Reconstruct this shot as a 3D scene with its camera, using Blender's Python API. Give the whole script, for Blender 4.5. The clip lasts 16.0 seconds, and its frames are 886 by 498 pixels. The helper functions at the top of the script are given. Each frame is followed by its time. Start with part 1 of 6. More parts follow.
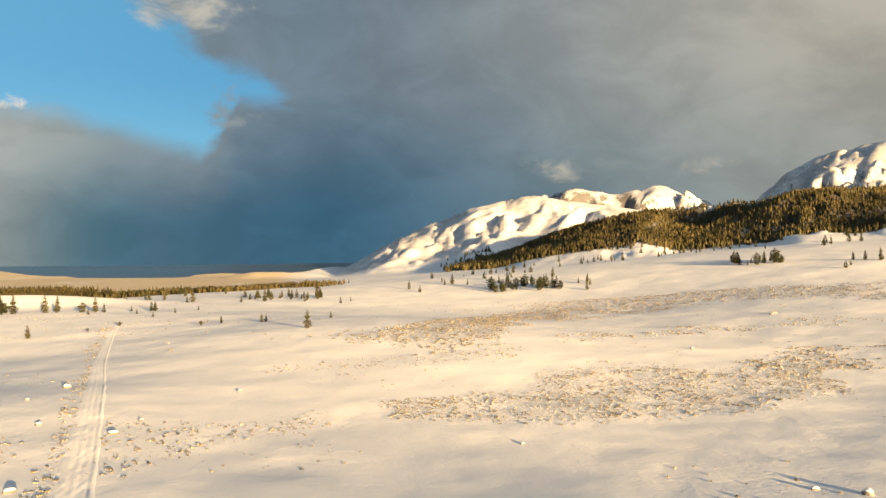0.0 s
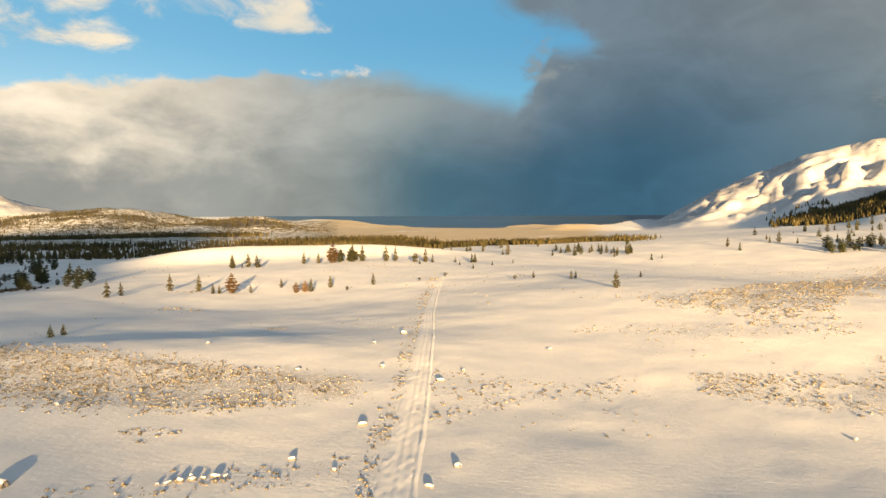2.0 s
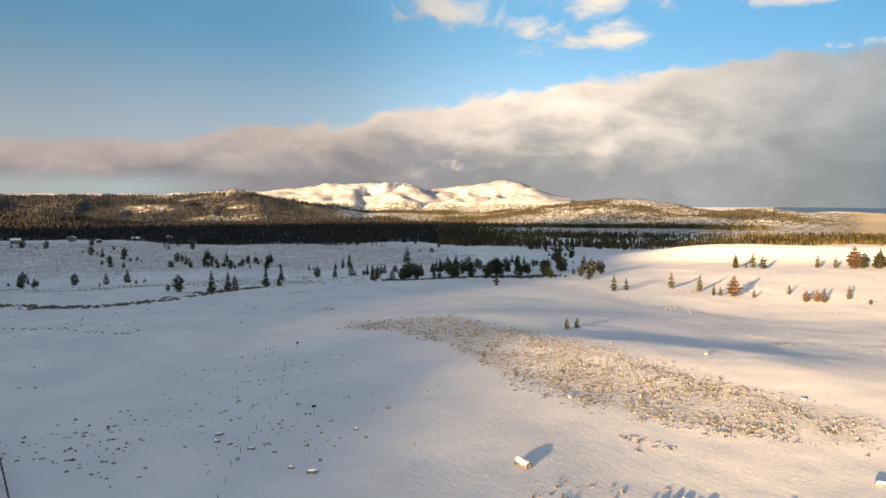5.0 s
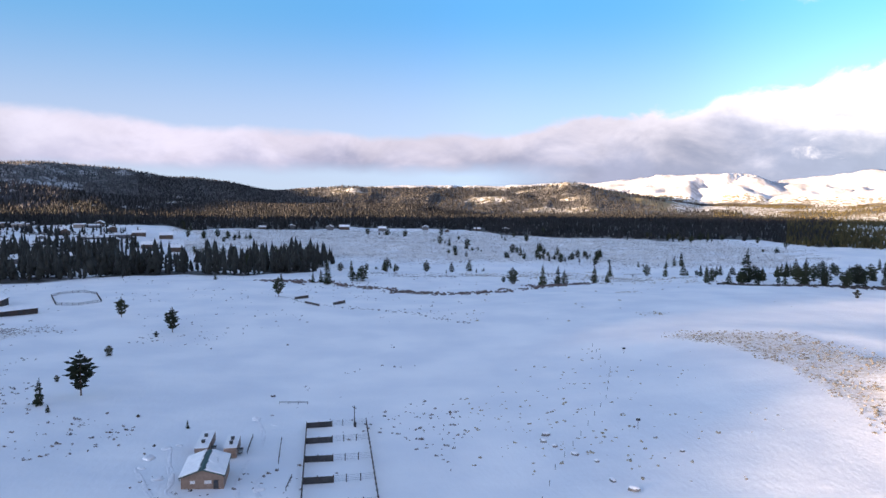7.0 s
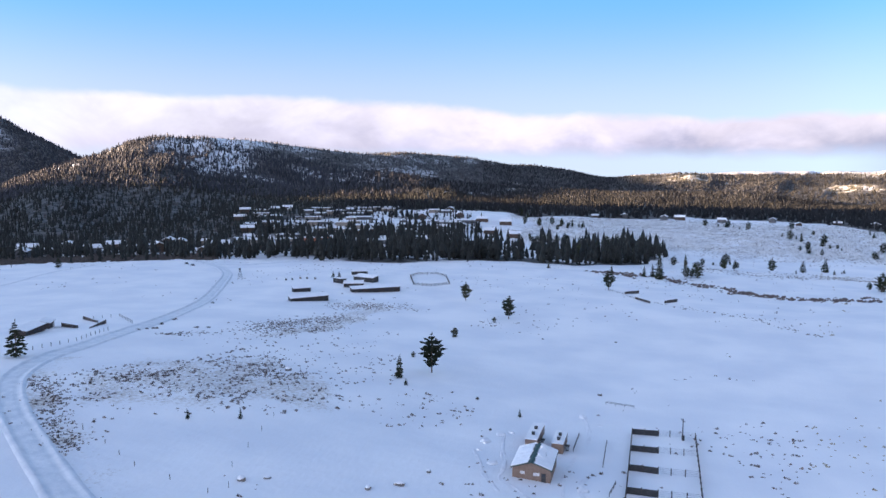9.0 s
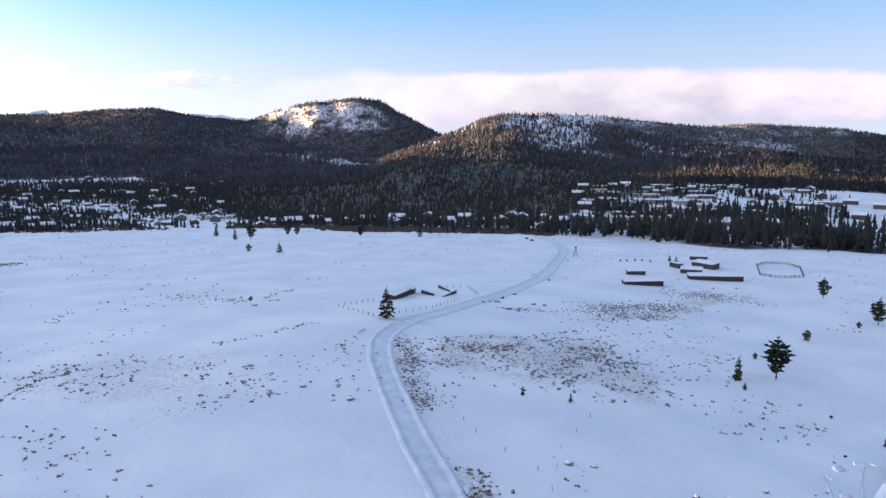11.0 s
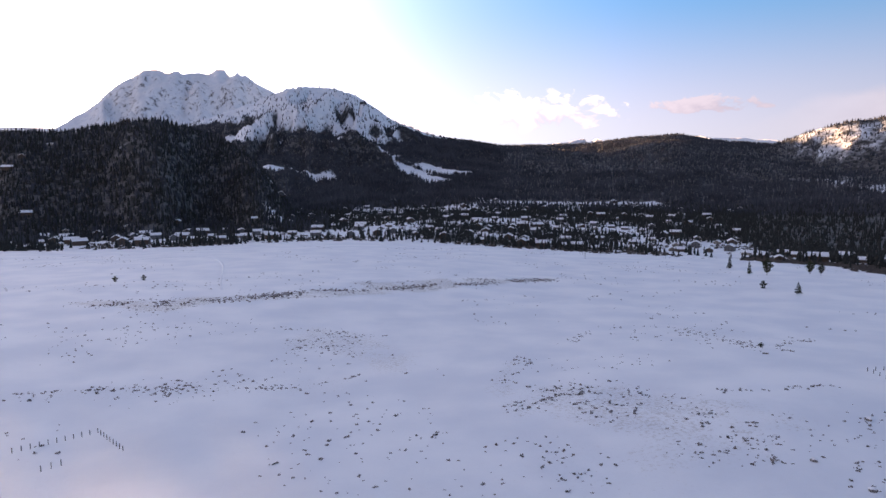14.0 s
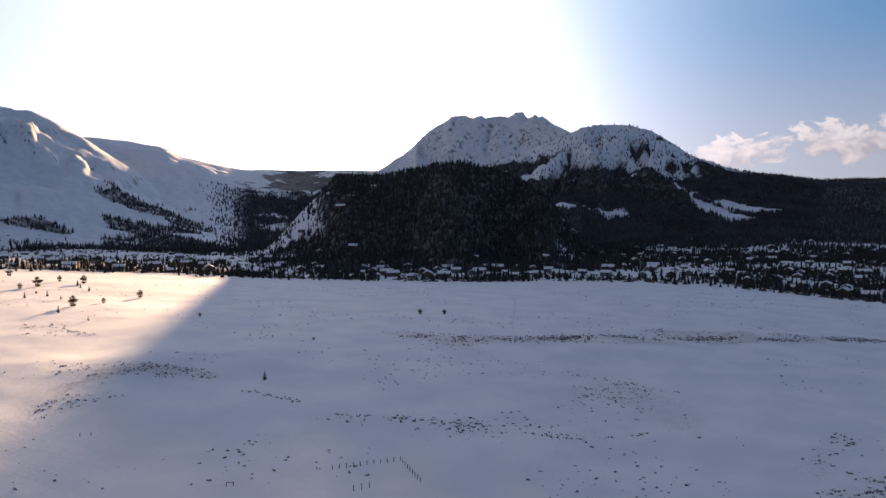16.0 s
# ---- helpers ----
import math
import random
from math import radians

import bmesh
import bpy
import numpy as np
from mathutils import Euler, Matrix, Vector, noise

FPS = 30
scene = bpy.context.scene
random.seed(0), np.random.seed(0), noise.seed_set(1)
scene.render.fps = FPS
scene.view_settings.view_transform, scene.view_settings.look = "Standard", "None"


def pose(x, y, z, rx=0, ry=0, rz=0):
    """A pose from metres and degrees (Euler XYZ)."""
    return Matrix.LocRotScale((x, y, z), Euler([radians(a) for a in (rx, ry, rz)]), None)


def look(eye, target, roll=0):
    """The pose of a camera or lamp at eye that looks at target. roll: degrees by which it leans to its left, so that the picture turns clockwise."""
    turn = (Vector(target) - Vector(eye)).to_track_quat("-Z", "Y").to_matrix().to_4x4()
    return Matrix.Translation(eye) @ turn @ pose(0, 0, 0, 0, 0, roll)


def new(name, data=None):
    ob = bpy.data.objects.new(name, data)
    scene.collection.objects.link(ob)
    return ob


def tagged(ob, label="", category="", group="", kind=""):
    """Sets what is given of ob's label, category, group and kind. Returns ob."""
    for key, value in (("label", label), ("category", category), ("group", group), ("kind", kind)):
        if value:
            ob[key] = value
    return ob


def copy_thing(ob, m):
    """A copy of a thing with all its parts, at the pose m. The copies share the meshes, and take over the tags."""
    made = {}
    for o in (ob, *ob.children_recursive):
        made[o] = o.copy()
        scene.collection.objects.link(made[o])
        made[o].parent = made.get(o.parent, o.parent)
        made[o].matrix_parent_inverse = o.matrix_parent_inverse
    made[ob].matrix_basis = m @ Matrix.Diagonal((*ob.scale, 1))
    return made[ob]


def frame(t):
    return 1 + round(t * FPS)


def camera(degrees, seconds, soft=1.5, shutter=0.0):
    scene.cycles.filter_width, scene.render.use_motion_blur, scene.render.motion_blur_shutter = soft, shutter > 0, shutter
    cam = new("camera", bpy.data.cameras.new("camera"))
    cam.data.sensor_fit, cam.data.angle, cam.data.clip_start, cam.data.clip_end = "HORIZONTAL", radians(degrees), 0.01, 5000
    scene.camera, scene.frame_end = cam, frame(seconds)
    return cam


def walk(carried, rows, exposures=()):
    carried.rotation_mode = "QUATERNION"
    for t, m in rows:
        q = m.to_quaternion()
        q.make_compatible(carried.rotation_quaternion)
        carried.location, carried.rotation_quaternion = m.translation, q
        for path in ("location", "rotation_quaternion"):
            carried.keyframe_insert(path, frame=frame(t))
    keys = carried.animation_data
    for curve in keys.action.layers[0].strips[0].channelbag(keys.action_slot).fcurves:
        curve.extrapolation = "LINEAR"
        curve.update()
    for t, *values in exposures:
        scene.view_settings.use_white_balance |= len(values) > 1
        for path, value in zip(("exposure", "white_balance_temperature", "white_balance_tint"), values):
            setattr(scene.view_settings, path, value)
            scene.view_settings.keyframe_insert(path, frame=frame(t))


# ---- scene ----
# The flight: the camera climbs slowly and turns to its left.
cam = camera(63.9, 16.0)
FLIGHT = [  # seconds, place, tilt, lean, heading
    (0.0, -1.17, 4.57, 38.88, 90.77, 0.41, -12.97),
    (0.5, -0.97, 3.77, 40.18, 90.27, 0.34, -7.02),
    (1.0, -0.85, 3.11, 41.44, 89.28, 0.27, -1.18),
    (1.5, -0.77, 2.57, 42.70, 88.06, 0.27, 5.03),
    (2.0, -0.72, 2.12, 43.95, 86.94, 0.19, 11.67),
    (2.5, -0.68, 1.74, 45.20, 86.76, 0.16, 18.12),
    (3.0, -0.63, 1.41, 46.45, 86.78, 0.11, 24.61),
    (3.5, -0.56, 1.13, 47.71, 86.71, 0.01, 31.12),
    (4.0, -0.46, 0.87, 48.98, 86.57, -0.08, 37.64),
    (4.2, -0.41, 0.78, 49.49, 86.47, -0.10, 40.24),
    (6.3, 0.41, -0.08, 54.86, 85.53, -0.19, 67.70),
    (6.5, 0.52, -0.16, 55.36, 85.46, -0.21, 70.31),
    (7.0, 0.79, -0.33, 56.61, 85.27, -0.24, 76.85),
    (7.5, 1.07, -0.49, 57.85, 85.06, -0.22, 83.38),
    (8.0, 1.35, -0.64, 59.06, 84.85, -0.20, 89.92),
    (8.5, 1.64, -0.77, 60.24, 84.59, -0.16, 96.83),
    (9.0, 1.91, -0.88, 61.39, 84.06, -0.14, 103.18),
    (9.2, 2.01, -0.92, 61.84, 83.77, -0.11, 105.65),
    (11.3, 2.81, -1.10, 66.21, 82.16, 0.22, 133.74),
    (11.5, 2.85, -1.09, 66.59, 82.37, 0.20, 136.27),
    (12.0, 2.93, -1.07, 67.53, 82.88, 0.31, 142.63),
    (12.5, 2.98, -1.03, 68.45, 83.31, 0.39, 149.18),
    (13.0, 3.00, -0.98, 69.36, 83.67, 0.44, 155.86),
    (13.5, 3.00, -0.93, 70.28, 83.87, 0.48, 162.69),
    (14.0, 2.99, -0.90, 71.21, 84.08, 0.40, 169.74),
    (14.5, 2.99, -0.90, 72.18, 84.60, 0.31, 176.86),
    (15.0, 3.03, -0.95, 73.22, 85.41, 0.28, 183.71),
    (15.5, 3.12, -1.07, 74.35, 86.23, 0.25, 188.88),
    (16.0, 3.29, -1.28, 75.59, 87.11, 0.22, 192.88),
]
walk(cam, [(r[0], pose(*r[1:])) for r in FLIGHT],
     exposures=[(0.0, 2.1, 7550, 4), (4.2, 2.1, 7950, 9), (6.4, 2.77, 5800, 16), (9.2, 3.2, 5850, 18), (12.0, 3.15, 6450, 22), (13.0, 3.05, 6700, 30), (14.5, 2.48, 6600, 27), (16.0, 1.72, 6300, 22)])

SUN_AZ, SUN_EL = 198.0, 5.75  # bearing (to the left of +y) and height of the low sun


# ---- node helpers ----
class Nodes:
    def __init__(self, tree):
        self.t = tree
        tree.nodes.clear()

    def node(self, kind, **props):
        n = self.t.nodes.new(kind)
        for k, v in props.items():
            if k == "operation":
                n.operation = v
            elif k == "data_type":
                n.data_type = v
            elif k == "blend_type":
                n.blend_type = v
            elif k == "sky_type":
                n.sky_type = v
            elif k == "attribute_name":
                n.attribute_name = v
            elif k == "interpolation_type":
                n.interpolation_type = v
        return n

    def put(self, socket, v):
        if hasattr(v, "is_output"):
            self.t.links.new(v, socket)
        elif v is not None:
            socket.default_value = v

    def m(self, op, a, b=None, c=None):
        n = self.node("ShaderNodeMath", operation=op)
        for s, v in zip(n.inputs, (a, b, c)):
            self.put(s, v)
        return n.outputs[0]

    def add(self, a, b):
        return self.m("ADD", a, b)

    def sub(self, a, b):
        return self.m("SUBTRACT", a, b)

    def mul(self, a, b):
        return self.m("MULTIPLY", a, b)

    def ramp(self, v, lo, hi, a=0.0, b=1.0):
        n = self.node("ShaderNodeMapRange", interpolation_type="SMOOTHSTEP")
        for s, x in zip(n.inputs, (v, lo, hi, a, b)):
            self.put(s, x)
        return n.outputs[0]

    def between(self, v, a, b, c, d):
        return self.mul(self.ramp(v, a, b), self.ramp(v, c, d, 1.0, 0.0))

    def noise(self, vec, scale, detail=4.0, rough=0.55, distort=0.0, colour=False):
        n = self.node("ShaderNodeTexNoise")
        self.put(n.inputs["Vector"], vec)
        for k, v in (("Scale", scale), ("Detail", detail), ("Roughness", rough), ("Distortion", distort)):
            self.put(n.inputs[k], v)
        return n.outputs["Color" if colour else "Fac"]

    def mix(self, f, a, b):
        n = self.node("ShaderNodeMix", data_type="RGBA")
        self.put(n.inputs[0], f)
        for s, v in ((n.inputs[6], a), (n.inputs[7], b)):
            self.put(s, (*v, 1.0) if isinstance(v, tuple) and len(v) == 3 else v)
        return n.outputs[2]

    def vec(self, x, y, z):
        n = self.node("ShaderNodeCombineXYZ")
        for s, v in zip(n.inputs, (x, y, z)):
            self.put(s, v)
        return n.outputs[0]

    def scaled(self, v, s):
        n = self.node("ShaderNodeVectorMath", operation="MULTIPLY")
        self.put(n.inputs[0], v)
        self.put(n.inputs[1], s)
        return n.outputs[0]


# ---- sky: a clearing winter evening, storm cloud on one side, the low sun on the other ----
world = bpy.data.worlds.new("sky")
scene.world = world
world.use_nodes = True
N = Nodes(world.node_tree)
way = N.node("ShaderNodeTexCoord").outputs["Generated"]
sep = N.node("ShaderNodeSeparateXYZ")
N.put(sep.inputs[0], way)
wx, wy, wz = sep.outputs
# bearing in degrees, -90 to 270, and height in degrees
az = N.add(N.mul(N.m("ARCTAN2", N.mul(wy, -1.0), N.mul(wx, -1.0)), 57.2958), 90.0)
el = N.mul(N.m("ARCSINE", wz), 57.2958)
sky = N.node("ShaderNodeTexSky", sky_type="NISHITA")
sky.sun_disc = False
sky.sun_elevation = radians(SUN_EL + 4.0)
sky.sun_rotation = radians(-SUN_AZ)
sky.air_density, sky.dust_density, sky.ozone_density, sky.altitude = 1.0, 0.4, 2.0, 2300


def track(v, lo, hi, stops, soft=True):
    """A colour that runs with v: (v, colour) stops."""
    n = N.node("ShaderNodeValToRGB")
    N.put(n.inputs[0], N.m("DIVIDE", N.sub(v, lo), hi - lo))
    n.color_ramp.interpolation = "CARDINAL" if soft else "LINEAR"
    el_ = n.color_ramp.elements
    while len(el_) < len(stops):
        el_.new(0.5)
    for e_, (at_, c_) in zip(el_, stops):
        e_.position, e_.color = (at_ - lo) / (hi - lo), (*(c_ if isinstance(c_, tuple) else (c_, c_, c_)), 1.0)
    return n.outputs[0]


# wisps: flattened noise in the sky's own angles
flat = N.vec(N.mul(az, 0.05), N.mul(el, 0.085), 0.0)
big = N.sub(N.noise(flat, 1.1, 5.0, 0.5, 0.4), 0.5)
flat2 = N.vec(N.mul(az, 0.085), N.mul(el, 0.14), 3.7)
small = N.sub(N.noise(flat2, 1.7, 8.0, 0.58, 0.5), 0.5)
az_w = N.add(az, N.add(N.mul(big, 16.0), N.mul(small, 9.0)))


def layer(below, mask, colour, strength=1.0):
    return N.mix(N.mul(mask, strength), below, colour)


# clear air: deep blue above, paler near the horizon and towards the sun
high_air = track(az, -60.0, 240.0, ((-50, (0.05, 0.26, 0.52)), (20, (0.10, 0.34, 0.60)), (46, (0.15, 0.41, 0.66)), (70, (0.19, 0.57, 0.95)), (110, (0.26, 0.65, 0.98)), (145, (0.18, 0.60, 1.05)), (162, (0.22, 0.60, 1.05)), (180, (0.46, 0.76, 1.08)), (200, (0.80, 0.90, 1.05)), (232, (0.60, 0.78, 1.05))))
low_air = track(az, -60.0, 240.0, ((-50, (0.20, 0.42, 0.60)), (20, (0.24, 0.52, 0.70)), (70, (0.72, 0.85, 0.98)), (110, (0.84, 0.90, 0.98)), (150, (0.90, 0.92, 0.98)), (175, (0.88, 0.93, 1.0)), (230, (0.95, 0.95, 0.98))))
air = N.mix(N.ramp(el, 2.5, 14.5), low_air, high_air)
top = N.mix(0.8, N.scaled(sky.outputs[0], (0.07, 0.11, 0.15)), air)
def puffs(ac, ec, aw, ew, seed, freq=0.2, gain=2.5, soft=1.35):
    """A heaped cloud about a bearing and a height: its cover, and how much light its billows catch."""
    u, v = N.m("DIVIDE", N.sub(az, ac), aw), N.m("DIVIDE", N.sub(el, ec), ew)
    n = N.sub(N.noise(N.vec(N.mul(az, freq), N.mul(el, freq * 1.7), seed), 1.0, 9.0, 0.62, 0.5), 0.5)
    low = N.mul(N.m("MINIMUM", v, 0.0), 1.5)
    d = N.sub(1.0, N.add(N.mul(u, u), N.add(N.mul(N.m("MAXIMUM", v, 0.0), v), N.mul(low, low))))
    return N.ramp(N.add(d, N.mul(n, 2.0 * gain)), 0.3, 0.3 + soft), N.ramp(N.add(N.mul(v, 0.7), N.mul(n, 5.0)), -1.2, 1.0)


# the cloud bank: its top and its colours change along the horizon
billow = N.sub(N.noise(N.vec(N.mul(az, 0.17), N.mul(el, 0.32), 6.1), 1.0, 8.0, 0.58, 0.25), 0.5)
calm = N.ramp(az, 10.0, 30.0)
bank_top = N.mul(track(N.add(az, N.mul(big, 8.0)), -60.0, 240.0, ((-50, 1.0), (-6, 1.0), (5, 0.215), (15, 0.27), (25, 0.26), (33, 0.24), (47, 0.22), (57, 0.18), (63, 0.15), (72, 0.12), (81, 0.11), (95, 0.13), (109, 0.15), (135, 0.16), (150, 0.10)), False), 40.0)
low_col = track(az, -60.0, 140.0, ((-50, (0.27, 0.28, 0.29)), (-26, (0.14, 0.19, 0.24)), (-8, (0.04, 0.105, 0.19)), (8, (0.045, 0.11, 0.19)), (14, (0.07, 0.14, 0.21)), (20, (0.20, 0.23, 0.26)), (34, (0.24, 0.25, 0.27)), (48, (0.25, 0.26, 0.29)), (66, (0.40, 0.40, 0.47)), (90, (0.50, 0.49, 0.60)), (130, (0.85, 0.78, 0.84))))
high_col = track(az, -60.0, 140.0, ((-50, (0.36, 0.34, 0.32)), (-26, (0.27, 0.29, 0.32)), (-8, (0.14, 0.185, 0.25)), (6, (0.15, 0.20, 0.27)), (14, (0.22, 0.26, 0.30)), (26, (0.42, 0.42, 0.43)), (40, (0.74, 0.66, 0.59)), (56, (0.78, 0.70, 0.66)), (90, (0.96, 0.86, 0.88)), (130, (1.05, 0.95, 0.95))))
tall = N.m("MINIMUM", bank_top, N.mul(track(az, -60.0, 240.0, ((-50, 0.5), (-16, 0.48), (4, 0.34), (14, 0.28), (135, 0.28)), False), 40.0))
bank_col = N.mix(N.ramp(N.add(N.m("DIVIDE", N.add(el, N.mul(big, 6.0)), tall), N.mul(N.mul(billow, 1.3), calm)), 0.15, 0.92), low_col, high_col)
shade = N.ramp(N.add(small, N.mul(big, 0.7)), -0.22, 0.22, 0.88, 1.14)
bank_col = N.scaled(bank_col, N.vec(shade, shade, shade))
lean = N.sub(az_w, N.mul(N.m("MAXIMUM", N.sub(el, 11.0), 0.0), 1.25))
storm = N.mul(N.ramp(lean, 1.5, -2.2), N.ramp(el, 6.0, 10.0))
el_b = N.add(el, N.add(N.mul(big, 3.0), N.mul(billow, N.add(1.6, N.mul(N.mul(calm, 3.4), N.ramp(az, 74.0, 60.0, 0.0, 1.0))))))
crisp = N.sub(N.m("MINIMUM", bank_top, 13.0), el_b)
edge_on = N.mix(calm, N.ramp(crisp, -0.5, 1.6), N.ramp(crisp, -0.1, 0.75))
bank = N.mul(edge_on, N.add(N.ramp(az, 76.0, 64.0), N.mul(N.ramp(N.add(el, N.mul(billow, 1.6)), 1.0, 2.4), N.ramp(az, 64.0, 76.0))))
bank = N.mul(bank, N.ramp(az, 150.0, 126.0))
top = layer(top, N.m("MAXIMUM", storm, bank), bank_col, 0.97)
# torn shreds in the blue gap, lit heaps above the bank, a cap on the mountain, cumulus by the peak
for ac, ec, aw, ew, seed, dim, lit_col, strength in (
    (4.0, 11.4, 3.4, 2.5, 1.0, (0.13, 0.18, 0.24), (0.22, 0.27, 0.33), 0.9),
    (7.0, 18.4, 5.0, 2.6, 2.0, (0.26, 0.29, 0.33), (0.46, 0.45, 0.45), 0.9),
    (51.5, 14.2, 6.6, 2.6, 3.0, (0.42, 0.46, 0.52), (0.68, 0.64, 0.60), 0.85),
    (41.0, 12.6, 7.0, 2.3, 4.0, (0.40, 0.43, 0.48), (0.72, 0.65, 0.58), 0.95),
    (33.0, 15.6, 13.5, 3.2, 5.0, (0.42, 0.45, 0.50), (0.70, 0.64, 0.58), 0.95),
    (25.0, 14.4, 5.0, 1.5, 5.5, (0.40, 0.43, 0.47), (0.70, 0.64, 0.58), 0.8),
    (19.6, 10.7, 3.2, 0.7, 6.0, (0.52, 0.50, 0.48), (0.78, 0.68, 0.60), 0.9),
    (49.3, 2.7, 2.2, 1.1, 7.0, (0.46, 0.45, 0.46), (0.86, 0.76, 0.66), 0.9),
    (-27.0, 7.0, 8.5, 1.6, 8.0, (0.26, 0.27, 0.29), (0.46, 0.44, 0.41), 0.75),
    (149.0, 5.0, 5.5, 0.9, 9.0, (0.60, 0.56, 0.64), (0.95, 0.88, 0.9), 0.8),
    (162.5, 4.6, 7.5, 2.0, 10.0, (0.50, 0.49, 0.58), (1.5, 1.4, 1.3), 0.95),
    (170.5, 4.2, 5.0, 1.6, 11.0, (0.55, 0.52, 0.60), (1.5, 1.4, 1.3), 0.92),
):
    cover, lit = puffs(ac, ec, aw, ew, seed * 3.3, 0.4 if ac > 140 else (0.2 if aw > 3.5 else 0.42), 2.6 if ac > 140 else 2.5, 0.5 if ac > 140 else 1.35)
    top = layer(top, cover, N.mix(lit, dim, lit_col), strength)
# glare round the sun
a, e = radians(SUN_AZ), radians(SUN_EL)
dot = N.node("ShaderNodeVectorMath", operation="DOT_PRODUCT")
N.put(dot.inputs[0], way)
N.put(dot.inputs[1], (-math.sin(a) * math.cos(e), math.cos(a) * math.cos(e), math.sin(e)))
off = N.mul(N.m("ARCCOSINE", N.m("MINIMUM", dot.outputs["Value"], 1.0)), 57.2958)
glow = N.add(N.mul(N.m("POWER", 2.71828, N.mul(off, -1.0 / 12.0)), 1.8), N.mul(N.m("POWER", 2.71828, N.mul(off, -1.0 / 4.8)), 12.0))
shine = N.node("ShaderNodeVectorMath", operation="MULTIPLY_ADD")
N.put(shine.inputs[0], N.vec(glow, glow, glow))
N.put(shine.inputs[1], (1.0, 0.93, 0.86))
N.put(shine.inputs[2], top)
back = N.node("ShaderNodeBackground")
# higher up, out of view: an even blue-grey fill set to light shaded snow
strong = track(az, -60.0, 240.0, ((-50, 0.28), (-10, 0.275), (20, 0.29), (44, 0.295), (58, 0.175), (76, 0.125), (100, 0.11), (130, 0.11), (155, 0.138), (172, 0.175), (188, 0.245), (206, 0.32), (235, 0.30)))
sky_and_fill = N.mix(N.ramp(el, 17.0, 50.0), N.scaled(shine.outputs[0], strong), (0.031, 0.039, 0.058))
N.put(back.inputs["Color"], sky_and_fill)
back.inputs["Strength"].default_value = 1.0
N.t.links.new(back.outputs[0], N.node("ShaderNodeOutputWorld").inputs[0])

sun = new("sun", bpy.data.lights.new("sun", "SUN"))
sun.data.energy, sun.data.angle, sun.data.color = 5.2, radians(0.9), (1.0, 0.67, 0.35)
sun.matrix_world = look((-math.sin(a) * math.cos(e), math.cos(a) * math.cos(e), math.sin(e)), (0, 0, 0))

# ---- the lie of the land ----
def lattice(ix, iy, seed):
    h = (ix.astype(np.int64) * 374761393 + iy.astype(np.int64) * 668265263 + seed * 1442695041) & 0xFFFFFFFF
    h = ((h ^ (h >> 13)) * 1274126177) & 0xFFFFFFFF
    return ((h ^ (h >> 16)) & 0xFFFF) / 32767.5 - 1.0


def vnoise(x, y, seed=0):
    """Smooth noise, -1 to 1, with a cell of 1."""
    x, y = np.asarray(x, float), np.asarray(y, float)
    ix, iy = np.floor(x), np.floor(y)
    fx, fy = x - ix, y - iy
    fx, fy = fx * fx * fx * (fx * (fx * 6 - 15) + 10), fy * fy * fy * (fy * (fy * 6 - 15) + 10)
    a, b = lattice(ix, iy, seed), lattice(ix + 1, iy, seed)
    c, d = lattice(ix, iy + 1, seed), lattice(ix + 1, iy + 1, seed)
    return (a + (b - a) * fx) * (1 - fy) + (c + (d - c) * fx) * fy


def fbm(x, y, seed=0, octaves=4):
    s, k = 0.0, 1.0
    for i in range(octaves):
        s = s + k * vnoise(np.asarray(x) * 2 ** i, np.asarray(y) * 2 ** i, seed + i * 7)
        k *= 0.5
    return s


def step(a, b, v):
    t = np.clip((v - a) / (b - a), 0, 1)
    return t * t * (3 - 2 * t)


def band(v, a, b, c, d):
    return step(a, b, v) * (1 - step(c, d, v))


def bearing(x, y):
    return 90 + np.degrees(np.arctan2(-np.asarray(y, float), -np.asarray(x, float)))


def place(az, r):
    return -math.sin(radians(az)) * r, math.cos(radians(az)) * r


# rings of broad swells: distance, breadth, heights at even bearings
SWELLS, KNOLLS, RIDGES, BRUSH = [], [], [], []


def swell(*row):
    SWELLS.append(row)


def ridge(name, dist, near, back, rough, *crest):
    RIDGES.append((name, dist, near, back, rough, crest))


def brush(thick, *run):
    BRUSH.append((thick, np.array(run, float)))


swell(0, 120, (-3,))
swell(190, 110, (-8, 8, -12, 17, -4, 9, 2, -4))
swell(430, 130, (11, -17, 7, -3, 0, -4, 2, -3, 6, 3, 5, 4, 0, -1, -9, -2))
swell(740, 190, (-2, 4, -3, -9, -9, 2, -3, 7, -3, 8, -4, 7, 9, 3, -3, -8, -2, -19))
swell(1250, 330, (-3, -7, -10, -12, -13, -11, -11, -22, -14, -3, -9, 1, 9, 11, 11, 22, 22, 0))
swell(2000, 600, (-14, 4, -13, -11, -8, -8, -20, -20, -16, -6, 12, 12, 25, 28))
swell(3200, 1000, (-30, -10, -18, -12, -15, 2, 11, 11, 20, 45, 31, 6))
# knolls: bearing, distance, length along the bearing, width, turn, height
KNOLLS += [
    (50, 320, 26, 60, 20, 2.0),
    (36, 258, 34, 95, 0, 2.5),
    (29, 850, 60, 130, 0, 17.0),
    (17, 850, 50, 90, 0, 11.0),
    (213, 330, 30, 60, 15, 4.0),
]
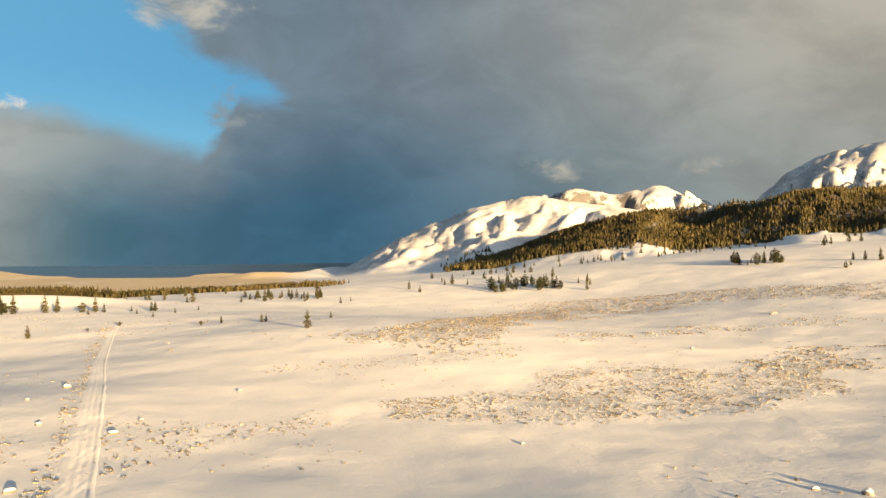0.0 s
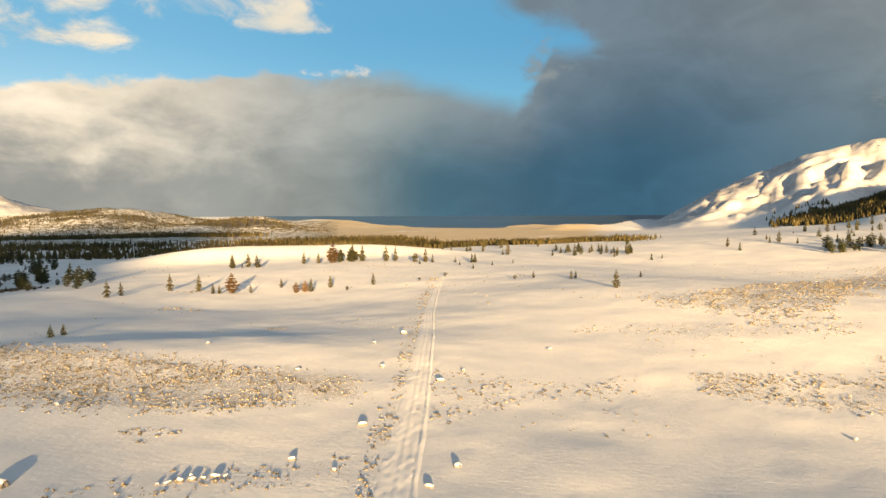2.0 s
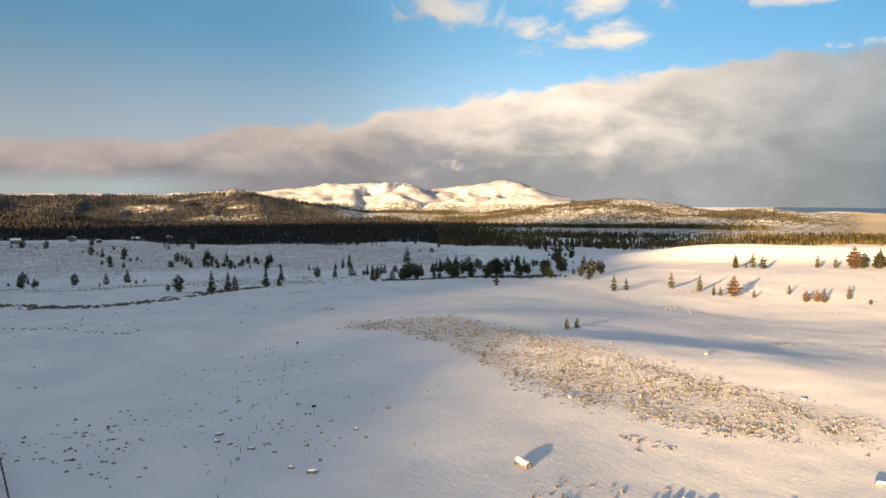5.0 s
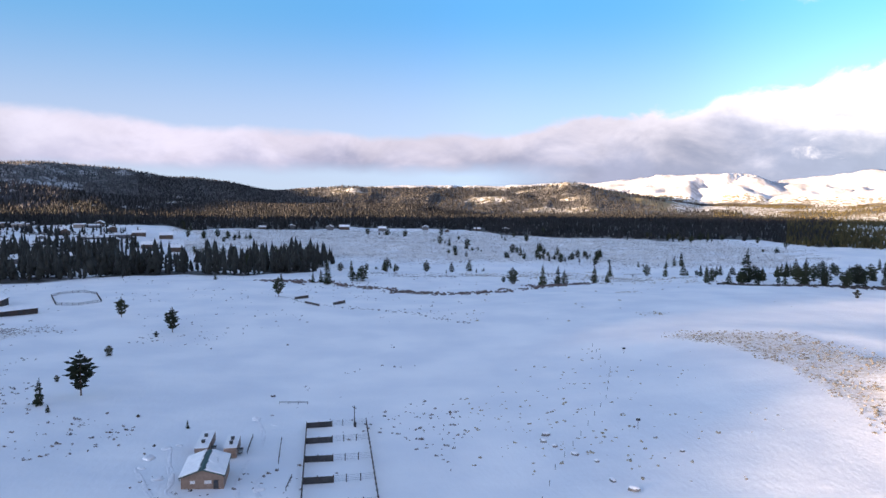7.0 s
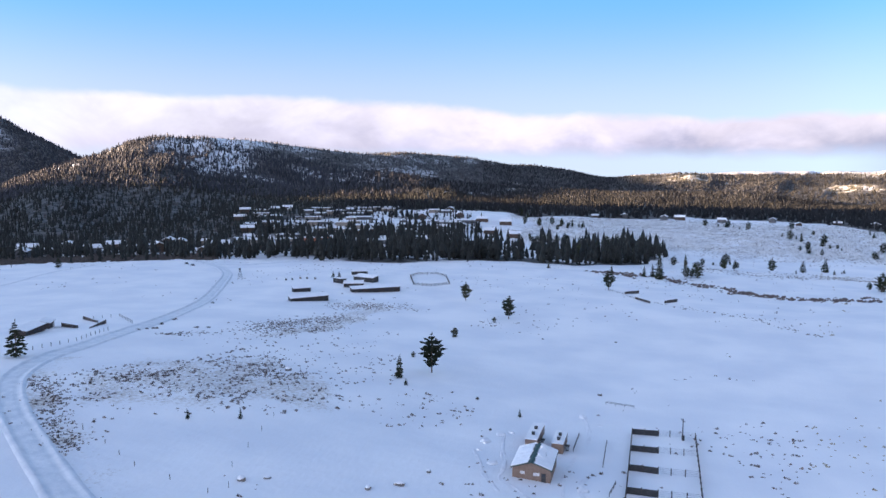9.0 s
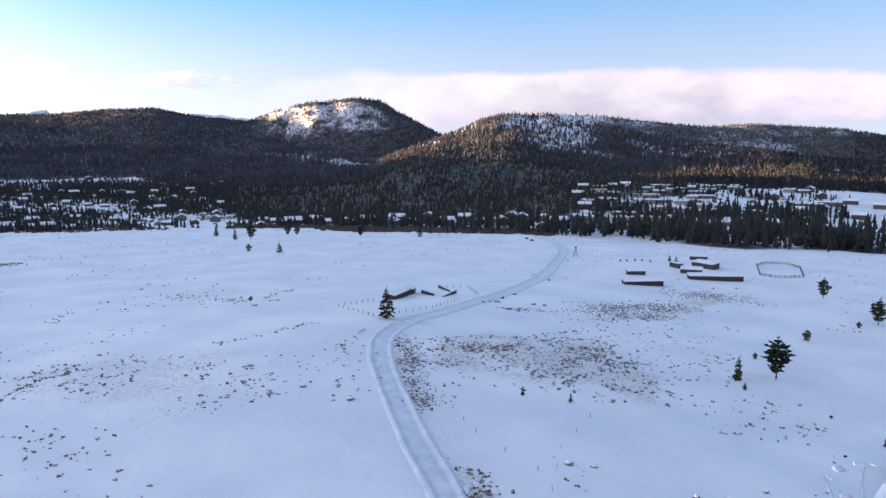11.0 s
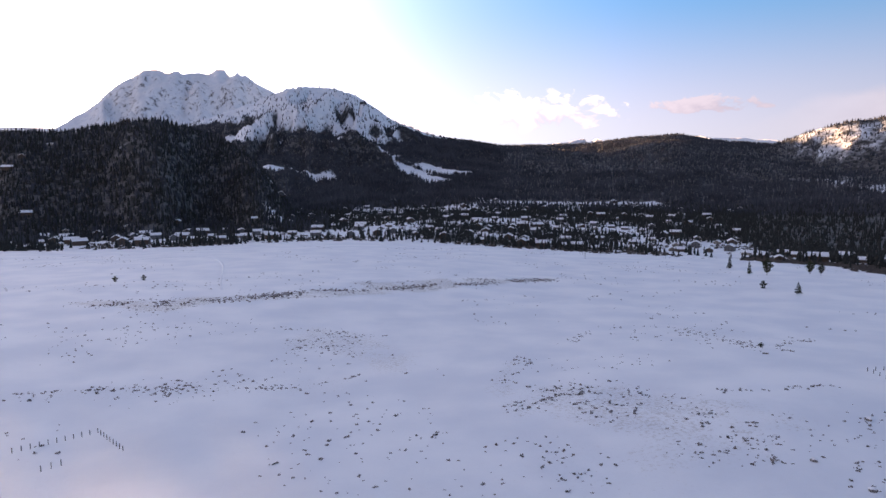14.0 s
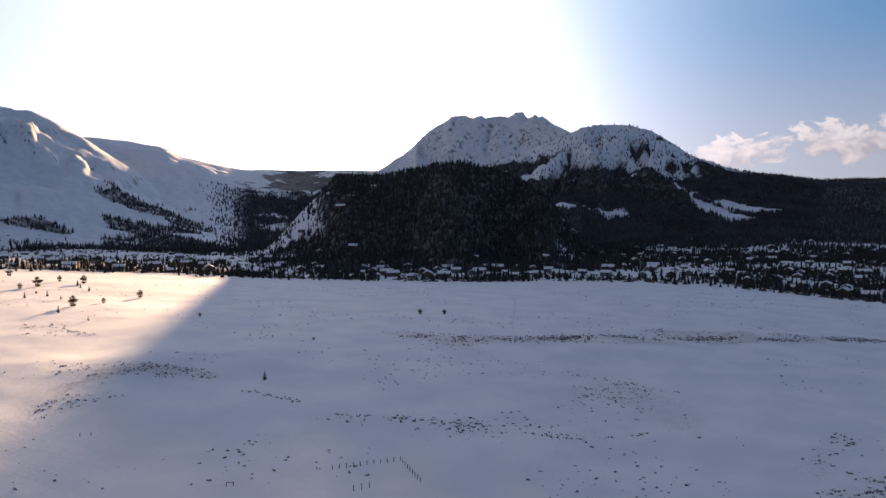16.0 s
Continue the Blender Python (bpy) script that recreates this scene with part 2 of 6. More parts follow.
# ridges: name, distance, run of the near side, run of the far side, roughness, (bearing, height) along the crest
ridge("far_range", 4550, 1500, 700, 0.9, (-80, 300), (-60, 600), (-52, 690), (-45, 648), (-42.7, 630), (-41, 594), (-39.2, 540), (-37, 400), (-34, 200), (-31, -60))
ridge("snow_mountain", 3700, 1500, 800, 0.6, (-36, 100), (-30, 262), (-26, 300), (-22, 345), (-19.9, 366), (-16.5, 310), (-13.7, 268), (-11, 195), (-8.7, 122), (-5.3, 0), (-3, -60))
ridge("snow_peaks", 4500, 700, 600, 0.9, (-40, 250), (-35, 314), (-32.6, 393), (-30.1, 467), (-27.1, 424), (-25, 440), (-22.8, 478), (-20, 424), (-17, 354), (-14, 240), (-11, -60))
ridge("wooded_hill", 2500, 1150, 900, 0.75, (-90, 120), (-75, 180), (-60, 225), (-45, 235), (-42, 231), (-39, 219), (-35.3, 217), (-31.3, 214), (-27.1, 175), (-22.7, 126), (-18.3, 59), (-14.6, 28), (-10, -30))
ridge("shore_hill", 2700, 300, 300, 0.3, (-6, -60), (-3, -18), (0, -8), (2, -6), (4, -20), (7, -60))
ridge("cone_hill", 2700, 520, 500, 0.35, (18, -60), (20.9, -50), (22.3, -29), (23.6, 3), (25.9, 28), (27.7, 24), (30, 6), (33, -8), (37, -50))
ridge("mesa", 3300, 1050, 500, 0.5, (24, -60), (27, -12), (30.4, 11), (32.7, 37), (34.9, 55), (37.2, 61), (39.4, 50), (42.1, 32), (44.7, 7), (48, -9), (55, -8), (62, -14), (68, -50))
ridge("white_range", 4650, 1000, 220, 1.3, (36, -40), (39.4, 46), (42.1, 100), (43.8, 153), (45.5, 187), (47.2, 162), (50.1, 142), (52.1, 112), (53.3, 162), (56.7, 163), (61, 150), (63, 122), (66, 106), (72, 90), (80, 86), (88, 70), (96, -40))
ridge("low_hills", 3400, 1000, 500, 0.45, (54, -40), (58, 5), (60, 24), (62.4, 48), (64.2, 62), (65.6, 84), (67, 100), (69, 78), (71.5, 72), (77.8, 68), (81.3, 62), (84.6, 74), (87.5, 60), (90.3, 48), (95, 40), (100, -40))
ridge("long_hill", 3000, 1200, 600, 0.24, (82, -40), (87, 38), (91.2, 58), (93.4, 84), (96, 104), (98.2, 106), (101.3, 137), (105.8, 157), (109.4, 147), (113.9, 174), (118.2, 201), (121.6, 210), (124.9, 207), (126.9, 185), (128.9, 136), (131, 95), (134, 40), (137, -40))
ridge("foothill", 2300, 700, 700, 0.5, (72, -40), (80, 4), (91.6, 7), (100, 27), (104.9, 50), (107.6, 68), (110.3, 73), (113.9, 62), (118.3, 49), (124, 28), (132, 12), (145, 0), (160, -40))
ridge("dome", 3600, 900, 800, 0.3, (126, -40), (129, 105), (130.8, 158), (133, 230), (134.8, 299), (136.6, 315), (140.1, 296), (142.8, 258), (145, 204), (148, 150), (153, -40))
ridge("wooded_ridge", 4000, 2300, 700, 0.3, (130, 40), (140, 165), (145, 215), (149.2, 250), (151.7, 278), (154.5, 268), (158.3, 240), (161.9, 229), (165.3, 232), (169, 266), (171.6, 308), (174, 350), (178, 300), (184, -40))
ridge("blue_range", 4780, 350, 120, 0.3, (122, 100), (126, 150), (129.5, 172), (134, 160), (143, 240), (147, 294), (149.5, 314), (152, 290), (156, 306), (159, 312), (162, 270), (166, 100))
ridge("front_peak", 3800, 1900, 700, 0.8, (166, 100), (170, 270), (173, 350), (175.5, 460), (177.2, 520), (178.3, 536), (180.6, 520), (182.7, 480), (185, 415), (188, 350), (192, 270), (197, 150), (203, -40))
ridge("high_peak", 4500, 900, 500, 0.8, (178, 440), (182, 546), (182.7, 568), (185.4, 660), (187.2, 716), (189.9, 708), (192.0, 702), (193.8, 614), (195.5, 488), (197.3, 385), (199.8, 250), (203, -40))
ridge("saddle", 4700, 2400, 200, 0.2, (190, 250), (196, 360), (202.9, 362), (208.5, 358), (210.6, 383), (213, 421), (214.2, 488), (216.5, 523), (219, 531), (224, 500), (235, 300), (250, -40))
# wooded spur, added at a height and distance that shade the near meadow
ridge("near_spur", 1700, 500, 600, 0.08, (181, -40), (184, 90), (187, 160), (189, 182), (192, 187), (194, 184), (195.5, 176), (197, 164), (199, 163), (201.5, 163), (203.5, 104), (206, 20), (208, -40))
ridge("bare_mountain", 3400, 1600, 900, 0.5, (208, -40), (213, 90), (216, 262), (219.1, 390), (220.5, 443), (222.6, 510), (224.6, 524), (230, 545), (240, 420), (255, 200), (275, 60))


# ridges that draw away from the valley along their length: metres a degree, bearing at which the distance holds
TURNED = {"long_hill": (34.0, 112.0)}


def land(x, y):
    """The ground's height at x, y (arrays)."""
    x, y = np.asarray(x, float), np.asarray(y, float)
    r, b = np.hypot(x, y), bearing(x, y)
    z = np.full(x.shape, 0.0)
    for ring, wide, heights in SWELLS:
        for k, h in enumerate(heights):
            cx, cy = place(360.0 * k / len(heights), ring)
            z += h * np.exp(-((x - cx) ** 2 + (y - cy) ** 2) / (2.0 * wide * wide))
    for kb, kr, along, across, turn, h in KNOLLS:
        cx, cy = place(kb, kr)
        ux, uy = place(kb + turn, 1.0)
        u, v = (x - cx) * ux + (y - cy) * uy, (x - cx) * uy - (y - cy) * ux
        z += h * np.exp(-(u / along) ** 2 - (v / across) ** 2)
    z += 1.0 * fbm(x / 170, y / 170, 3, 3) * step(60, 400, r) + (0.32 * fbm(x / 42, y / 42, 5, 2) + 0.12 * fbm(x / 13, y / 13, 8, 2)) * (1 - step(900, 1500, r))
    # hummocks in the valley beyond the creek
    z += band(b, 40, 50, 96, 104) * band(r, 430, 600, 1200, 1500) * (1.7 * fbm(x / 95, y / 95, 15, 3) + 1.2 * fbm(x / 30, y / 60, 16, 2))
    # the valley floor rises towards the belt and the town
    z += np.interp(b, (38, 45, 55, 70, 95, 104, 118, 128, 140, 150, 170, 185, 200), (0, 7, 17, 20, 26, 34, 34, 18, 8, 14, 18, 10, 0)) * step(780, 1280, r) * (1 - step(1500, 2600, r))
    # the wide flats before the lake fall away, then lift towards the horizon
    far = step(3100, 4900, r)
    z = z * (1 - far) + far * (41 - 0.0062 * r)
    flats = band(b, -4, 1, 19, 24) * step(1250, 1500, r)
    z = z * (1 - flats) + flats * (np.interp(r, (1300, 1450, 3200, 4900), (-17, -18.5, -29, 10)) + 0.8 * fbm(x / 300, y / 300, 9, 3))
    out = z.copy()
    for name, dist, near, back, rough, crest in RIDGES:
        c = np.array(crest)
        inside = (b > c[0, 0]) & (b < c[-1, 0]) & (r > dist - near * 1.1 - (500 if name in TURNED else 0))
        if not inside.any():
            continue
        bb, rr, zz = b[inside], r[inside], z[inside]
        top = (np.interp(bb - 0.35, c[:, 0], c[:, 1]) + 2 * np.interp(bb, c[:, 0], c[:, 1]) + np.interp(bb + 0.35, c[:, 0], c[:, 1])) / 4
        skew, pivot = TURNED.get(name, (0.0, 0.0))
        away = dist + skew * (pivot - bb)
        top = 61 + (top - 61) * away / dist if skew else top
        bow = away + 130 * vnoise(bb / 4.0, bb * 0 + dist * 0.37, 11)
        t = np.where(rr < bow, 1 - (bow - rr) / near, 1 - (rr - bow) / back)
        t = np.clip(t, 0, 1)
        s = 0.55 * t ** 1.25 + 0.45 * t * t * (3 - 2 * t)
        gully = 1 - np.abs(fbm(bb * dist / 57.3 / (near * 0.13 + 65) + 0.5 * vnoise(rr / 260, bb, 4) + 0.0012 * rr, rr / 800, 21, 4))
        lumps = fbm(bb * dist / 57.3 / 330, rr / 330, 31, 4)
        cut = rough * (0.42 * (gully - 0.72) + 0.16 * lumps) * np.clip(t * (1.02 - t) * 4, 0, 1)
        edge = rough * 0.012 * vnoise(bb * 1.7, bb * 0, 41)
        h = zz + (top - zz) * (s + cut * np.clip(s + 0.15, 0, 1) + edge * (t > 0.4))
        out[inside] = np.maximum(out[inside], np.where(t > 0, h, -1e3))
    return out


TRAIL = [(-29, 100), (-34.9, 124.9), (-43.2, 168.9), (-50.8, 207.5), (-64.6, 276.5), (-83.8, 368), (-104.5, 487), (-112, 540)]
ROAD = [(-72, -55), (-88.7, -77), (-99.4, -93.5), (-113.7, -113), (-132, -136), (-149, -151), (-170.5, -160.5), (-193.3, -164.4), (-237, -174.5), (-309, -198), (-388, -233), (-446, -262), (-487, -297), (-509, -330), (-523, -364), (-540, -420)]

# one sheet of ground, fine towards what the flight sees, out to the horizon
BEAR = np.concatenate([np.arange(-52, 230, 0.3), np.arange(230, 308, 3.0)])
REACH = [2.5, 4.5, 7.0, 10.0, 14.0, 18.0, 22.0, 26.0, 30.0]
while REACH[-1] < 4890:
    REACH.append(REACH[-1] * (1.0118 if REACH[-1] < 900 else 1.0105))
REACH = np.array(REACH)
gb, gr = np.meshgrid(np.radians(BEAR), REACH, indexing="ij")
GX, GY = -np.sin(gb) * gr, np.cos(gb) * gr
GZ = land(GX, GY)


def ground(x, y):
    """The height of the sheet itself at one point."""
    b = float(bearing(x, y))
    b = b + 360 if b < -52 else (b - 360 if b >= 308 else b)
    r = min(max(math.hypot(x, y), REACH[0]), REACH[-2])
    i = min(max(int(np.searchsorted(BEAR, b)) - 1, 0), len(BEAR) - 2)
    j = min(max(int(np.searchsorted(REACH, r)) - 1, 0), len(REACH) - 2)
    u, v = (b - BEAR[i]) / (BEAR[i + 1] - BEAR[i]), (r - REACH[j]) / (REACH[j + 1] - REACH[j])
    u, v = min(max(u, 0), 1), min(max(v, 0), 1)
    return float((GZ[i, j] * (1 - u) + GZ[i + 1, j] * u) * (1 - v) + (GZ[i, j + 1] * (1 - u) + GZ[i + 1, j + 1] * u) * v)


def grounds(x, y):
    """The same for arrays."""
    b, r = bearing(x, y), np.clip(np.hypot(x, y), REACH[0], REACH[-2])
    b = np.where(b < -52, b + 360, b)
    i = np.clip(np.searchsorted(BEAR, b) - 1, 0, len(BEAR) - 2)
    j = np.clip(np.searchsorted(REACH, r) - 1, 0, len(REACH) - 2)
    u, v = np.clip((b - BEAR[i]) / (BEAR[i + 1] - BEAR[i]), 0, 1), (r - REACH[j]) / (REACH[j + 1] - REACH[j])
    return (GZ[i, j] * (1 - u) + GZ[i + 1, j] * u) * (1 - v) + (GZ[i, j + 1] * (1 - u) + GZ[i + 1, j + 1] * u) * v


def woods(x, y, z):
    """How thick the forest stands at x, y: 0 to 1."""
    r, b = np.hypot(x, y), bearing(x, y)
    n = fbm(x / 260, y / 260, 51, 4)
    n2 = fbm(x / 90, y / 90, 57, 3)
    d = np.zeros(np.shape(x))
    # the wooded hill beyond the snow slope
    hill = band(b, -95, -90, -16, -12.5) * band(r, 1480, 1620, 2480, 2620)
    d = np.maximum(d, hill * np.clip(0.9 + 0.25 * n - 0.9 * step(-22, -15, b) * step(-0.3, 0.5, n2), 0, 1))
    # strip of trees before the lake flats
    d = np.maximum(d, band(b, -6, -2, 16, 19) * band(r + 120 * n, 1150, 1200, 1300, 1400) * 0.8)
    # dark belt on the flats
    near_edge = np.interp(b, (10, 28, 60, 80, 95, 104, 112, 119, 144, 153, 180), (1450, 1220, 1180, 1230, 1280, 1330, 1250, 860, 900, 1950, 1900)) + 110 * n
    belt = step(0, 60, r - near_edge) * (1 - step(-250, 200, r - np.interp(b, (94, 104, 128, 140), (2750, 1900, 1900, 2700)) - 150 * n)) * band(b, 12, 18, 165, 180)
    thin = 1 - step(40, 56, b)
    d = np.maximum(d, belt * (1 - thin * step(1560, 1680, r)) * (0.95 - thin * (0.3 - 0.5 * n)))
    d = np.maximum(d, thin * band(b, 24, 30, 60, 64) * band(r + 150 * n, 1900, 2000, 2150, 2300) * 0.8)
    # hills behind the belt
    hills = band(b, 20, 24, 60, 64) * step(2300, 2600, r) * (1 - step(3700, 3900, r)) * np.clip(0.28 + 0.7 * n, 0.02, 0.75)
    d = np.maximum(d, hills)
    hills = band(b, 58, 62, 128, 136) * step(1700, 2000, r) * (1 - step(3800, 4000, r)) * np.clip(0.95 + 0.6 * n + 0.4 * n2 - 0.52 * band(b, 99, 105, 126, 130) * step(72, 115, z) - 0.4 * band(b, 100, 103, 112, 116) * band(z, 30, 45, 90, 110), 0.12 + 0.4 * band(b, 96, 100, 128, 134), 1)
    open_hill = band(b, 99, 105, 127, 131) * step(60, 100, z) * step(1900, 2100, r)
    hills = hills * (1 - open_hill) + open_hill * np.clip(0.70 + 0.10 * n2 + 0.14 * n - 0.2 * band(b, 117, 119, 124, 126), 0.3, 0.9)
    d = np.maximum(d, hills)
    dome = band(b, 126, 130, 150, 156) * step(2500, 2700, r) * (1 - step(4000, 4200, r)) * np.clip(0.85 - 0.28 * band(b, 133, 136, 144, 147) * band(z, 100, 150, 265, 300) + 0.15 * n2, 0.1, 1)
    d = np.maximum(d, dome)
    ridge = band(b, 140, 146, 178, 186) * step(1900, 2100, r) * (1 - step(4050, 4200, r)) * np.clip(1.1 + 0.3 * n - step(300, 420, z + 60 * n + 110 * step(164, 170, b) + 60 * n2 * step(164, 170, b)), 0, 1)
    d = np.maximum(d, ridge)
    flank = band(b, 164, 170, 206, 212) * step(1750, 1950, r) * (1 - 0.85 * step(250, 350, z + 90 * n + 90 * n2) - 0.15 * step(420, 520, z)) * np.clip(1.0 + 0.3 * n2 - 0.5 * step(0.35, 0.65, n), 0, 1)
    d = np.maximum(d, flank)
    bare = band(b, 208, 212, 260, 270) * band(r, 1700, 1800, 2800, 3000) * step(0.25, 0.5, n) * 0.6
    d = np.maximum(d, bare)
    spur = band(b, 182, 185, 206, 209) * band(r, 1060, 1130, 2200, 2400)
    d = np.maximum(d, spur * np.clip(0.95 + 0.2 * n2 - 0.95 * step(201.5, 204.5, b), 0.02, 1))
    # ski runs and clearings cut into the forest
    for run in (((177.4, 3150), (175.5, 2850), (173, 2600), (170.4, 2420)), ((179, 2420), (183.2, 2420)), ((186, 2950), (191, 3000)), ((171.5, 2700), (169, 2560))):
        for (b0_, r0_), (b1_, r1_) in zip(run, run[1:]):
            ax, ay = -math.sin(radians(b0_)) * r0_, math.cos(radians(b0_)) * r0_
            bx, by = -math.sin(radians(b1_)) * r1_, math.cos(radians(b1_)) * r1_
            t_ = np.clip(((x - ax) * (bx - ax) + (y - ay) * (by - ay)) / ((bx - ax) ** 2 + (by - ay) ** 2), 0, 1)
            gone = np.hypot(x - ax - t_ * (bx - ax), y - ay - t_ * (by - ay))
            d = d * step(28, 62, gone + 30 * n2)
    # trees among the houses
    town = band(b, 99, 104, 222, 228) * band(r, 640, 760, 1800, 1950) * np.clip(0.52 + 0.28 * step(147, 151, b) + 0.55 * n2 + 0.30 * band(b, 117, 120, 144, 149) * step(640, 720, r) - 0.2 * band(b, 101, 104, 117, 119) * band(r, 740, 780, 1240, 1300), 0.06, 0.95)
    d = np.maximum(d, town * step(0, 90, r - edge_of_town(b)) * step(-0.6, 0.1, n))
    # tall grove at the near side of the town
    grove = band(b, 84, 88, 126, 132) * step(-10, 30, r - edge_of_town(b) + 25 * n2) * (1 - step(60, 125 + 200 * band(b, 85, 88, 93, 102), r - edge_of_town(b))) * np.clip(0.85 + 0.5 * n2 - 0.55 * step(97, 112, b), 0.12, 1) * step(-0.75, 0.0, fbm(x / 38, y / 38, 59, 2) + 0.15)
    d = np.maximum(d, grove)
    return np.clip(d, 0, 1)


def edge_of_town(b):
    """Distance at which the open meadow ends and the houses begin."""
    return np.interp(b, (84, 90, 95, 100, 110, 122, 137, 150, 160, 172, 190, 206, 225), (760, 640, 600, 590, 590, 600, 620, 760, 820, 900, 860, 900, 1000))


# ---- materials ----
def material(name, build):
    mat = bpy.data.materials.new(name)
    mat.use_nodes = True
    n = Nodes(mat.node_tree)
    shader = n.node("ShaderNodeBsdfPrincipled")
    build(n, shader)
    n.t.links.new(shader.outputs[0], n.node("ShaderNodeOutputMaterial").inputs[0])
    return mat


def relief(n, shader, height, strength, distance):
    b = n.node("ShaderNodeBump")
    n.put(b.inputs["Height"], height)
    b.inputs["Strength"].default_value, b.inputs["Distance"].default_value = strength, distance
    n.t.links.new(b.outputs[0], shader.inputs["Normal"])


def plain(name, dark, light, scale=2.0, rough=0.8, metal=0.0, bump=0.0):
    """A worn surface between two close colours, at two scales."""
    def build(n, s):
        at = n.node("ShaderNodeTexCoord").outputs["Object"]
        f = n.add(n.mul(n.noise(at, scale, 5.0), 0.6), n.mul(n.noise(at, scale * 9, 3.0), 0.4))
        n.put(s.inputs["Base Color"], n.mix(n.ramp(f, 0.32, 0.68), dark, light))
        s.inputs["Roughness"].default_value, s.inputs["Metallic"].default_value = rough, metal
        if bump:
            relief(n, s, f, bump, 0.05)
    return material(name, build)


def snow_ground(n, s):
    at = n.node("ShaderNodeNewGeometry").outputs["Position"]

    def mask(name):
        return n.node("ShaderNodeAttribute", attribute_name=name).outputs["Fac"]
    drift = n.noise(n.scaled(at, (1.0, 1.0, 0.3)), 0.035, 5.0, 0.5)
    ripple = n.noise(n.scaled(at, (0.45, 1.0, 0.5)), 0.85, 6.0, 0.62)
    grain = n.noise(at, 3.0, 4.0, 0.6)
    snow = n.mix(n.ramp(drift, 0.3, 0.7), (0.74, 0.76, 0.79), (0.86, 0.86, 0.86))
    snow = n.mix(n.mul(n.ramp(grain, 0.55, 0.75), 0.18), snow, (0.62, 0.62, 0.62))
    # dry stalks and soil that show through
    speck = n.noise(at, 0.9, 6.0, 0.72)
    patch = n.noise(at, 0.06, 4.0, 0.6)
    brush = n.mul(mask("brush"), n.ramp(patch, 0.22, 0.5))
    stalk = n.mix(n.ramp(grain, 0.35, 0.65), (0.24, 0.19, 0.13), (0.50, 0.41, 0.28))
    col = n.mix(n.mul(n.ramp(n.sub(speck, n.mul(n.sub(1.0, brush), 0.265)), 0.37, 0.60), 0.52), snow, stalk)
    # wide dry-grass flats
    gold = n.mix(n.noise(n.scaled(at, (1.0, 1.0, 1.0)), 0.012, 5.0, 0.6), (0.46, 0.36, 0.22), (0.76, 0.65, 0.47))
    col = n.mix(n.mul(mask("gold"), n.ramp(n.noise(n.scaled(at, (1.0, 0.3, 1.0)), 0.006, 5.0, 0.6), 0.28, 0.42)), col, gold)
    # low scrub and dry grass on the hills, with snow lying between
    bushy = n.mix(n.noise(at, 0.03, 5.0, 0.6), (0.095, 0.085, 0.045), (0.23, 0.195, 0.105))
    col = n.mix(n.ramp(n.add(mask("scrub"), n.mul(n.sub(n.noise(at, 0.045, 8.0, 0.7), 0.5), 1.7)), 0.46, 0.66), col, bushy)
    # grey mixed into the high ranges' snow: gully shade, and less sunlit glare
    bare = n.add(n.mul(n.noise(n.scaled(at, (1.0, 1.0, 0.35)), 0.007, 8.0, 0.65), 0.6), n.mul(n.noise(n.scaled(at, (1.0, 1.0, 0.25)), 0.03, 6.0, 0.65), 0.4))
    col = n.mix(n.mul(mask("scour"), n.ramp(bare, 0.38, 0.58, 0.2, 0.85)), col, (0.28, 0.28, 0.30))
    # forest floor, then rock on steep faces, also spread to dim sunlit mountain snow
    floor = n.mix(n.ramp(n.noise(at, 0.05, 5.0, 0.65), 0.40, 0.62), (0.03, 0.028, 0.024), (0.14, 0.135, 0.13))
    col = n.mix(n.ramp(n.add(mask("woods"), n.mul(n.sub(n.noise(at, 0.03, 5.0, 0.65), 0.5), 0.7)), 0.35, 0.7), col, floor)
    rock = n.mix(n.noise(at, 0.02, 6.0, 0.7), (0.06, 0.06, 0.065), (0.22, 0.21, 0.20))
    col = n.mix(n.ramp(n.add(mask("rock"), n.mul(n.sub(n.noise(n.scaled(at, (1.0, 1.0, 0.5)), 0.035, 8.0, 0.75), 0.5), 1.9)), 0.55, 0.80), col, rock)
    n.put(s.inputs["Base Color"], col)
    s.inputs["Roughness"].default_value = 0.75
    s.inputs["Specular IOR Level"].default_value = 0.25
    wind = n.noise(n.scaled(at, (1.0, 0.4, 0.5)), 0.16, 5.0, 0.55)
    lift = n.add(n.mul(drift, 0.4), n.add(n.mul(wind, 0.5), n.add(n.mul(ripple, 0.24), n.mul(speck, n.add(n.mul(brush, 0.5), 0.08)))))
    relief(n, s, lift, 0.42, 1.0)


SNOW = material("snow", snow_ground)
CLEAN_SNOW = plain("roof_snow", (0.78, 0.79, 0.81), (0.87, 0.87, 0.87), 0.6, 0.7, 0.0, 0.2)
NEEDLES = plain("pine_needles", (0.006, 0.008, 0.007), (0.028, 0.029, 0.023), 0.35, 0.9)
BARK = plain("bark", (0.06, 0.04, 0.028), (0.16, 0.10, 0.065), 3.0, 0.9, 0.0, 0.4)


# ---- ground, lake ----
def lay(name, verts, faces, mats, smooth=True):
    me = bpy.data.meshes.new(name)
    me.from_pydata(verts, [], faces)
    for m in mats:
        me.materials.append(m)
    if smooth:
        me.polygons.foreach_set("use_smooth", np.ones(len(me.polygons), bool))
    me.update()
    return new(name, me)


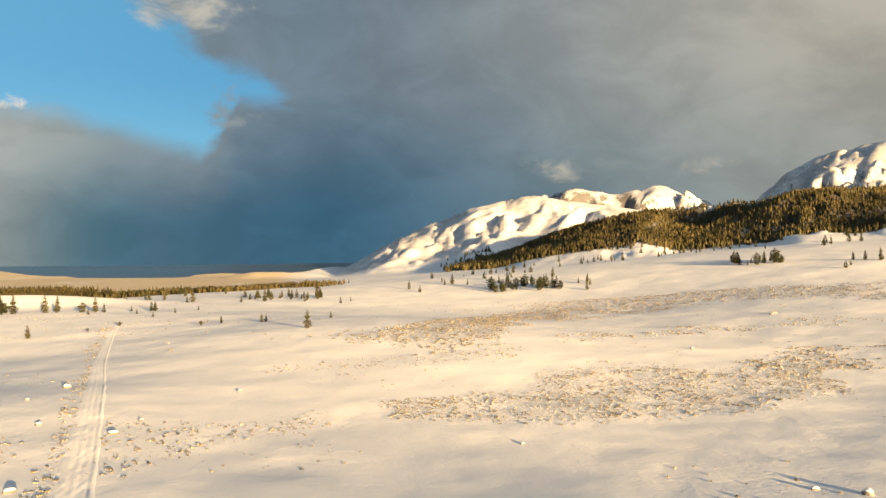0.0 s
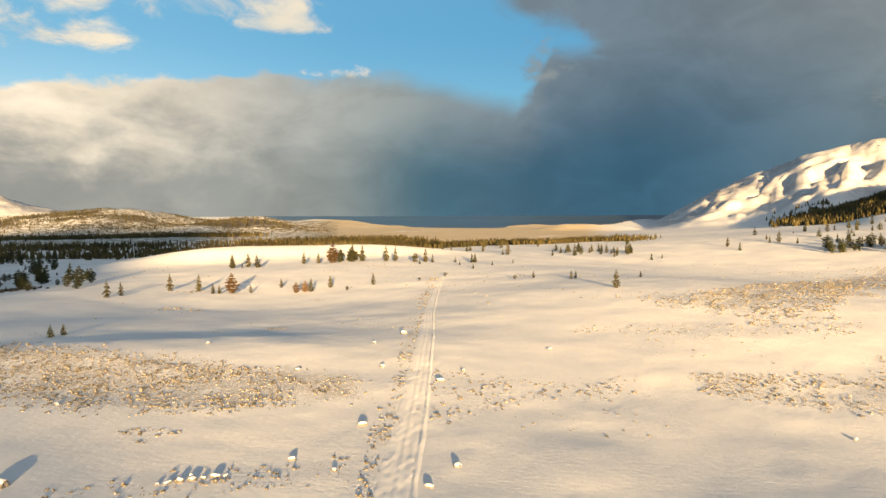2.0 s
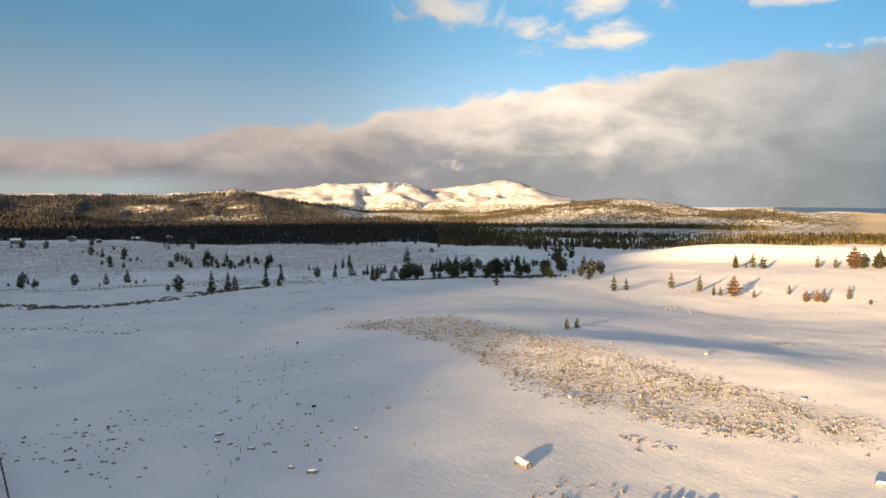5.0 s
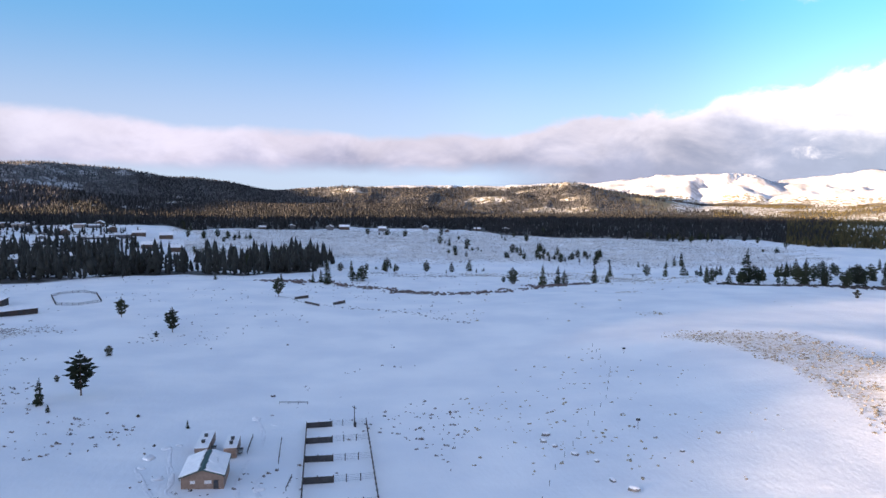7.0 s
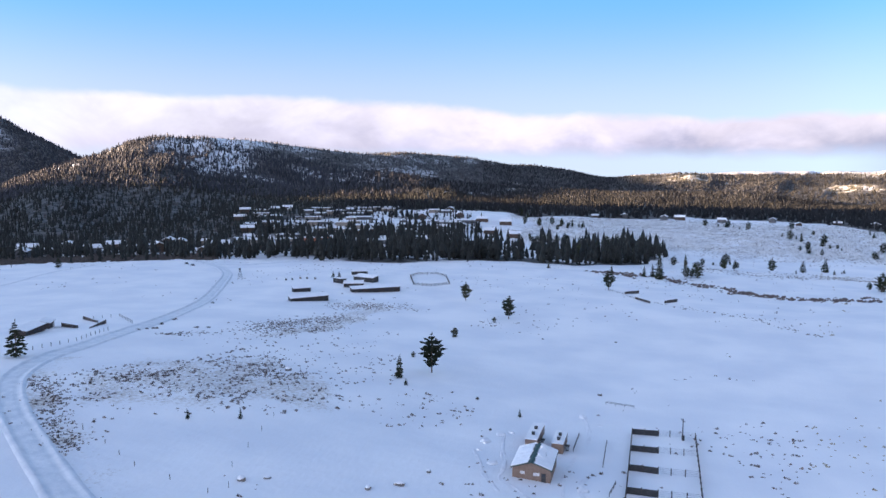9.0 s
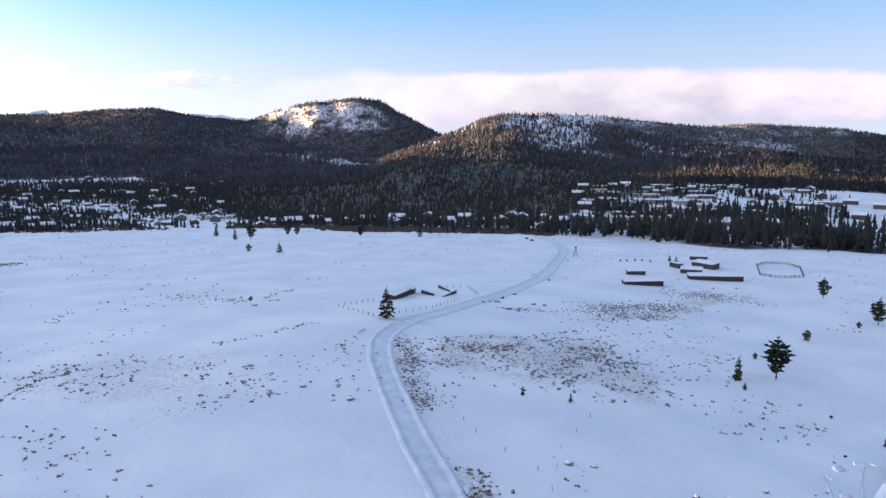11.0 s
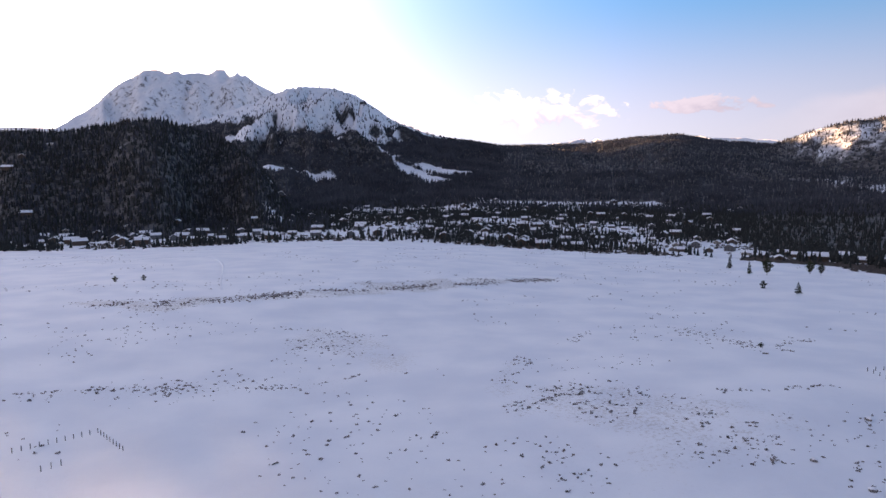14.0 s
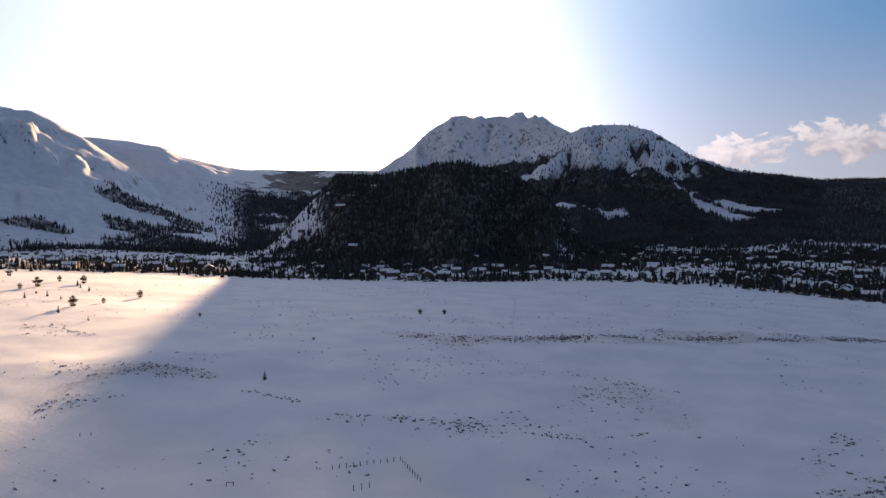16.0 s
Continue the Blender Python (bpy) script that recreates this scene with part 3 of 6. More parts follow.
nb, nr = GX.shape
idx = np.arange(nb * nr).reshape(nb, nr)
nxt = np.roll(idx, -1, axis=0)
quads = np.stack([idx[:, :-1], nxt[:, :-1], nxt[:, 1:], idx[:, 1:]], -1).reshape(-1, 4)
me = bpy.data.meshes.new("ground")
me.vertices.add(nb * nr + 1)
me.vertices.foreach_set("co", np.concatenate([np.stack([GX, GY, GZ], -1).reshape(-1), [0.0, 0.0, float(GZ[:, 0].mean())]]))
me.loops.add(quads.size + 3 * nb)
cap = np.stack([np.full(nb, nb * nr), nxt[:, 0], idx[:, 0]], -1)[:, ::-1][:, [0, 1, 2]]
me.loops.foreach_set("vertex_index", np.concatenate([quads[:, ::-1].reshape(-1), cap[:, ::-1].reshape(-1)]))
me.polygons.add(len(quads) + nb)
me.polygons.foreach_set("loop_start", np.concatenate([np.arange(0, quads.size, 4), quads.size + np.arange(0, 3 * nb, 3)]))
me.polygons.foreach_set("use_smooth", np.ones(len(quads) + nb, bool))
me.materials.append(SNOW)
me.update(calc_edges=True)
gb_deg, gr_m = bearing(GX, GY), np.hypot(GX, GY)
WOODS = woods(GX, GY, GZ)
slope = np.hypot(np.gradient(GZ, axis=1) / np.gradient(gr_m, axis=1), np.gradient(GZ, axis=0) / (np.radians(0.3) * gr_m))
# rock by slope, plus an even share that darkens the sunlit mountain snow
ROCK_AND_DIM = (np.clip((slope - 0.5) * 0.7, 0, 0.35) + 0.23) * step(2300, 3000, gr_m) * (1 - WOODS) * (1 - 0.25 * band(gb_deg, -31, -27, -8, -4) * (1 - step(3900, 4150, gr_m))) * (1 + 0.8 * band(gb_deg, -30, -27, -18, -14) * step(4000, 4200, gr_m)) * (1 - 0.75 * band(gb_deg, 36, 40, 70, 90) * step(3900, 4100, gr_m))
GOLD = band(gb_deg, -3, 1, 20, 23) * band(gr_m, 1300, 1400, 4600, 4800) * (1 - step(-10, -2, GZ - 0.023 * np.maximum(gr_m - 3100, 0))) * (1 - WOODS)


# sagebrush: thickness, then runs of bearing, distance and half-breadth (a share of the distance)
brush(0.80, (-44.1, 431, 0.075), (-42.5, 395, 0.095), (-40.2, 343, 0.138), (-39.8, 339, 0.14), (-37.0, 310, 0.146), (-34.5, 294, 0.14), (-34.1, 292, 0.138), (-31.1, 280, 0.133), (-28.4, 271, 0.142), (-28.0, 269, 0.141), (-24.8, 258, 0.127), (-22.0, 249, 0.113), (-21.5, 248, 0.11), (-18.2, 237, 0.094), (-15.3, 229, 0.072), (-14.9, 229, 0.069), (-11.5, 226, 0.049), (-8.2, 225, 0.03))
brush(0.75, (-44.3, 749, 0.05), (-43.0, 746, 0.052), (-40.4, 749, 0.047), (-37.7, 751, 0.051), (-33.8, 768, 0.051), (-31.8, 762, 0.062), (-28.7, 750, 0.079), (-25.5, 738, 0.11), (-22.5, 709, 0.152), (-22.2, 705, 0.155), (-18.9, 636, 0.236), (-15.7, 492, 0.319), (-15.4, 484, 0.322), (-12.0, 432, 0.265), (-9.8, 405, 0.14), (-8.6, 395, 0.094), (-5.3, 373, 0.028))
brush(0.30, (-17.8, 339, 0.026), (-14.8, 326, 0.026), (-11.5, 317, 0.027), (-8.8, 309, 0.027), (-8.1, 308, 0.027), (-4.8, 307, 0.022), (-1.5, 307, 0.017), (1.7, 307, 0.016))
brush(0.25, (-3.3, 209, 0.032), (-0.7, 209, 0.037), (2.4, 209, 0.041), (4.3, 209, 0.043), (5.5, 208, 0.043), (8.4, 207, 0.041), (11.3, 208, 0.042))
brush(0.30, (-42.2, 562, 0.031), (-40.4, 553, 0.035), (-37.7, 532, 0.034), (-34.8, 517, 0.034), (-32.9, 496, 0.038), (-31.9, 488, 0.037), (-28.7, 456, 0.044), (-25.5, 423, 0.035), (-22.3, 389, 0.03))
brush(1.00, (17.7, 199, 0.051), (18.2, 199, 0.055), (21.2, 198, 0.076), (21.5, 198, 0.077), (24.8, 199, 0.091), (28.3, 200, 0.107), (30.3, 202, 0.115), (31.7, 204, 0.119), (35.1, 210, 0.128), (39.5, 220, 0.145), (41.9, 230, 0.142), (46.0, 250, 0.142), (48.4, 267, 0.111), (50.2, 283, 0.086), (51.4, 287, 0.067), (53.8, 295, 0.038), (54.4, 295, 0.035), (57.2, 293, 0.021))
brush(0.30, (19.0, 138, 0.038), (21.6, 136, 0.038), (25.0, 134, 0.038), (28.5, 133, 0.039), (30.3, 132, 0.038), (31.9, 132, 0.037), (35.4, 133, 0.034), (38.8, 134, 0.033), (42.2, 135, 0.029))
brush(0.35, (-0.5, 223, 0.036), (0.8, 218, 0.04), (3.5, 210, 0.045), (6.6, 200, 0.05), (9.2, 192, 0.06), (12.2, 184, 0.073))
brush(0.06, (57.9, 168, 0.083), (58.2, 168, 0.083), (61.4, 168, 0.097), (64.7, 169, 0.115), (68.1, 170, 0.133), (71.4, 173, 0.15), (71.6, 173, 0.151), (75.1, 175, 0.156), (78.7, 177, 0.163), (80.8, 179, 0.166), (82.2, 178, 0.165), (85.6, 175, 0.164), (89.0, 172, 0.164))
brush(0.25, (73.8, 360, 0.029), (74.9, 360, 0.031), (78.4, 361, 0.034), (79.8, 360, 0.039), (81.9, 372, 0.036), (85.3, 397, 0.035))
brush(0.70, (64.8, 1201, 0.11), (67.1, 1248, 0.117), (69.3, 1301, 0.124), (70.4, 1309, 0.131), (73.8, 1316, 0.14))
brush(0.50, (56.4, 1015, 0.068), (57.4, 980, 0.067), (60.5, 925, 0.061), (63.7, 950, 0.062), (67.0, 979, 0.059))
brush(0.95, (111.0, 184, 0.061), (113.8, 192, 0.092), (116.5, 202, 0.122), (117.2, 201, 0.12), (120.5, 200, 0.113), (122.7, 200, 0.11), (123.8, 200, 0.11), (126.9, 202, 0.107), (128.5, 203, 0.103), (130.0, 200, 0.085), (132.9, 195, 0.056))
brush(0.90, (107.0, 359, 0.023), (109.8, 336, 0.038), (112.6, 317, 0.045), (114.4, 301, 0.056), (116.0, 289, 0.045), (119.4, 272, 0.021))
brush(0.12, (98.2, 173, 0.052), (99.4, 174, 0.065), (102.9, 178, 0.105), (106.5, 178, 0.108), (110.1, 180, 0.11))
brush(0.50, (142.8, 191, 0.016), (143.5, 191, 0.019), (146.9, 191, 0.035), (148.7, 193, 0.043), (150.2, 193, 0.049), (153.4, 194, 0.066), (155.1, 195, 0.073), (156.6, 197, 0.068), (160.3, 200, 0.058), (162.4, 197, 0.046), (165.2, 192, 0.028))
brush(0.22, (151.7, 156, 0.061), (152.6, 155, 0.063), (155.8, 155, 0.071), (158.9, 155, 0.079), (161.8, 154, 0.079), (164.6, 154, 0.078))
brush(0.40, (141.0, 297, 0.058), (142.6, 296, 0.065), (146.4, 301, 0.076), (149.3, 303, 0.079), (152.5, 309, 0.076))
brush(0.50, (107.5, 358, 0.024), (110.6, 338, 0.044), (112.6, 322, 0.049), (114.6, 303, 0.063), (115.7, 291, 0.054), (119.0, 265, 0.019))
brush(0.60, (146.6, 186, 0.03), (147.4, 185, 0.032), (150.9, 181, 0.039), (154.2, 178, 0.046), (154.5, 178, 0.046), (157.9, 185, 0.049), (160.6, 191, 0.046), (161.3, 191, 0.041), (164.6, 193, 0.013))
brush(0.30, (173.1, 253, 0.034), (174.4, 265, 0.037), (177.8, 294, 0.041), (179.8, 292, 0.035), (182.4, 287, 0.029))
brush(0.65, (172.3, 244, 0.042), (174.8, 253, 0.072), (176.9, 262, 0.091), (178.3, 272, 0.081), (181.4, 295, 0.064), (181.7, 294, 0.061), (185.1, 285, 0.024))
brush(0.80, (169.3, 445, 0.03), (171.8, 435, 0.027), (175.2, 424, 0.031), (178.7, 408, 0.032), (180.3, 403, 0.031), (182.1, 396, 0.034), (185.6, 383, 0.033), (187.6, 378, 0.031), (188.9, 377, 0.03), (192.2, 378, 0.023), (195.4, 378, 0.022))
brush(0.70, (145.4, 187, 0.074), (147.8, 185, 0.079), (149.3, 185, 0.083), (150.6, 186, 0.085), (153.4, 189, 0.092), (155.0, 190, 0.095), (156.4, 192, 0.084), (159.5, 196, 0.059), (161.2, 199, 0.046), (162.8, 195, 0.036), (166.1, 188, 0.014))
brush(0.50, (145.4, 176, 0.055), (146.1, 175, 0.054), (148.7, 171, 0.051), (151.2, 167, 0.048), (151.5, 167, 0.047), (154.5, 162, 0.036), (157.6, 157, 0.028))
brush(0.95, (211.3, 289, 0.013), (212.5, 294, 0.014), (214.5, 303, 0.016), (215.5, 305, 0.017), (218.0, 313, 0.022), (218.4, 312, 0.023), (220.9, 308, 0.024), (221.1, 307, 0.024), (223.8, 290, 0.023))
brush(0.45, (221.0, 278, 0.028), (223.5, 274, 0.049), (225.5, 261, 0.06))
brush(0.90, (161.4, 501, 0.025), (162.6, 491, 0.024), (165.2, 472, 0.023), (168.0, 454, 0.028), (170.9, 438, 0.029), (173.9, 428, 0.029), (177.0, 414, 0.031), (180.2, 400, 0.028), (183.5, 394, 0.032), (186.9, 383, 0.034), (190.3, 377, 0.036), (191.7, 376, 0.036), (193.7, 382, 0.028), (197.1, 395, 0.014))
brush(0.35, (177.3, 219, 0.041), (179.2, 221, 0.041), (182.5, 223, 0.036), (185.8, 224, 0.033), (188.3, 226, 0.029), (189.2, 227, 0.028), (192.7, 229, 0.027), (196.1, 231, 0.024), (197.5, 232, 0.023), (199.5, 234, 0.019), (202.9, 237, 0.011))
brush(0.60, (161.6, 241, 0.06), (163.7, 220, 0.048), (163.9, 218, 0.047), (166.7, 192, 0.028))
brush(0.50, (221.1, 415, 0.023), (223.2, 447, 0.039), (225.2, 440, 0.041))
brush(0.30, (218.5, 274, 0.017), (220.3, 293, 0.019), (222.7, 330, 0.026), (222.8, 332, 0.026), (225.3, 367, 0.031))
brush(1.0, (50, 980, 0.12), (62, 1030, 0.19), (80, 1060, 0.2), (98, 1060, 0.2))
brush(0.5, (58, 640, 0.04), (70, 690, 0.05), (84, 660, 0.04))


def brushy(x, y):
    """How thickly sagebrush pokes through the snow."""
    b, r = bearing(x, y), np.hypot(x, y)
    warp = fbm(x / 45, y / 45, 71, 3)
    bw, rw = b + 2.2 * warp, np.log(r) + 0.02 * warp
    d = np.zeros(np.shape(x))
    for thick, run in BRUSH:
        mid_r, half = np.interp(bw, run[:, 0], np.log(run[:, 1])), np.interp(bw, run[:, 0], run[:, 2]) + 0.012
        ends = step(run[0, 0] - 1.2, run[0, 0] + 1.2, bw) * (1 - step(run[-1, 0] - 1.2, run[-1, 0] + 1.2, bw))
        d = np.maximum(d, thick * ends * (1 - step(0.65, 1.35, np.abs(rw - mid_r) / half)))
    # beside the trail and the road
    for line, k in ((TRAIL, 0.75), (ROAD[:7], 1.3)):
        for (ax, ay), (bx, by) in zip(line, line[1:]):
            lx, ly = bx - ax, by - ay
            n = math.hypot(lx, ly)
            u, v = ((x - ax) * lx + (y - ay) * ly) / n, ((x - ax) * -ly + (y - ay) * lx) / n
            side = v if line is TRAIL else -v
            d = np.maximum(d, k * (u > 0) * (u < n) * (side > 2.6) * (1 - step(6, (10 if line is TRAIL else 14) + 4 * warp, side)) * (0.55 + 0.6 * vnoise(u / 14, u * 0, 5)))
    return d
BRUSHY = brushy(GX, GY)
SCRUB = (band(gb_deg, 18, 21, 62, 66) * band(gr_m, 1500 + 600 * step(46, 54, gb_deg), 1650 + 600 * step(46, 54, gb_deg), 3900, 4100) * 0.58 + band(gb_deg, 58, 62, 146, 150) * band(gr_m, 2000, 2300, 3800, 4000) * (0.62 - 0.2 * step(96, 103, gb_deg)) + band(gb_deg, -50, -45, -24, -19) * band(gr_m, 1480, 1700, 2600, 2800) * 0.3)
# where the sunlit snow of the high ranges is greyed down
SUN_DIM = band(gb_deg, 34, 38, 92, 98) * step(3900, 4100, gr_m) + 0.8 * band(gb_deg, -36, -31, -6, -3) * step(2500, 2900, gr_m) + 0.9 * band(gb_deg, -60, -55, -36, -31) * step(3000, 3400, gr_m)
for key, values in (("woods", WOODS), ("rock", ROCK_AND_DIM), ("gold", GOLD), ("brush", BRUSHY), ("scrub", SCRUB), ("scour", SUN_DIM)):
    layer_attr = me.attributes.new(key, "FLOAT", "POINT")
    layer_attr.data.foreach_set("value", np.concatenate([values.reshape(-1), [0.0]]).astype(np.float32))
tagged(new("ground", me), "snow-covered rolling meadow with sagebrush patches and mountains", "ground", kind="structure")


def lake_water(n, s):
    at = n.node("ShaderNodeNewGeometry").outputs["Position"]
    f = n.noise(n.scaled(at, (0.2, 1.0, 1.0)), 0.004, 5.0, 0.6)
    n.put(s.inputs["Base Color"], n.mix(n.ramp(f, 0.3, 0.7), (0.012, 0.035, 0.065), (0.03, 0.065, 0.10)))
    s.inputs["Roughness"].default_value = 0.35
    relief(n, s, n.noise(at, 0.15, 4.0), 0.4, 0.5)


lb = np.arange(-6, 26, 0.25)
shore = 3230 + 260 * fbm(lb / 4.0, lb * 0, 81, 4) + 900 * step(12, 24, lb) + 500 * step(2, -6, lb)
lake_rows = []
for f in np.linspace(0, 1, 9):
    rr = shore + (4880 - shore) * f
    lx, ly = -np.sin(np.radians(lb)) * rr, np.cos(np.radians(lb)) * rr
    lake_rows.append(np.stack([lx, ly, grounds(lx, ly) + 2.5 * min(1, f * 8) - 0.3], -1))
lv = np.array(lake_rows).reshape(-1, 3)
k = len(lb)
lf = [(i * k + j + 1, i * k + j, (i + 1) * k + j, (i + 1) * k + j + 1) for i in range(8) for j in range(k - 1)]
tagged(lay("water", lv.tolist(), lf, [material("lake_water", lake_water)]), "dark blue lake beyond the dry flats", "lake", kind="structure")

# ---- far woods: many small conifers, nobody could count them ----

def far_trees(name, label, count, b0, b1, r0, r1, seed, tall=(10, 17), tiers=2, power=1.2, mat=None, slim=1.0):
    g = np.random.default_rng(seed)
    b, r = g.uniform(b0, b1, count * 5), np.sqrt(g.uniform(r0 * r0, r1 * r1, count * 5))
    x, y = -np.sin(np.radians(b)) * r, np.cos(np.radians(b)) * r
    z = grounds(x, y)
    keep = g.random(len(x)) < woods(x, y, z) ** power
    x, y, z = x[keep][:count], y[keep][:count], z[keep][:count]
    n = len(x)
    h = g.uniform(*tall, n) * (0.7 + 0.5 * g.random(n))
    w = h * g.uniform(0.16, 0.27, n) * slim
    spin = g.uniform(0, 6.28, n)
    ring = []
    for lo, wide, hi in ((0.06, 1.0, 0.66), (0.42, 0.68, 1.0)) if tiers == 2 else ((0.05, 1.0, 1.0),) if tiers == 1 else ((0.10, 0.75, 0.5), (0.26, 1.0, 0.78), (0.52, 0.72, 1.0)) if tiers == 3 else ((0.08, 0.7, 0.36), (0.2, 1.0, 0.56), (0.38, 0.92, 0.78), (0.6, 0.62, 1.0)):
        for k in range(4):
            a = spin + k * math.pi / 2 + lo
            ring.append(np.stack([x + np.cos(a) * w * wide * g.uniform(0.5, 1.4, n), y + np.sin(a) * w * wide * g.uniform(0.5, 1.4, n), z + h * (lo + 0.12 * g.random(n) - 0.04) - 0.5], -1))
        ring.append(np.stack([x + 0.1 * w * g.uniform(-1, 1, n), y, z + h * hi], -1))
    v = np.stack(ring, 1)
    per = 5 * tiers
    tri = np.array([(o + k, o + (k + 1) % 4, o + 4) for o in range(0, per, 5) for k in range(4)])
    faces = (np.arange(n)[:, None, None] * per + tri[None]).reshape(-1, 3)
    me = bpy.data.meshes.new(name)
    me.vertices.add(n * per)
    me.vertices.foreach_set("co", v.reshape(-1))
    me.loops.add(faces.size)
    me.loops.foreach_set("vertex_index", faces.reshape(-1))
    me.polygons.add(len(faces))
    me.polygons.foreach_set("loop_start", np.arange(0, faces.size, 3))
    me.materials.append(mat or FAR_NEEDLES)
    me.update(calc_edges=True)
    return tagged(new(name, me), label, "forest", kind="stuff")


def far_needles(n, s):
    pick = n.node("ShaderNodeNewGeometry").outputs["Random Per Island"]
    at = n.node("ShaderNodeNewGeometry").outputs["Position"]
    pick = n.add(n.mul(pick, 0.6), n.mul(n.ramp(n.noise(at, 0.008, 4.0, 0.6), 0.35, 0.65), 0.4))
    col = n.mix(pick, (0.012, 0.013, 0.014), (0.040, 0.040, 0.041))
    n.put(s.inputs["Base Color"], col)
    s.inputs["Roughness"].default_value = 0.9
    s.inputs["Specular IOR Level"].default_value = 0.1


FAR_NEEDLES = material("far_needles", far_needles)


def frosted_needles(n, s):
    pick = n.node("ShaderNodeNewGeometry").outputs["Random Per Island"]
    at = n.node("ShaderNodeNewGeometry").outputs["Position"]
    pick = n.add(n.mul(pick, 0.7), n.mul(n.ramp(n.noise(at, 0.012, 4.0, 0.6), 0.35, 0.65), 0.3))
    n.put(s.inputs["Base Color"], n.mix(pick, (0.026, 0.027, 0.03), (0.13, 0.128, 0.13)))
    s.inputs["Roughness"].default_value = 0.9
    s.inputs["Specular IOR Level"].default_value = 0.1


# far needles recoloured for woods in sun: golden light mixed into the colour
def sunlit_needle_mix(n, s):
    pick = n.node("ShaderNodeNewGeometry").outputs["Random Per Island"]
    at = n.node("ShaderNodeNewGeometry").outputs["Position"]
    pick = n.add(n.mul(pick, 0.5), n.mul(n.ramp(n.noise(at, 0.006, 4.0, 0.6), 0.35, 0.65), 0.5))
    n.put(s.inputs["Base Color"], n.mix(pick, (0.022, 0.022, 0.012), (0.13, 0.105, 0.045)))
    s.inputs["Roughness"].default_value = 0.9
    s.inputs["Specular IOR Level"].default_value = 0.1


SUNLIT_NEEDLES = material("sunlit_needles", sunlit_needle_mix)
# distance haze put into the needle colour of the far mountain woods
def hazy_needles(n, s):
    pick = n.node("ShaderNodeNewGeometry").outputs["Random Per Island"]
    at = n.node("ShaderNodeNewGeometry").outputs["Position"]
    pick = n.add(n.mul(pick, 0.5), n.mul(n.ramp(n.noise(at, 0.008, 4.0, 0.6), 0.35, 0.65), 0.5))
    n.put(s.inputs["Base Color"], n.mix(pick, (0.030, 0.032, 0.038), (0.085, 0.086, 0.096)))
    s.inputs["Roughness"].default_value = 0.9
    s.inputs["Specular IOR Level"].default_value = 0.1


HAZY = material("hazed_needles", hazy_needles)
FROSTED = material("frosted_needles", frosted_needles)
far_trees("forest", "dense conifer forest on the hill above the snow slope", 17000, -52, -12, 1480, 2600, 1, (10, 17), 2, 1.2, SUNLIT_NEEDLES)
far_trees("forest", "strip of dark conifers before the dry flats", 3200, -6, 20, 1150, 1600, 2, (6, 10), 2, 1.2, SUNLIT_NEEDLES)
far_trees("forest", "dark belt of conifers across the valley floor", 21000, 48, 112, 1130, 2450, 3, (8, 14))
far_trees("forest", "thin dark belt of conifers below the scrub hills", 8000, 12, 51, 1080, 2200, 31, (7, 12), 1, 1.2, SUNLIT_NEEDLES)
far_trees("forest", "scrubby pines tinted sun-gold dotting the sunlit hills", 12000, 19, 56, 2200, 3700, 41, (5, 9), 1, 0.8, SUNLIT_NEEDLES)
far_trees("forest", "scattered conifers on the snowy low hills", 20000, 54, 100, 2400, 3700, 4, (7, 11), 1)
far_trees("forest", "frost-grey conifers on the long open hill", 19000, 98, 136, 1950, 3500, 5, (7, 12), 1, 1.2, FROSTED)
far_trees("forest", "dark conifers on the hill's falling end", 9000, 78, 98, 1950, 3500, 16, (7, 12), 1, 1.2, FROSTED)
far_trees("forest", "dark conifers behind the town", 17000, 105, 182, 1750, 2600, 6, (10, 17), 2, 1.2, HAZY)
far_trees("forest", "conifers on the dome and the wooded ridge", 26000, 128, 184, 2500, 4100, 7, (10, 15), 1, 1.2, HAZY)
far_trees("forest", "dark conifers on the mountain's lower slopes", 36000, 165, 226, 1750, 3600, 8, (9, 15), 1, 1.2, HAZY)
far_trees("forest", "conifers among the houses of the town", 20000, 100, 226, 700, 1950, 9, (6, 13), 2, 1.2, NEEDLES)
far_trees("forest", "tall dark pines crowding the near side of town", 850, 84, 118, 590, 980, 10, (7, 25), 4, 1.1, NEEDLES, 0.72)
far_trees("forest", "tall pines standing at the edge of town", 260, 100, 128, 585, 700, 12, (8, 21), 4, 0.6, NEEDLES, 0.75)
far_trees("forest", "dark pines along the snowy meadow's end", 340, 118, 148, 600, 760, 13, (6, 16), 4, 0.6, NEEDLES, 0.8)
far_trees("forest", "small conifers crowding the streets of the town", 11000, 146, 214, 860, 1950, 15, (6, 13), 2, 0.5, NEEDLES)
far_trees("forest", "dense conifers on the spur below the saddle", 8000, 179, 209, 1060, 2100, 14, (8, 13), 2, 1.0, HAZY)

# ---- builders ----
def part(name, bm, mat, parent, label=""):
    me = bpy.data.meshes.new(name)
    bm.to_mesh(me)
    bm.free()
    me.materials.append(mat)
    ob = new(name, me)
    ob.parent = parent
    if label:
        tagged(ob, label)
    return ob


def box(bm, cx, cy, cz, sx, sy, sz, bevel=0.0, m=None):
    got = bmesh.ops.create_cube(bm, size=1.0, matrix=(m or Matrix()) @ Matrix.Translation((cx, cy, cz)) @ Matrix.Diagonal((sx, sy, sz, 1)))
    if bevel:
        edges = list({e for v in got["verts"] for e in v.link_edges})
        bmesh.ops.bevel(bm, geom=edges, offset=bevel, segments=1, affect="EDGES")


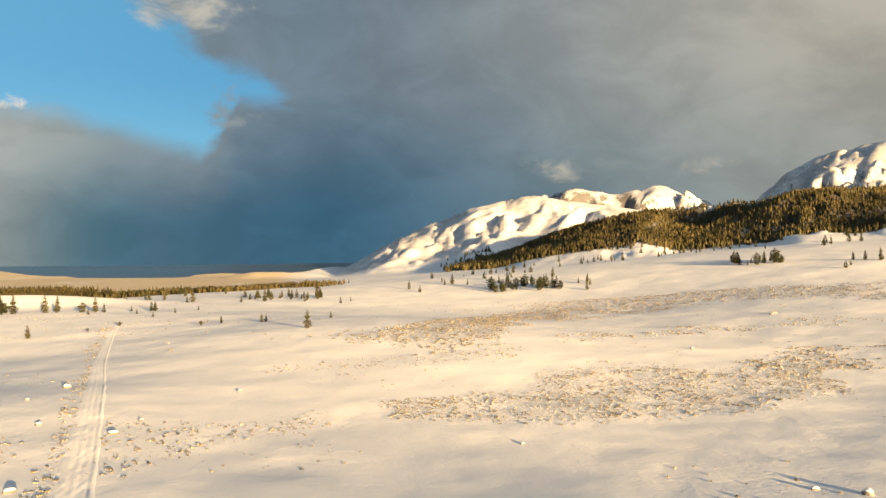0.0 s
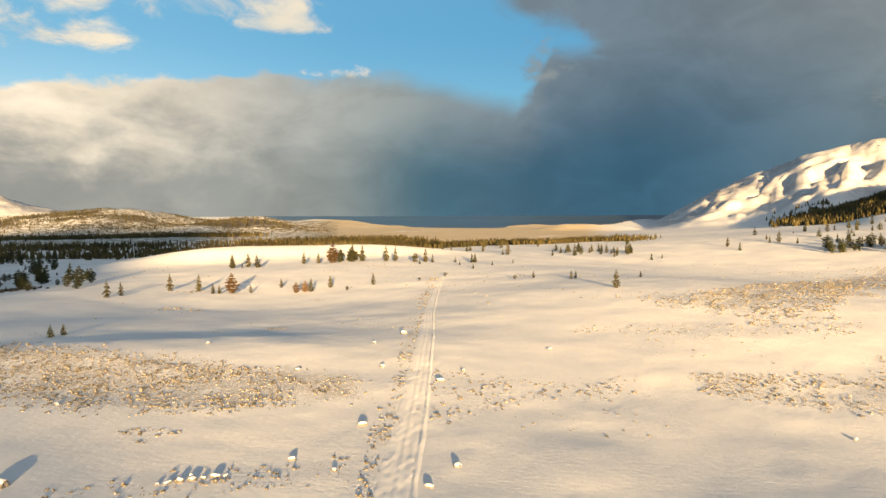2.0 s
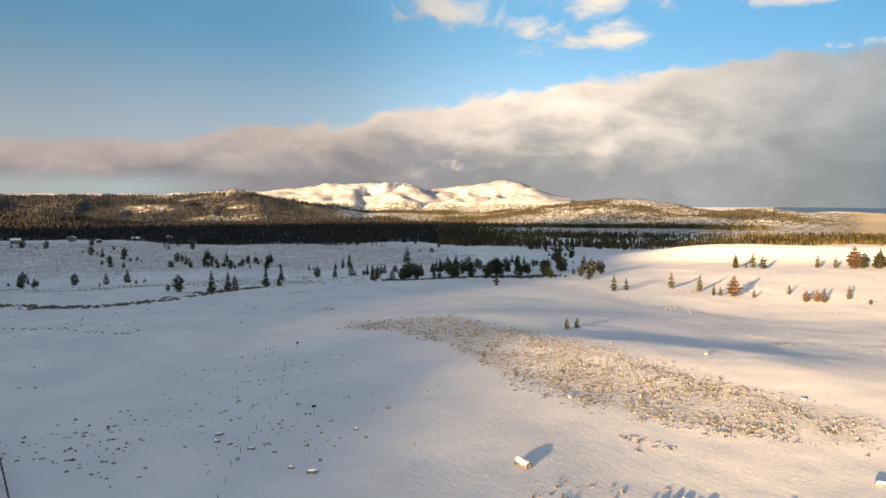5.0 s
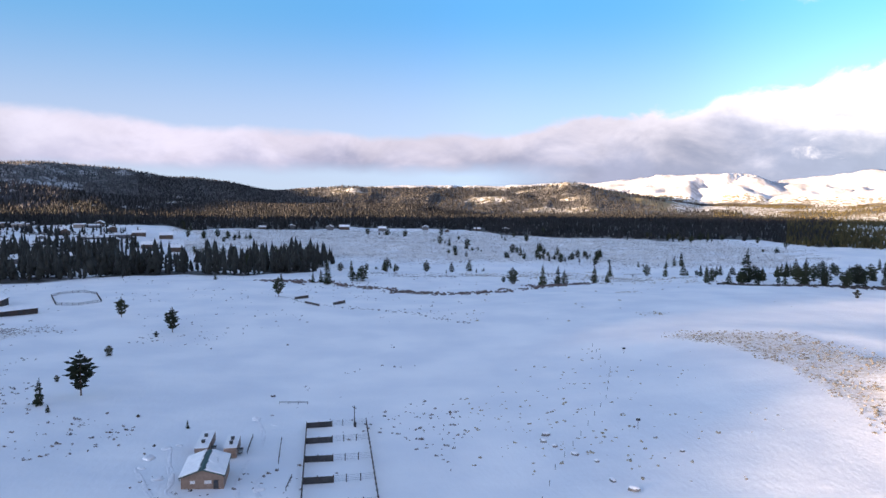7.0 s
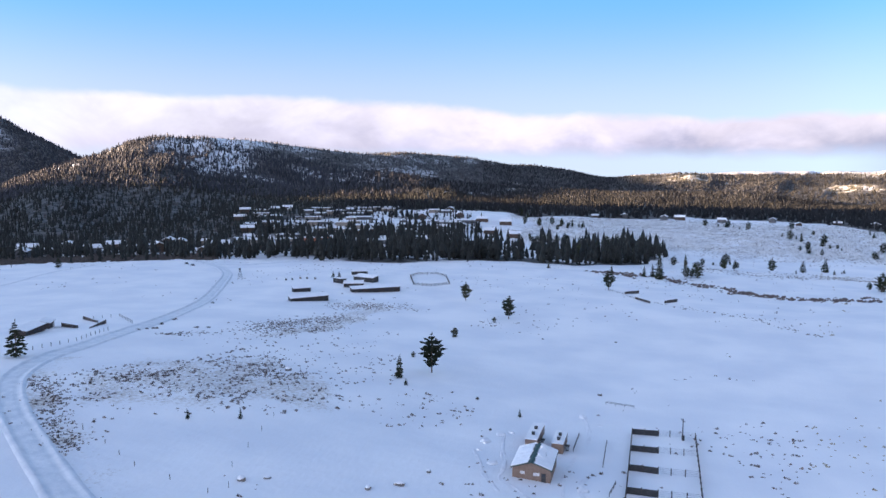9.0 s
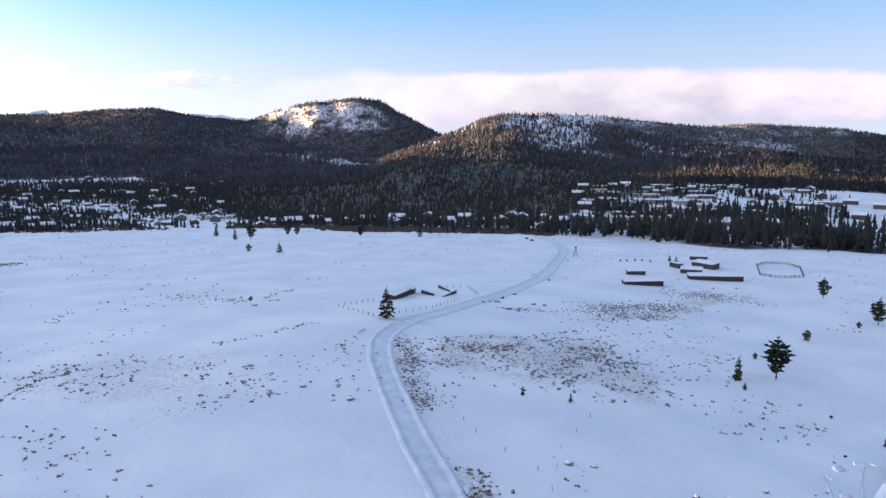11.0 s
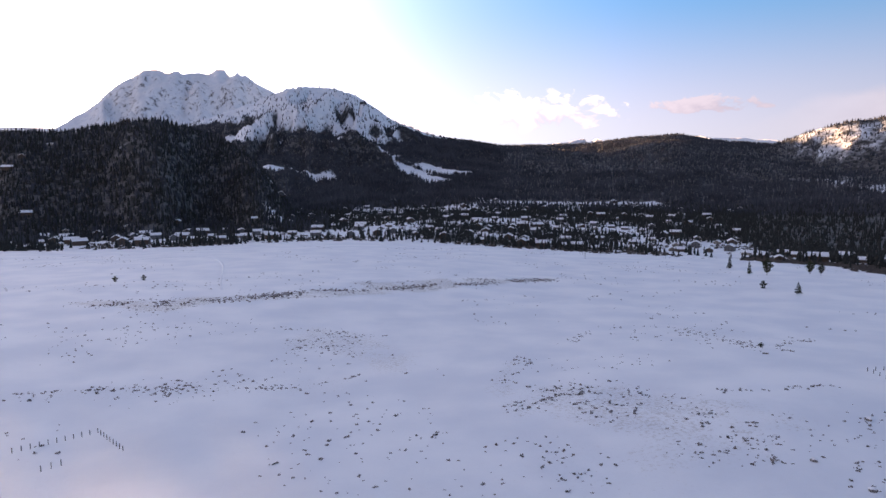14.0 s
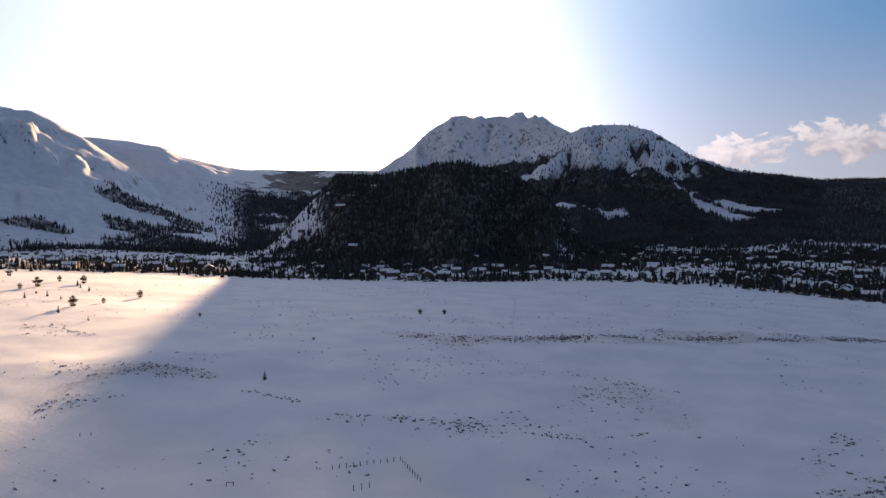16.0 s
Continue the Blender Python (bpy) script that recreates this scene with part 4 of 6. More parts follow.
def beam(bm, a, b, r, sides=6, r2=None):
    """A round bar from a to b."""
    a, b = Vector(a), Vector(b)
    d = b - a
    m = Matrix.Translation((a + b) / 2) @ d.to_track_quat("Z", "Y").to_matrix().to_4x4()
    bmesh.ops.create_cone(bm, cap_ends=True, segments=sides, radius1=r, radius2=r if r2 is None else r2, depth=d.length, matrix=m)


def thing(name, label, category, group=""):
    return tagged(new(name), label, category, group)


def stand(x, y, turn=0.0, scale=1.0, sink=0.0):
    return Matrix.LocRotScale((x, y, ground(x, y) - sink), Euler((0, 0, radians(turn))), (scale, scale, scale))


# ---- conifers ----
def clump(verts, faces, centre, along, length, wide, thick, g):
    """A tuft of needles: an uneven spindle."""
    along = along.normalized()
    side = along.cross(Vector((0, 0, 1)))
    side = side.normalized() if side.length > 1e-3 else Vector((1, 0, 0))
    up = side.cross(along)
    o = len(verts)
    k = [0.7 + 0.6 * g.random() for _ in range(6)]
    for p in (-along * length * 0.5 * k[0], side * wide * 0.5 * k[1], up * thick * 0.5 * k[2], -side * wide * 0.5 * k[3], -up * thick * 0.5 * k[4], along * length * 0.55 * k[5]):
        verts.append(centre + p + Vector((g.uniform(-1, 1), g.uniform(-1, 1), g.uniform(-1, 1))) * wide * 0.06)
    for a, b in ((1, 2), (2, 3), (3, 4), (4, 1)):
        faces.append((o, o + b, o + a))
        faces.append((o + 5, o + a, o + b))


def conifer(name, label, seed, slim, bare, levels, per, droop, needles, round_top=0.0, gaps=0.1):
    """A tree 10 m high: a tapered trunk with limbs, and a crown of many tufts."""
    g = random.Random(seed)
    tree = thing(name, label, "tree")
    bm = bmesh.new()
    lean = Vector((g.uniform(-0.02, 0.02), g.uniform(-0.02, 0.02), 0))
    for i in range(5):
        z0, z1 = i * 1.9 - 0.3, (i + 1) * 1.9 - 0.3
        beam(bm, lean * z0 * z0 * 0.1 + Vector((0, 0, z0)), lean * z1 * z1 * 0.1 + Vector((0, 0, z1)), 0.20 * (1 - z0 / 10.5), 7, 0.20 * (1 - z1 / 10.5))
    verts, faces = [], []
    for i in range(levels):
        f = min(max((i + g.uniform(-0.3, 0.3)) / levels, 0.0), 1.0)
        z = bare + (9.9 - bare) * max(f, 0)
        shape = (1 - f) ** 0.7 * (0.62 + 0.42 * min(f * 4, 1)) if not round_top else (1 - f ** 2.2) * (0.55 + 0.75 * min(f * 2.2, 1)) * 0.9
        reach = slim * max(shape, 0.06) * g.uniform(0.72, 1.18)
        turn = g.uniform(0, 6.28)
        for k in range(per):
            if g.random() < gaps:
                continue
            a = turn + 6.283 * k / per + g.uniform(-0.35, 0.35)
            rr = reach * g.uniform(0.62, 1.18)
            tip = Vector((math.cos(a) * rr, math.sin(a) * rr, -droop * rr * g.uniform(0.6, 1.3) + (0.25 * rr if round_top else 0)))
            root = Vector((0, 0, z))
            if i % 4 == 0 and rr > 0.6:
                beam(bm, root, root + tip * 0.8, 0.035, 4, 0.012)
            for s, w in ((0.5, 0.72), (0.95, 0.55)):
                if rr < 0.4 and s < 0.6:
                    continue
                clump(verts, faces, root + tip * s + Vector((0, 0, g.uniform(-0.1, 0.12))), tip + Vector((0, 0, g.uniform(-0.2, 0.3))) * rr, rr * 0.62 + 0.18, rr * w * 0.8 + 0.2, 0.28 + 0.16 * rr, g)
    clump(verts, faces, Vector((lean.x * 10, lean.y * 10, 9.85)), Vector((0, 0, 1)), 0.9, 0.28, 0.28, g)
    part("trunk", bm, BARK, tree)
    me = bpy.data.meshes.new("crown")
    me.from_pydata([tuple(v) for v in verts], [], faces)
    me.materials.append(needles)
    crown = new("crown", me)
    crown.parent = tree
    return tree


def needles_of(name, dark, light):
    def build(n, s):
        at = n.node("ShaderNodeTexCoord").outputs["Object"]
        own = n.node("ShaderNodeObjectInfo").outputs["Random"]
        f = n.add(n.mul(n.noise(at, 1.3, 4.0, 0.65), 0.8), n.mul(own, 0.25))
        n.put(s.inputs["Base Color"], n.mix(n.ramp(f, 0.28, 0.78), dark, light))
        s.inputs["Roughness"].default_value = 0.85
        s.inputs["Specular IOR Level"].default_value = 0.15
    return material(name, build)


GREEN = needles_of("green_needles", (0.012, 0.017, 0.010), (0.055, 0.060, 0.028))
OLIVE = needles_of("olive_needles", (0.016, 0.019, 0.010), (0.075, 0.068, 0.030))
RUST = needles_of("rusty_needles", (0.04, 0.026, 0.013), (0.14, 0.085, 0.042))

KINDS = {
    "slim": conifer("fir_tree", "slim dark green fir standing in the snow", 1, 1.95, 0.5, 18, 7, 0.35, GREEN, 0.0, 0.2),
    "broad": conifer("spruce_tree", "broad dark green spruce standing in the snow", 2, 2.6, 0.9, 15, 7, 0.2, GREEN, 0.0, 0.22),
    "bushy": conifer("juniper_tree", "stout dark juniper with a rounded crown", 7, 3.3, 0.5, 14, 8, 0.15, GREEN, 1.0, 0.12),
    "olive": conifer("pine_tree", "sunlit olive-green pine standing in the snow", 3, 2.3, 0.6, 17, 7, 0.3, OLIVE),
    "open": conifer("pine_tree", "tall open pine with a bare lower trunk", 4, 2.8, 1.8, 17, 7, 0.1, GREEN, 1.0, 0.16),
    "round": conifer("pine_tree", "young rounded pine standing in the snow", 5, 3.4, 0.5, 12, 8, 0.1, OLIVE, 1.0, 0.08),
    "rusty": conifer("pine_tree", "rust-brown pine with dying needles", 6, 2.9, 0.3, 15, 8, 0.2, RUST, 1.0, 0.05),
}


def plant(kind, x, y, h, label="", group="", turn=None):
    src = KINDS[kind]
    t = copy_thing(src, stand(x, y, (x * 37 + y * 91) % 360 if turn is None else turn, h / 10.0, 0.15))
    return tagged(t, label, "", group)


# single trees that can be told apart: kind, x, y, height
for kind, x, y, h in (
    ("olive", 14.5, 425, 11.2), ("olive", -13, 500, 6.2), ("olive", -10, 499, 5.7), ("olive", -40, 512, 5.5), ("round", -53, 510, 3.6),
    ("olive", -155, 497, 8.8), ("olive", -184, 486, 9.3), ("rusty", -200, 462, 8.0), ("rusty", -195, 466, 8.6), ("olive", -191, 467, 9.6), ("olive", -221, 484, 7.0),
    ("round", -124, 512, 2.8), ("round", -110, 539, 3.8), ("slim", -117, 640, 4.6), ("slim", -98, 600, 4.7), ("slim", -88, 646, 4.6), ("slim", -73, 685, 4.6),
):
    plant(kind, x, y, h, group="trees on the sunlit meadow")
for kind, x, y, h in (
    ("olive", 34, 510, 5.0), ("slim", 66, 813, 8.0), ("slim", 79, 829, 5.6), ("olive", 27, 838, 6.9),
    ("olive", -296, 392, 11.3), ("olive", -294, 403, 9.0), ("olive", -285, 443, 12.1), ("olive", -267, 450, 12.0), ("olive", -250, 439, 7.5), ("olive", -247, 442, 6.7),
    ("rusty", -241, 448, 14.5), ("olive", -231, 456, 6.0), ("broad", -194, 226, 5.2), ("broad", -196, 235, 4.9), ("slim", -356, 440, 13.0),
    ("rusty", -249, 665, 20.0), ("olive", -231, 672, 18.0), ("olive", -222, 676, 16.5), ("olive", -199, 681, 16.0), ("olive", -190, 684, 14.5), ("olive", -262, 660, 11.0), ("olive", -275, 655, 12.5),
    ("round", -167, 474, 3.3), ("slim", -157, 650, 5.6), ("slim", -130, 686, 5.8),
):
    plant(kind, x, y, h, group="trees on the sunlit meadow")
for kind, x, y, h in (
    ("open", -453, 0, 13.0), ("open", -384, -78, 10.6), ("open", -335, -47, 11.6), ("open", -218, -56, 13.4), ("slim", -205, -63, 7.4), ("round", -323, -52, 2.9),
    ("round", -281, -62, 4.4), ("round", -235, -67, 2.3), ("broad", -198, -59, 2.4), ("slim", -184, -23, 2.4), ("slim", -550, 26, 8.4), ("slim", -550, 32, 10.2),
    ("slim", -535, 36, 19.0), ("round", -357, 341, 5.7), ("slim", -515, 200, 17.0), ("slim", -528, 218, 15.0), ("broad", -529, 224, 12.3), ("slim", -548, 259, 16.0),
    ("broad", -556, 275, 10.3), ("slim", -729, 452, 17.0), ("broad", -464, 328, 10.3), ("slim", -475, 351, 26.0), ("broad", -476, 366, 12.0), ("slim", -461, 374, 9.8),
    ("slim", -458, 390, 20.0), ("slim", -139, -94, 2.6), ("slim", -145, -84, 2.7), ("broad", -429, -386, 8.6), ("open", -401, -427, 9.7), ("broad", -167, -168, 11.2),
):
    plant(kind, x, y, h, group="trees on the shaded meadow")
for kind, x, y, h in (
    ("open", -335, -485, 13.4), ("broad", -287, -385, 8.0), ("round", -281, -411, 5.8), ("slim", -328, -497, 9.8), ("open", -409, -435, 8.0), ("slim", -336, -536, 10.4),
    ("open", -371, -484, 11.0), ("open", -376, -478, 9.0), ("broad", -425.9, -169.8, 7.0), ("broad", -441.5, -180.4, 5.0),
    ("slim", 134, -256, 3.9), ("round", 127, -471, 4.0), ("round", 111, -475, 4.0), ("round", 486, -524, 10.0), ("round", 483, -577, 9.0), ("slim", 339, -381, 5.0),
    ("round", 254, -404, 2.7), ("round", 151, -344, 2.0), ("round", -160, -236, 2.2), ("slim", 420, -440, 5.0), ("slim", 300, -360, 3.0),
):
    plant(kind, x, y, h, group="trees on the shaded meadow")


def scatter(seed, count, b0, b1, r0, r1, kinds, tall, group, clump_size=0.0, label=""):
    g = random.Random(seed)
    done = 0
    tries = 0
    while done < count and tries < count * 60:
        tries += 1
        b, r = g.uniform(b0, b1), math.sqrt(g.uniform(r0 * r0, r1 * r1))
        x, y = place(b, r)
        if clump_size and float(fbm(x / clump_size, y / clump_size, seed, 2)) < 0.18 + g.random() * 0.25:
            continue
        h = g.uniform(*tall) * (1 if g.random() < 0.75 else 0.55)
        plant(g.choice(kinds), x, y, h, label, group)
        done += 1


scatter(11, 90, -46, -10, 860, 1500, ("slim", "slim", "broad", "olive"), (7, 16), "trees on the snow slope", 170)
scatter(12, 34, 9, 30, 690, 745, ("olive", "slim", "round"), (5, 14), "trees by the snow hillock", 50)
scatter(13, 24, -8, 12, 820, 1200, ("olive", "slim"), (8, 16), "trees at the meadow's far edge", 90)
scatter(14, 400, 40, 97, 560, 1300, ("slim", "bushy", "bushy", "broad"), (5, 14), "scattered trees in the valley", 90)
scatter(15, 46, 38, 57, 590, 720, ("slim", "bushy", "broad"), (7, 17), "grove along the creek", 0)
scatter(16, 16, 216, 228, 520, 900, ("round", "slim"), (4, 9), "trees on the sunlit rise", 0)
scatter(17, 30, -22.5, -16.5, 900, 960, ("slim", "broad", "bushy"), (10, 18), "trees on the snow slope")
scatter(18, 20, -38.6, -34.4, 960, 1010, ("slim", "broad", "bushy"), (10, 19), "trees on the snow slope")
scatter(19, 24, -3.5, 3.0, 880, 940, ("olive", "broad"), (8, 14), "trees at the meadow's far edge")
for src in KINDS.values():
    for ob in (*src.children, src):
        bpy.data.objects.remove(ob)


# ---- sagebrush and willow: low tufts, nobody could count them ----
def tufts(name, label, mat, x, y, size, seed, sides=5):
    g = np.random.default_rng(seed)
    n = len(x)
    z = grounds(x, y)
    spin = g.uniform(0, 6.28, n)
    rows = []
    for low, wide, high, spread in ((-0.12, 0.62, 0.40, 0.18), (-0.08, 0.45, 0.58, 0.42), (-0.08, 0.40, 0.46, 0.55)):
        dx, dy = g.uniform(-spread, spread, n) * size, g.uniform(-spread, spread, n) * size
        for k in range(sides):
            a = spin + 6.283 * k / sides + g.uniform(-0.4, 0.4, n)
            w = size * wide * g.uniform(0.45, 1.4, n)
            rows.append(np.stack([x + dx + np.cos(a) * w, y + dy + np.sin(a) * w, z + size * (low + g.uniform(-0.05, 0.22, n))], -1))
        rows.append(np.stack([x + dx * 1.3, y + dy * 1.3, z + size * high * g.uniform(0.6, 1.15, n)], -1))
    v = np.stack(rows, 1)
    m = sides + 1
    tri = np.array([(o + k, o + (k + 1) % sides, o + sides) for o in (0, m, 2 * m) for k in range(sides)])
    faces = (np.arange(n)[:, None, None] * 3 * m + tri[None]).reshape(-1, 3)
    me = bpy.data.meshes.new(name)
    me.vertices.add(n * 3 * m)
    me.vertices.foreach_set("co", v.reshape(-1))
    me.loops.add(faces.size)
    me.loops.foreach_set("vertex_index", faces.reshape(-1))
    me.polygons.add(len(faces))
    me.polygons.foreach_set("loop_start", np.arange(0, faces.size, 3))
    me.materials.append(mat)
    me.update(calc_edges=True)
    return tagged(new(name, me), label, "shrub", kind="stuff")


def sage_of(name, dark, light, snowy):
    def build(n, s):
        geo = n.node("ShaderNodeNewGeometry")
        twig = n.mix(geo.outputs["Random Per Island"], dark, light)
        n.put(s.inputs["Base Color"], n.mix(n.ramp(n.noise(geo.outputs["Position"], 2.6, 4.0, 0.6), 0.52, 0.62, 0.0, snowy), twig, (0.80, 0.80, 0.81)))
        s.inputs["Roughness"].default_value = 0.95
    return material(name, build)


# one shrub, light put into its colour: dark in shade, golden in sun
SAGE_SHADED = sage_of("shaded_sagebrush", (0.045, 0.036, 0.034), (0.20, 0.155, 0.13), 0.7)
SAGE_SUNLIT = sage_of("sunlit_sagebrush", (0.15, 0.12, 0.075), (0.46, 0.38, 0.25), 0.4)
WILLOW = plain("willow_twigs", (0.06, 0.045, 0.042), (0.20, 0.15, 0.13), 0.5, 0.95)
SAGE_DARK = plain("bare_twigs", (0.035, 0.028, 0.024), (0.10, 0.08, 0.065), 0.4, 0.95)


def sample_brush(seed, count, b0, b1, r0, r1, least=0.0, share=0.42):
    g = np.random.default_rng(seed)
    b, r = g.uniform(b0, b1, count), r0 + (r1 - r0) * g.random(count) ** 0.8
    x, y = -np.sin(np.radians(b)) * r, np.cos(np.radians(b)) * r
    even = 0.9 * (b0 < 70)
    d = brushy(x, y) * step(-0.5 - even, 0.5 - even, fbm(x / 22, y / 22, 77, 3)) * step(-0.7 - 0.6 * even, 0.5, fbm(x / 5.5, y / 5.5, 78, 2)) + least * step(0.1, 0.6, fbm(x / 45, y / 45, 79, 3))
    keep = g.random(count) < share * d
    return x[keep], y[keep], (0.3 + 0.7 * g.random(count) ** 1.6)[keep]


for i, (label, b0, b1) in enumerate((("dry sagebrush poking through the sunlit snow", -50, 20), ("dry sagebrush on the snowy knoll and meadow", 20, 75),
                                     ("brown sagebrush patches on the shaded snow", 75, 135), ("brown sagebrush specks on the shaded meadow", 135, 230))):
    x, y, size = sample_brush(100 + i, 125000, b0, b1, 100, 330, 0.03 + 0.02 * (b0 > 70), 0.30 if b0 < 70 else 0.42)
    tufts("sagebrush", label, SAGE_SHADED if i > 1 else SAGE_SUNLIT, x, y, size, 200 + i, 4)
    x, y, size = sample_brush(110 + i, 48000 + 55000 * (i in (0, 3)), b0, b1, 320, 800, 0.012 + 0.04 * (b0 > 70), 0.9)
    tufts("sagebrush", label, SAGE_SHADED if i > 1 else SAGE_SUNLIT, x, y, size * (1.2 if i > 1 else 1.6), 210 + i, 4)


x, y, size = sample_brush(120, 90000, 42, 98, 620, 1350, 0.0, 0.8)
tufts("sagebrush", "grey-brown sagebrush across the shaded valley floor", SAGE_SHADED, x, y, size * 1.3 + 0.1, 220, 4)


def along(points, spread, count, seed):
    g = np.random.default_rng(seed)
    p = np.array(points, float)
    d = np.concatenate([[0], np.cumsum(np.hypot(*np.diff(p, axis=0).T))])
    t = g.uniform(0, d[-1], count)
    return np.interp(t, d, p[:, 0]) + g.normal(0, spread, count), np.interp(t, d, p[:, 1]) + g.normal(0, spread, count), g


wx_, wy_, g = along([(-565, -5), (-540, 40), (-514, 70), (-474, 88), (-458, 113), (-471, 149), (-505, 190), (-540, 250)], 6.5, 900, 5)
keep = fbm(wx_ / 16, wy_ / 16, 93, 2) > -0.4
tufts("willow_thicket", "brown leafless willows along the snowy creek bank", WILLOW, wx_[keep], wy_[keep], g.uniform(0.9, 2.8, 900)[keep], 6)
wx_, wy_, g = along([(-470, 330), (-432, 346), (-423, 381), (-412, 413), (-400, 450)], 6, 420, 7)
tufts("willow_thicket", "dark scrub below the grove by the creek", SAGE_DARK, wx_, wy_, g.uniform(1.5, 3.5, 420), 8)

for label, b0, b1, lo, hi, n in (("brown leafless aspens along the town's edge", 121, 147, 10, 75, 1500), ("dark scrub and hedges at the edge of town", 150, 206, 15, 120, 900), ("bare brown trees between the houses", 103, 226, 60, 1000, 8600)):
    gg = np.random.default_rng(n)
    bb = gg.uniform(b0, b1, n)
    rr = edge_of_town(bb) + gg.uniform(lo, hi, n)
    x, y = -np.sin(np.radians(bb)) * rr, np.cos(np.radians(bb)) * rr
    keep = fbm(x / 60, y / 60, 91, 2) > -0.25
    tufts("aspen_thicket", label, SAGE_DARK, x[keep], y[keep], gg.uniform(2.5, 5.5, n)[keep], n)

# strings of shrubs across the shaded meadow
CHAINS = (((-11.7, -158.6), (-23.4, -168.0), (-39.0, -176.9)), ((-47.6, -185.4), (-57.4, -187.5), (-72.3, -194)), ((-50.2, -187.3), (-69.5, -192.0), (-92.9, -181), (-145.5, -180.2)),
          ((-97.8, -156.0), (-105.1, -155.0), (-115, -157.5)), ((-91, -261), (-98.2, -267.0), (-111, -282)), ((-165.6, -236.6), (-180.5, -246.9), (-197.3, -251.7)),
          ((24.2, -219.4), (9.0, -221.2), (-11.0, -232.3)), ((73.0, -226.8), (47.5, -221.3), (36.7, -226.3)), ((136.3, -238.8), (124.0, -237.1), (107.5, -230.0)),
          ((89.5, -221.6), (71.1, -225.5), (37.2, -227.5), (22.1, -222.8), (8.2, -224.4)), ((195.6, -231.1), (191.3, -251.7), (174.5, -253.5), (153.0, -247.2)),
          ((24.8, -310.8), (7.9, -307.3), (-12.4, -296.6)), ((-168.1, -134.6), (-184.3, -123.7), (-215.6, -118.1)), ((-415.0, 20), (-394.1, 36.5), (-366.2, 68.3), (-324.7, 90.1)))
bits = []
for k_, line_ in enumerate(CHAINS):
    long_ = sum(math.hypot(q[0] - p[0], q[1] - p[1]) for p, q in zip(line_, line_[1:]))
    bits.append(along(line_, 1.3, int(long_ * 1.1), 300 + k_)[:2])
wx_, wy_ = np.concatenate([q[0] for q in bits]), np.concatenate([q[1] for q in bits])
keep = fbm(wx_ / 7, wy_ / 7, 97, 2) > -0.3
tufts("sagebrush", "strings of brown shrubs in the shaded snow", SAGE_SHADED, wx_[keep], wy_[keep], np.random.default_rng(301).uniform(0.3, 0.95, len(wx_))[keep], 302, 4)

# thick brown strips beside the road and before the stables
for label_, line_, wide_, many_, seed_ in (
    ("dense brown sagebrush along the ploughed road's bank", ((-151, -146.5), (-139.3, -132.2), (-132.1, -124.2), (-124.5, -116.9), (-117.5, -108.6), (-113.2, -101.9)), 1.9, 330, 311),
    ("brown brush on the bank above the road", ((-215.4, -156.7), (-220.6, -150.6), (-230.0, -143.1)), 1.2, 60, 312),
    ("brown sagebrush patch between road and hut", ((-163.3, -134.2), (-165.5, -127.7), (-156, -111), (-158, -105)), 5.0, 170, 313),
    ("mauve-brown brush on the trampled snow before the stables", ((-243.6, -130.7), (-267.4, -132.6), (-285, -126), (-300.7, -118)), 6.0, 900, 314),
    ("mauve-brown brush on the trampled snow before the stables", ((-342.6, -133.6), (-339.7, -120.4), (-348.3, -110.2)), 7.0, 500, 315),
    ("loose brown shrubs on the snow beside the road", ((-150.8, -166.4), (-132.4, -154.0), (-125.0, -143.6), (-106.1, -120.6)), 3.0, 40, 316),
):
    wx_, wy_, g = along(line_, wide_, many_, seed_)
    tufts("sagebrush", label_, SAGE_SHADED, wx_, wy_, g.uniform(0.25, 0.8, many_), seed_ + 20, 4)

# dark shrubs along the bank across the shaded meadow
line_ = [place(b_, r_) for b_, r_ in ((161.4, 501), (165.2, 472), (170.9, 438), (177, 414), (183.5, 394), (190.3, 377), (197.1, 395))]
wx_, wy_, g = along(line_, 4.5, 1500, 17)
keep = fbm(wx_ / 20, wy_ / 20, 95, 2) > -0.2
tufts("willow_thicket", "low dark shrubs along the meadow's bank", WILLOW, wx_[keep], wy_[keep], g.uniform(0.4, 1.2, 1500)[keep], 18)

# round bushes on the bank of the road
bx_ = np.array([-221.4, -227.8, -239.0, -253.9, -314.1, -217.1, -218.4, -237.4, -239.8, -225.5, -241.2, -222.9])
by_ = np.array([-167.7, -165.3, -170.1, -174.6, -193.4, -152.5, -148.1, -154.3, -150.5, -166.8, -171.5, -151.0])
tufts("roadside_bushes", "dark bare bushes on the snowy road bank", SAGE_DARK, bx_, by_, np.linspace(1.7, 1.0, 12), 77, 7)

# ---- boulders with snow caps ----
STONE = plain("granite", (0.10, 0.09, 0.085), (0.26, 0.24, 0.22), 2.2, 0.85, 0.0, 0.5)


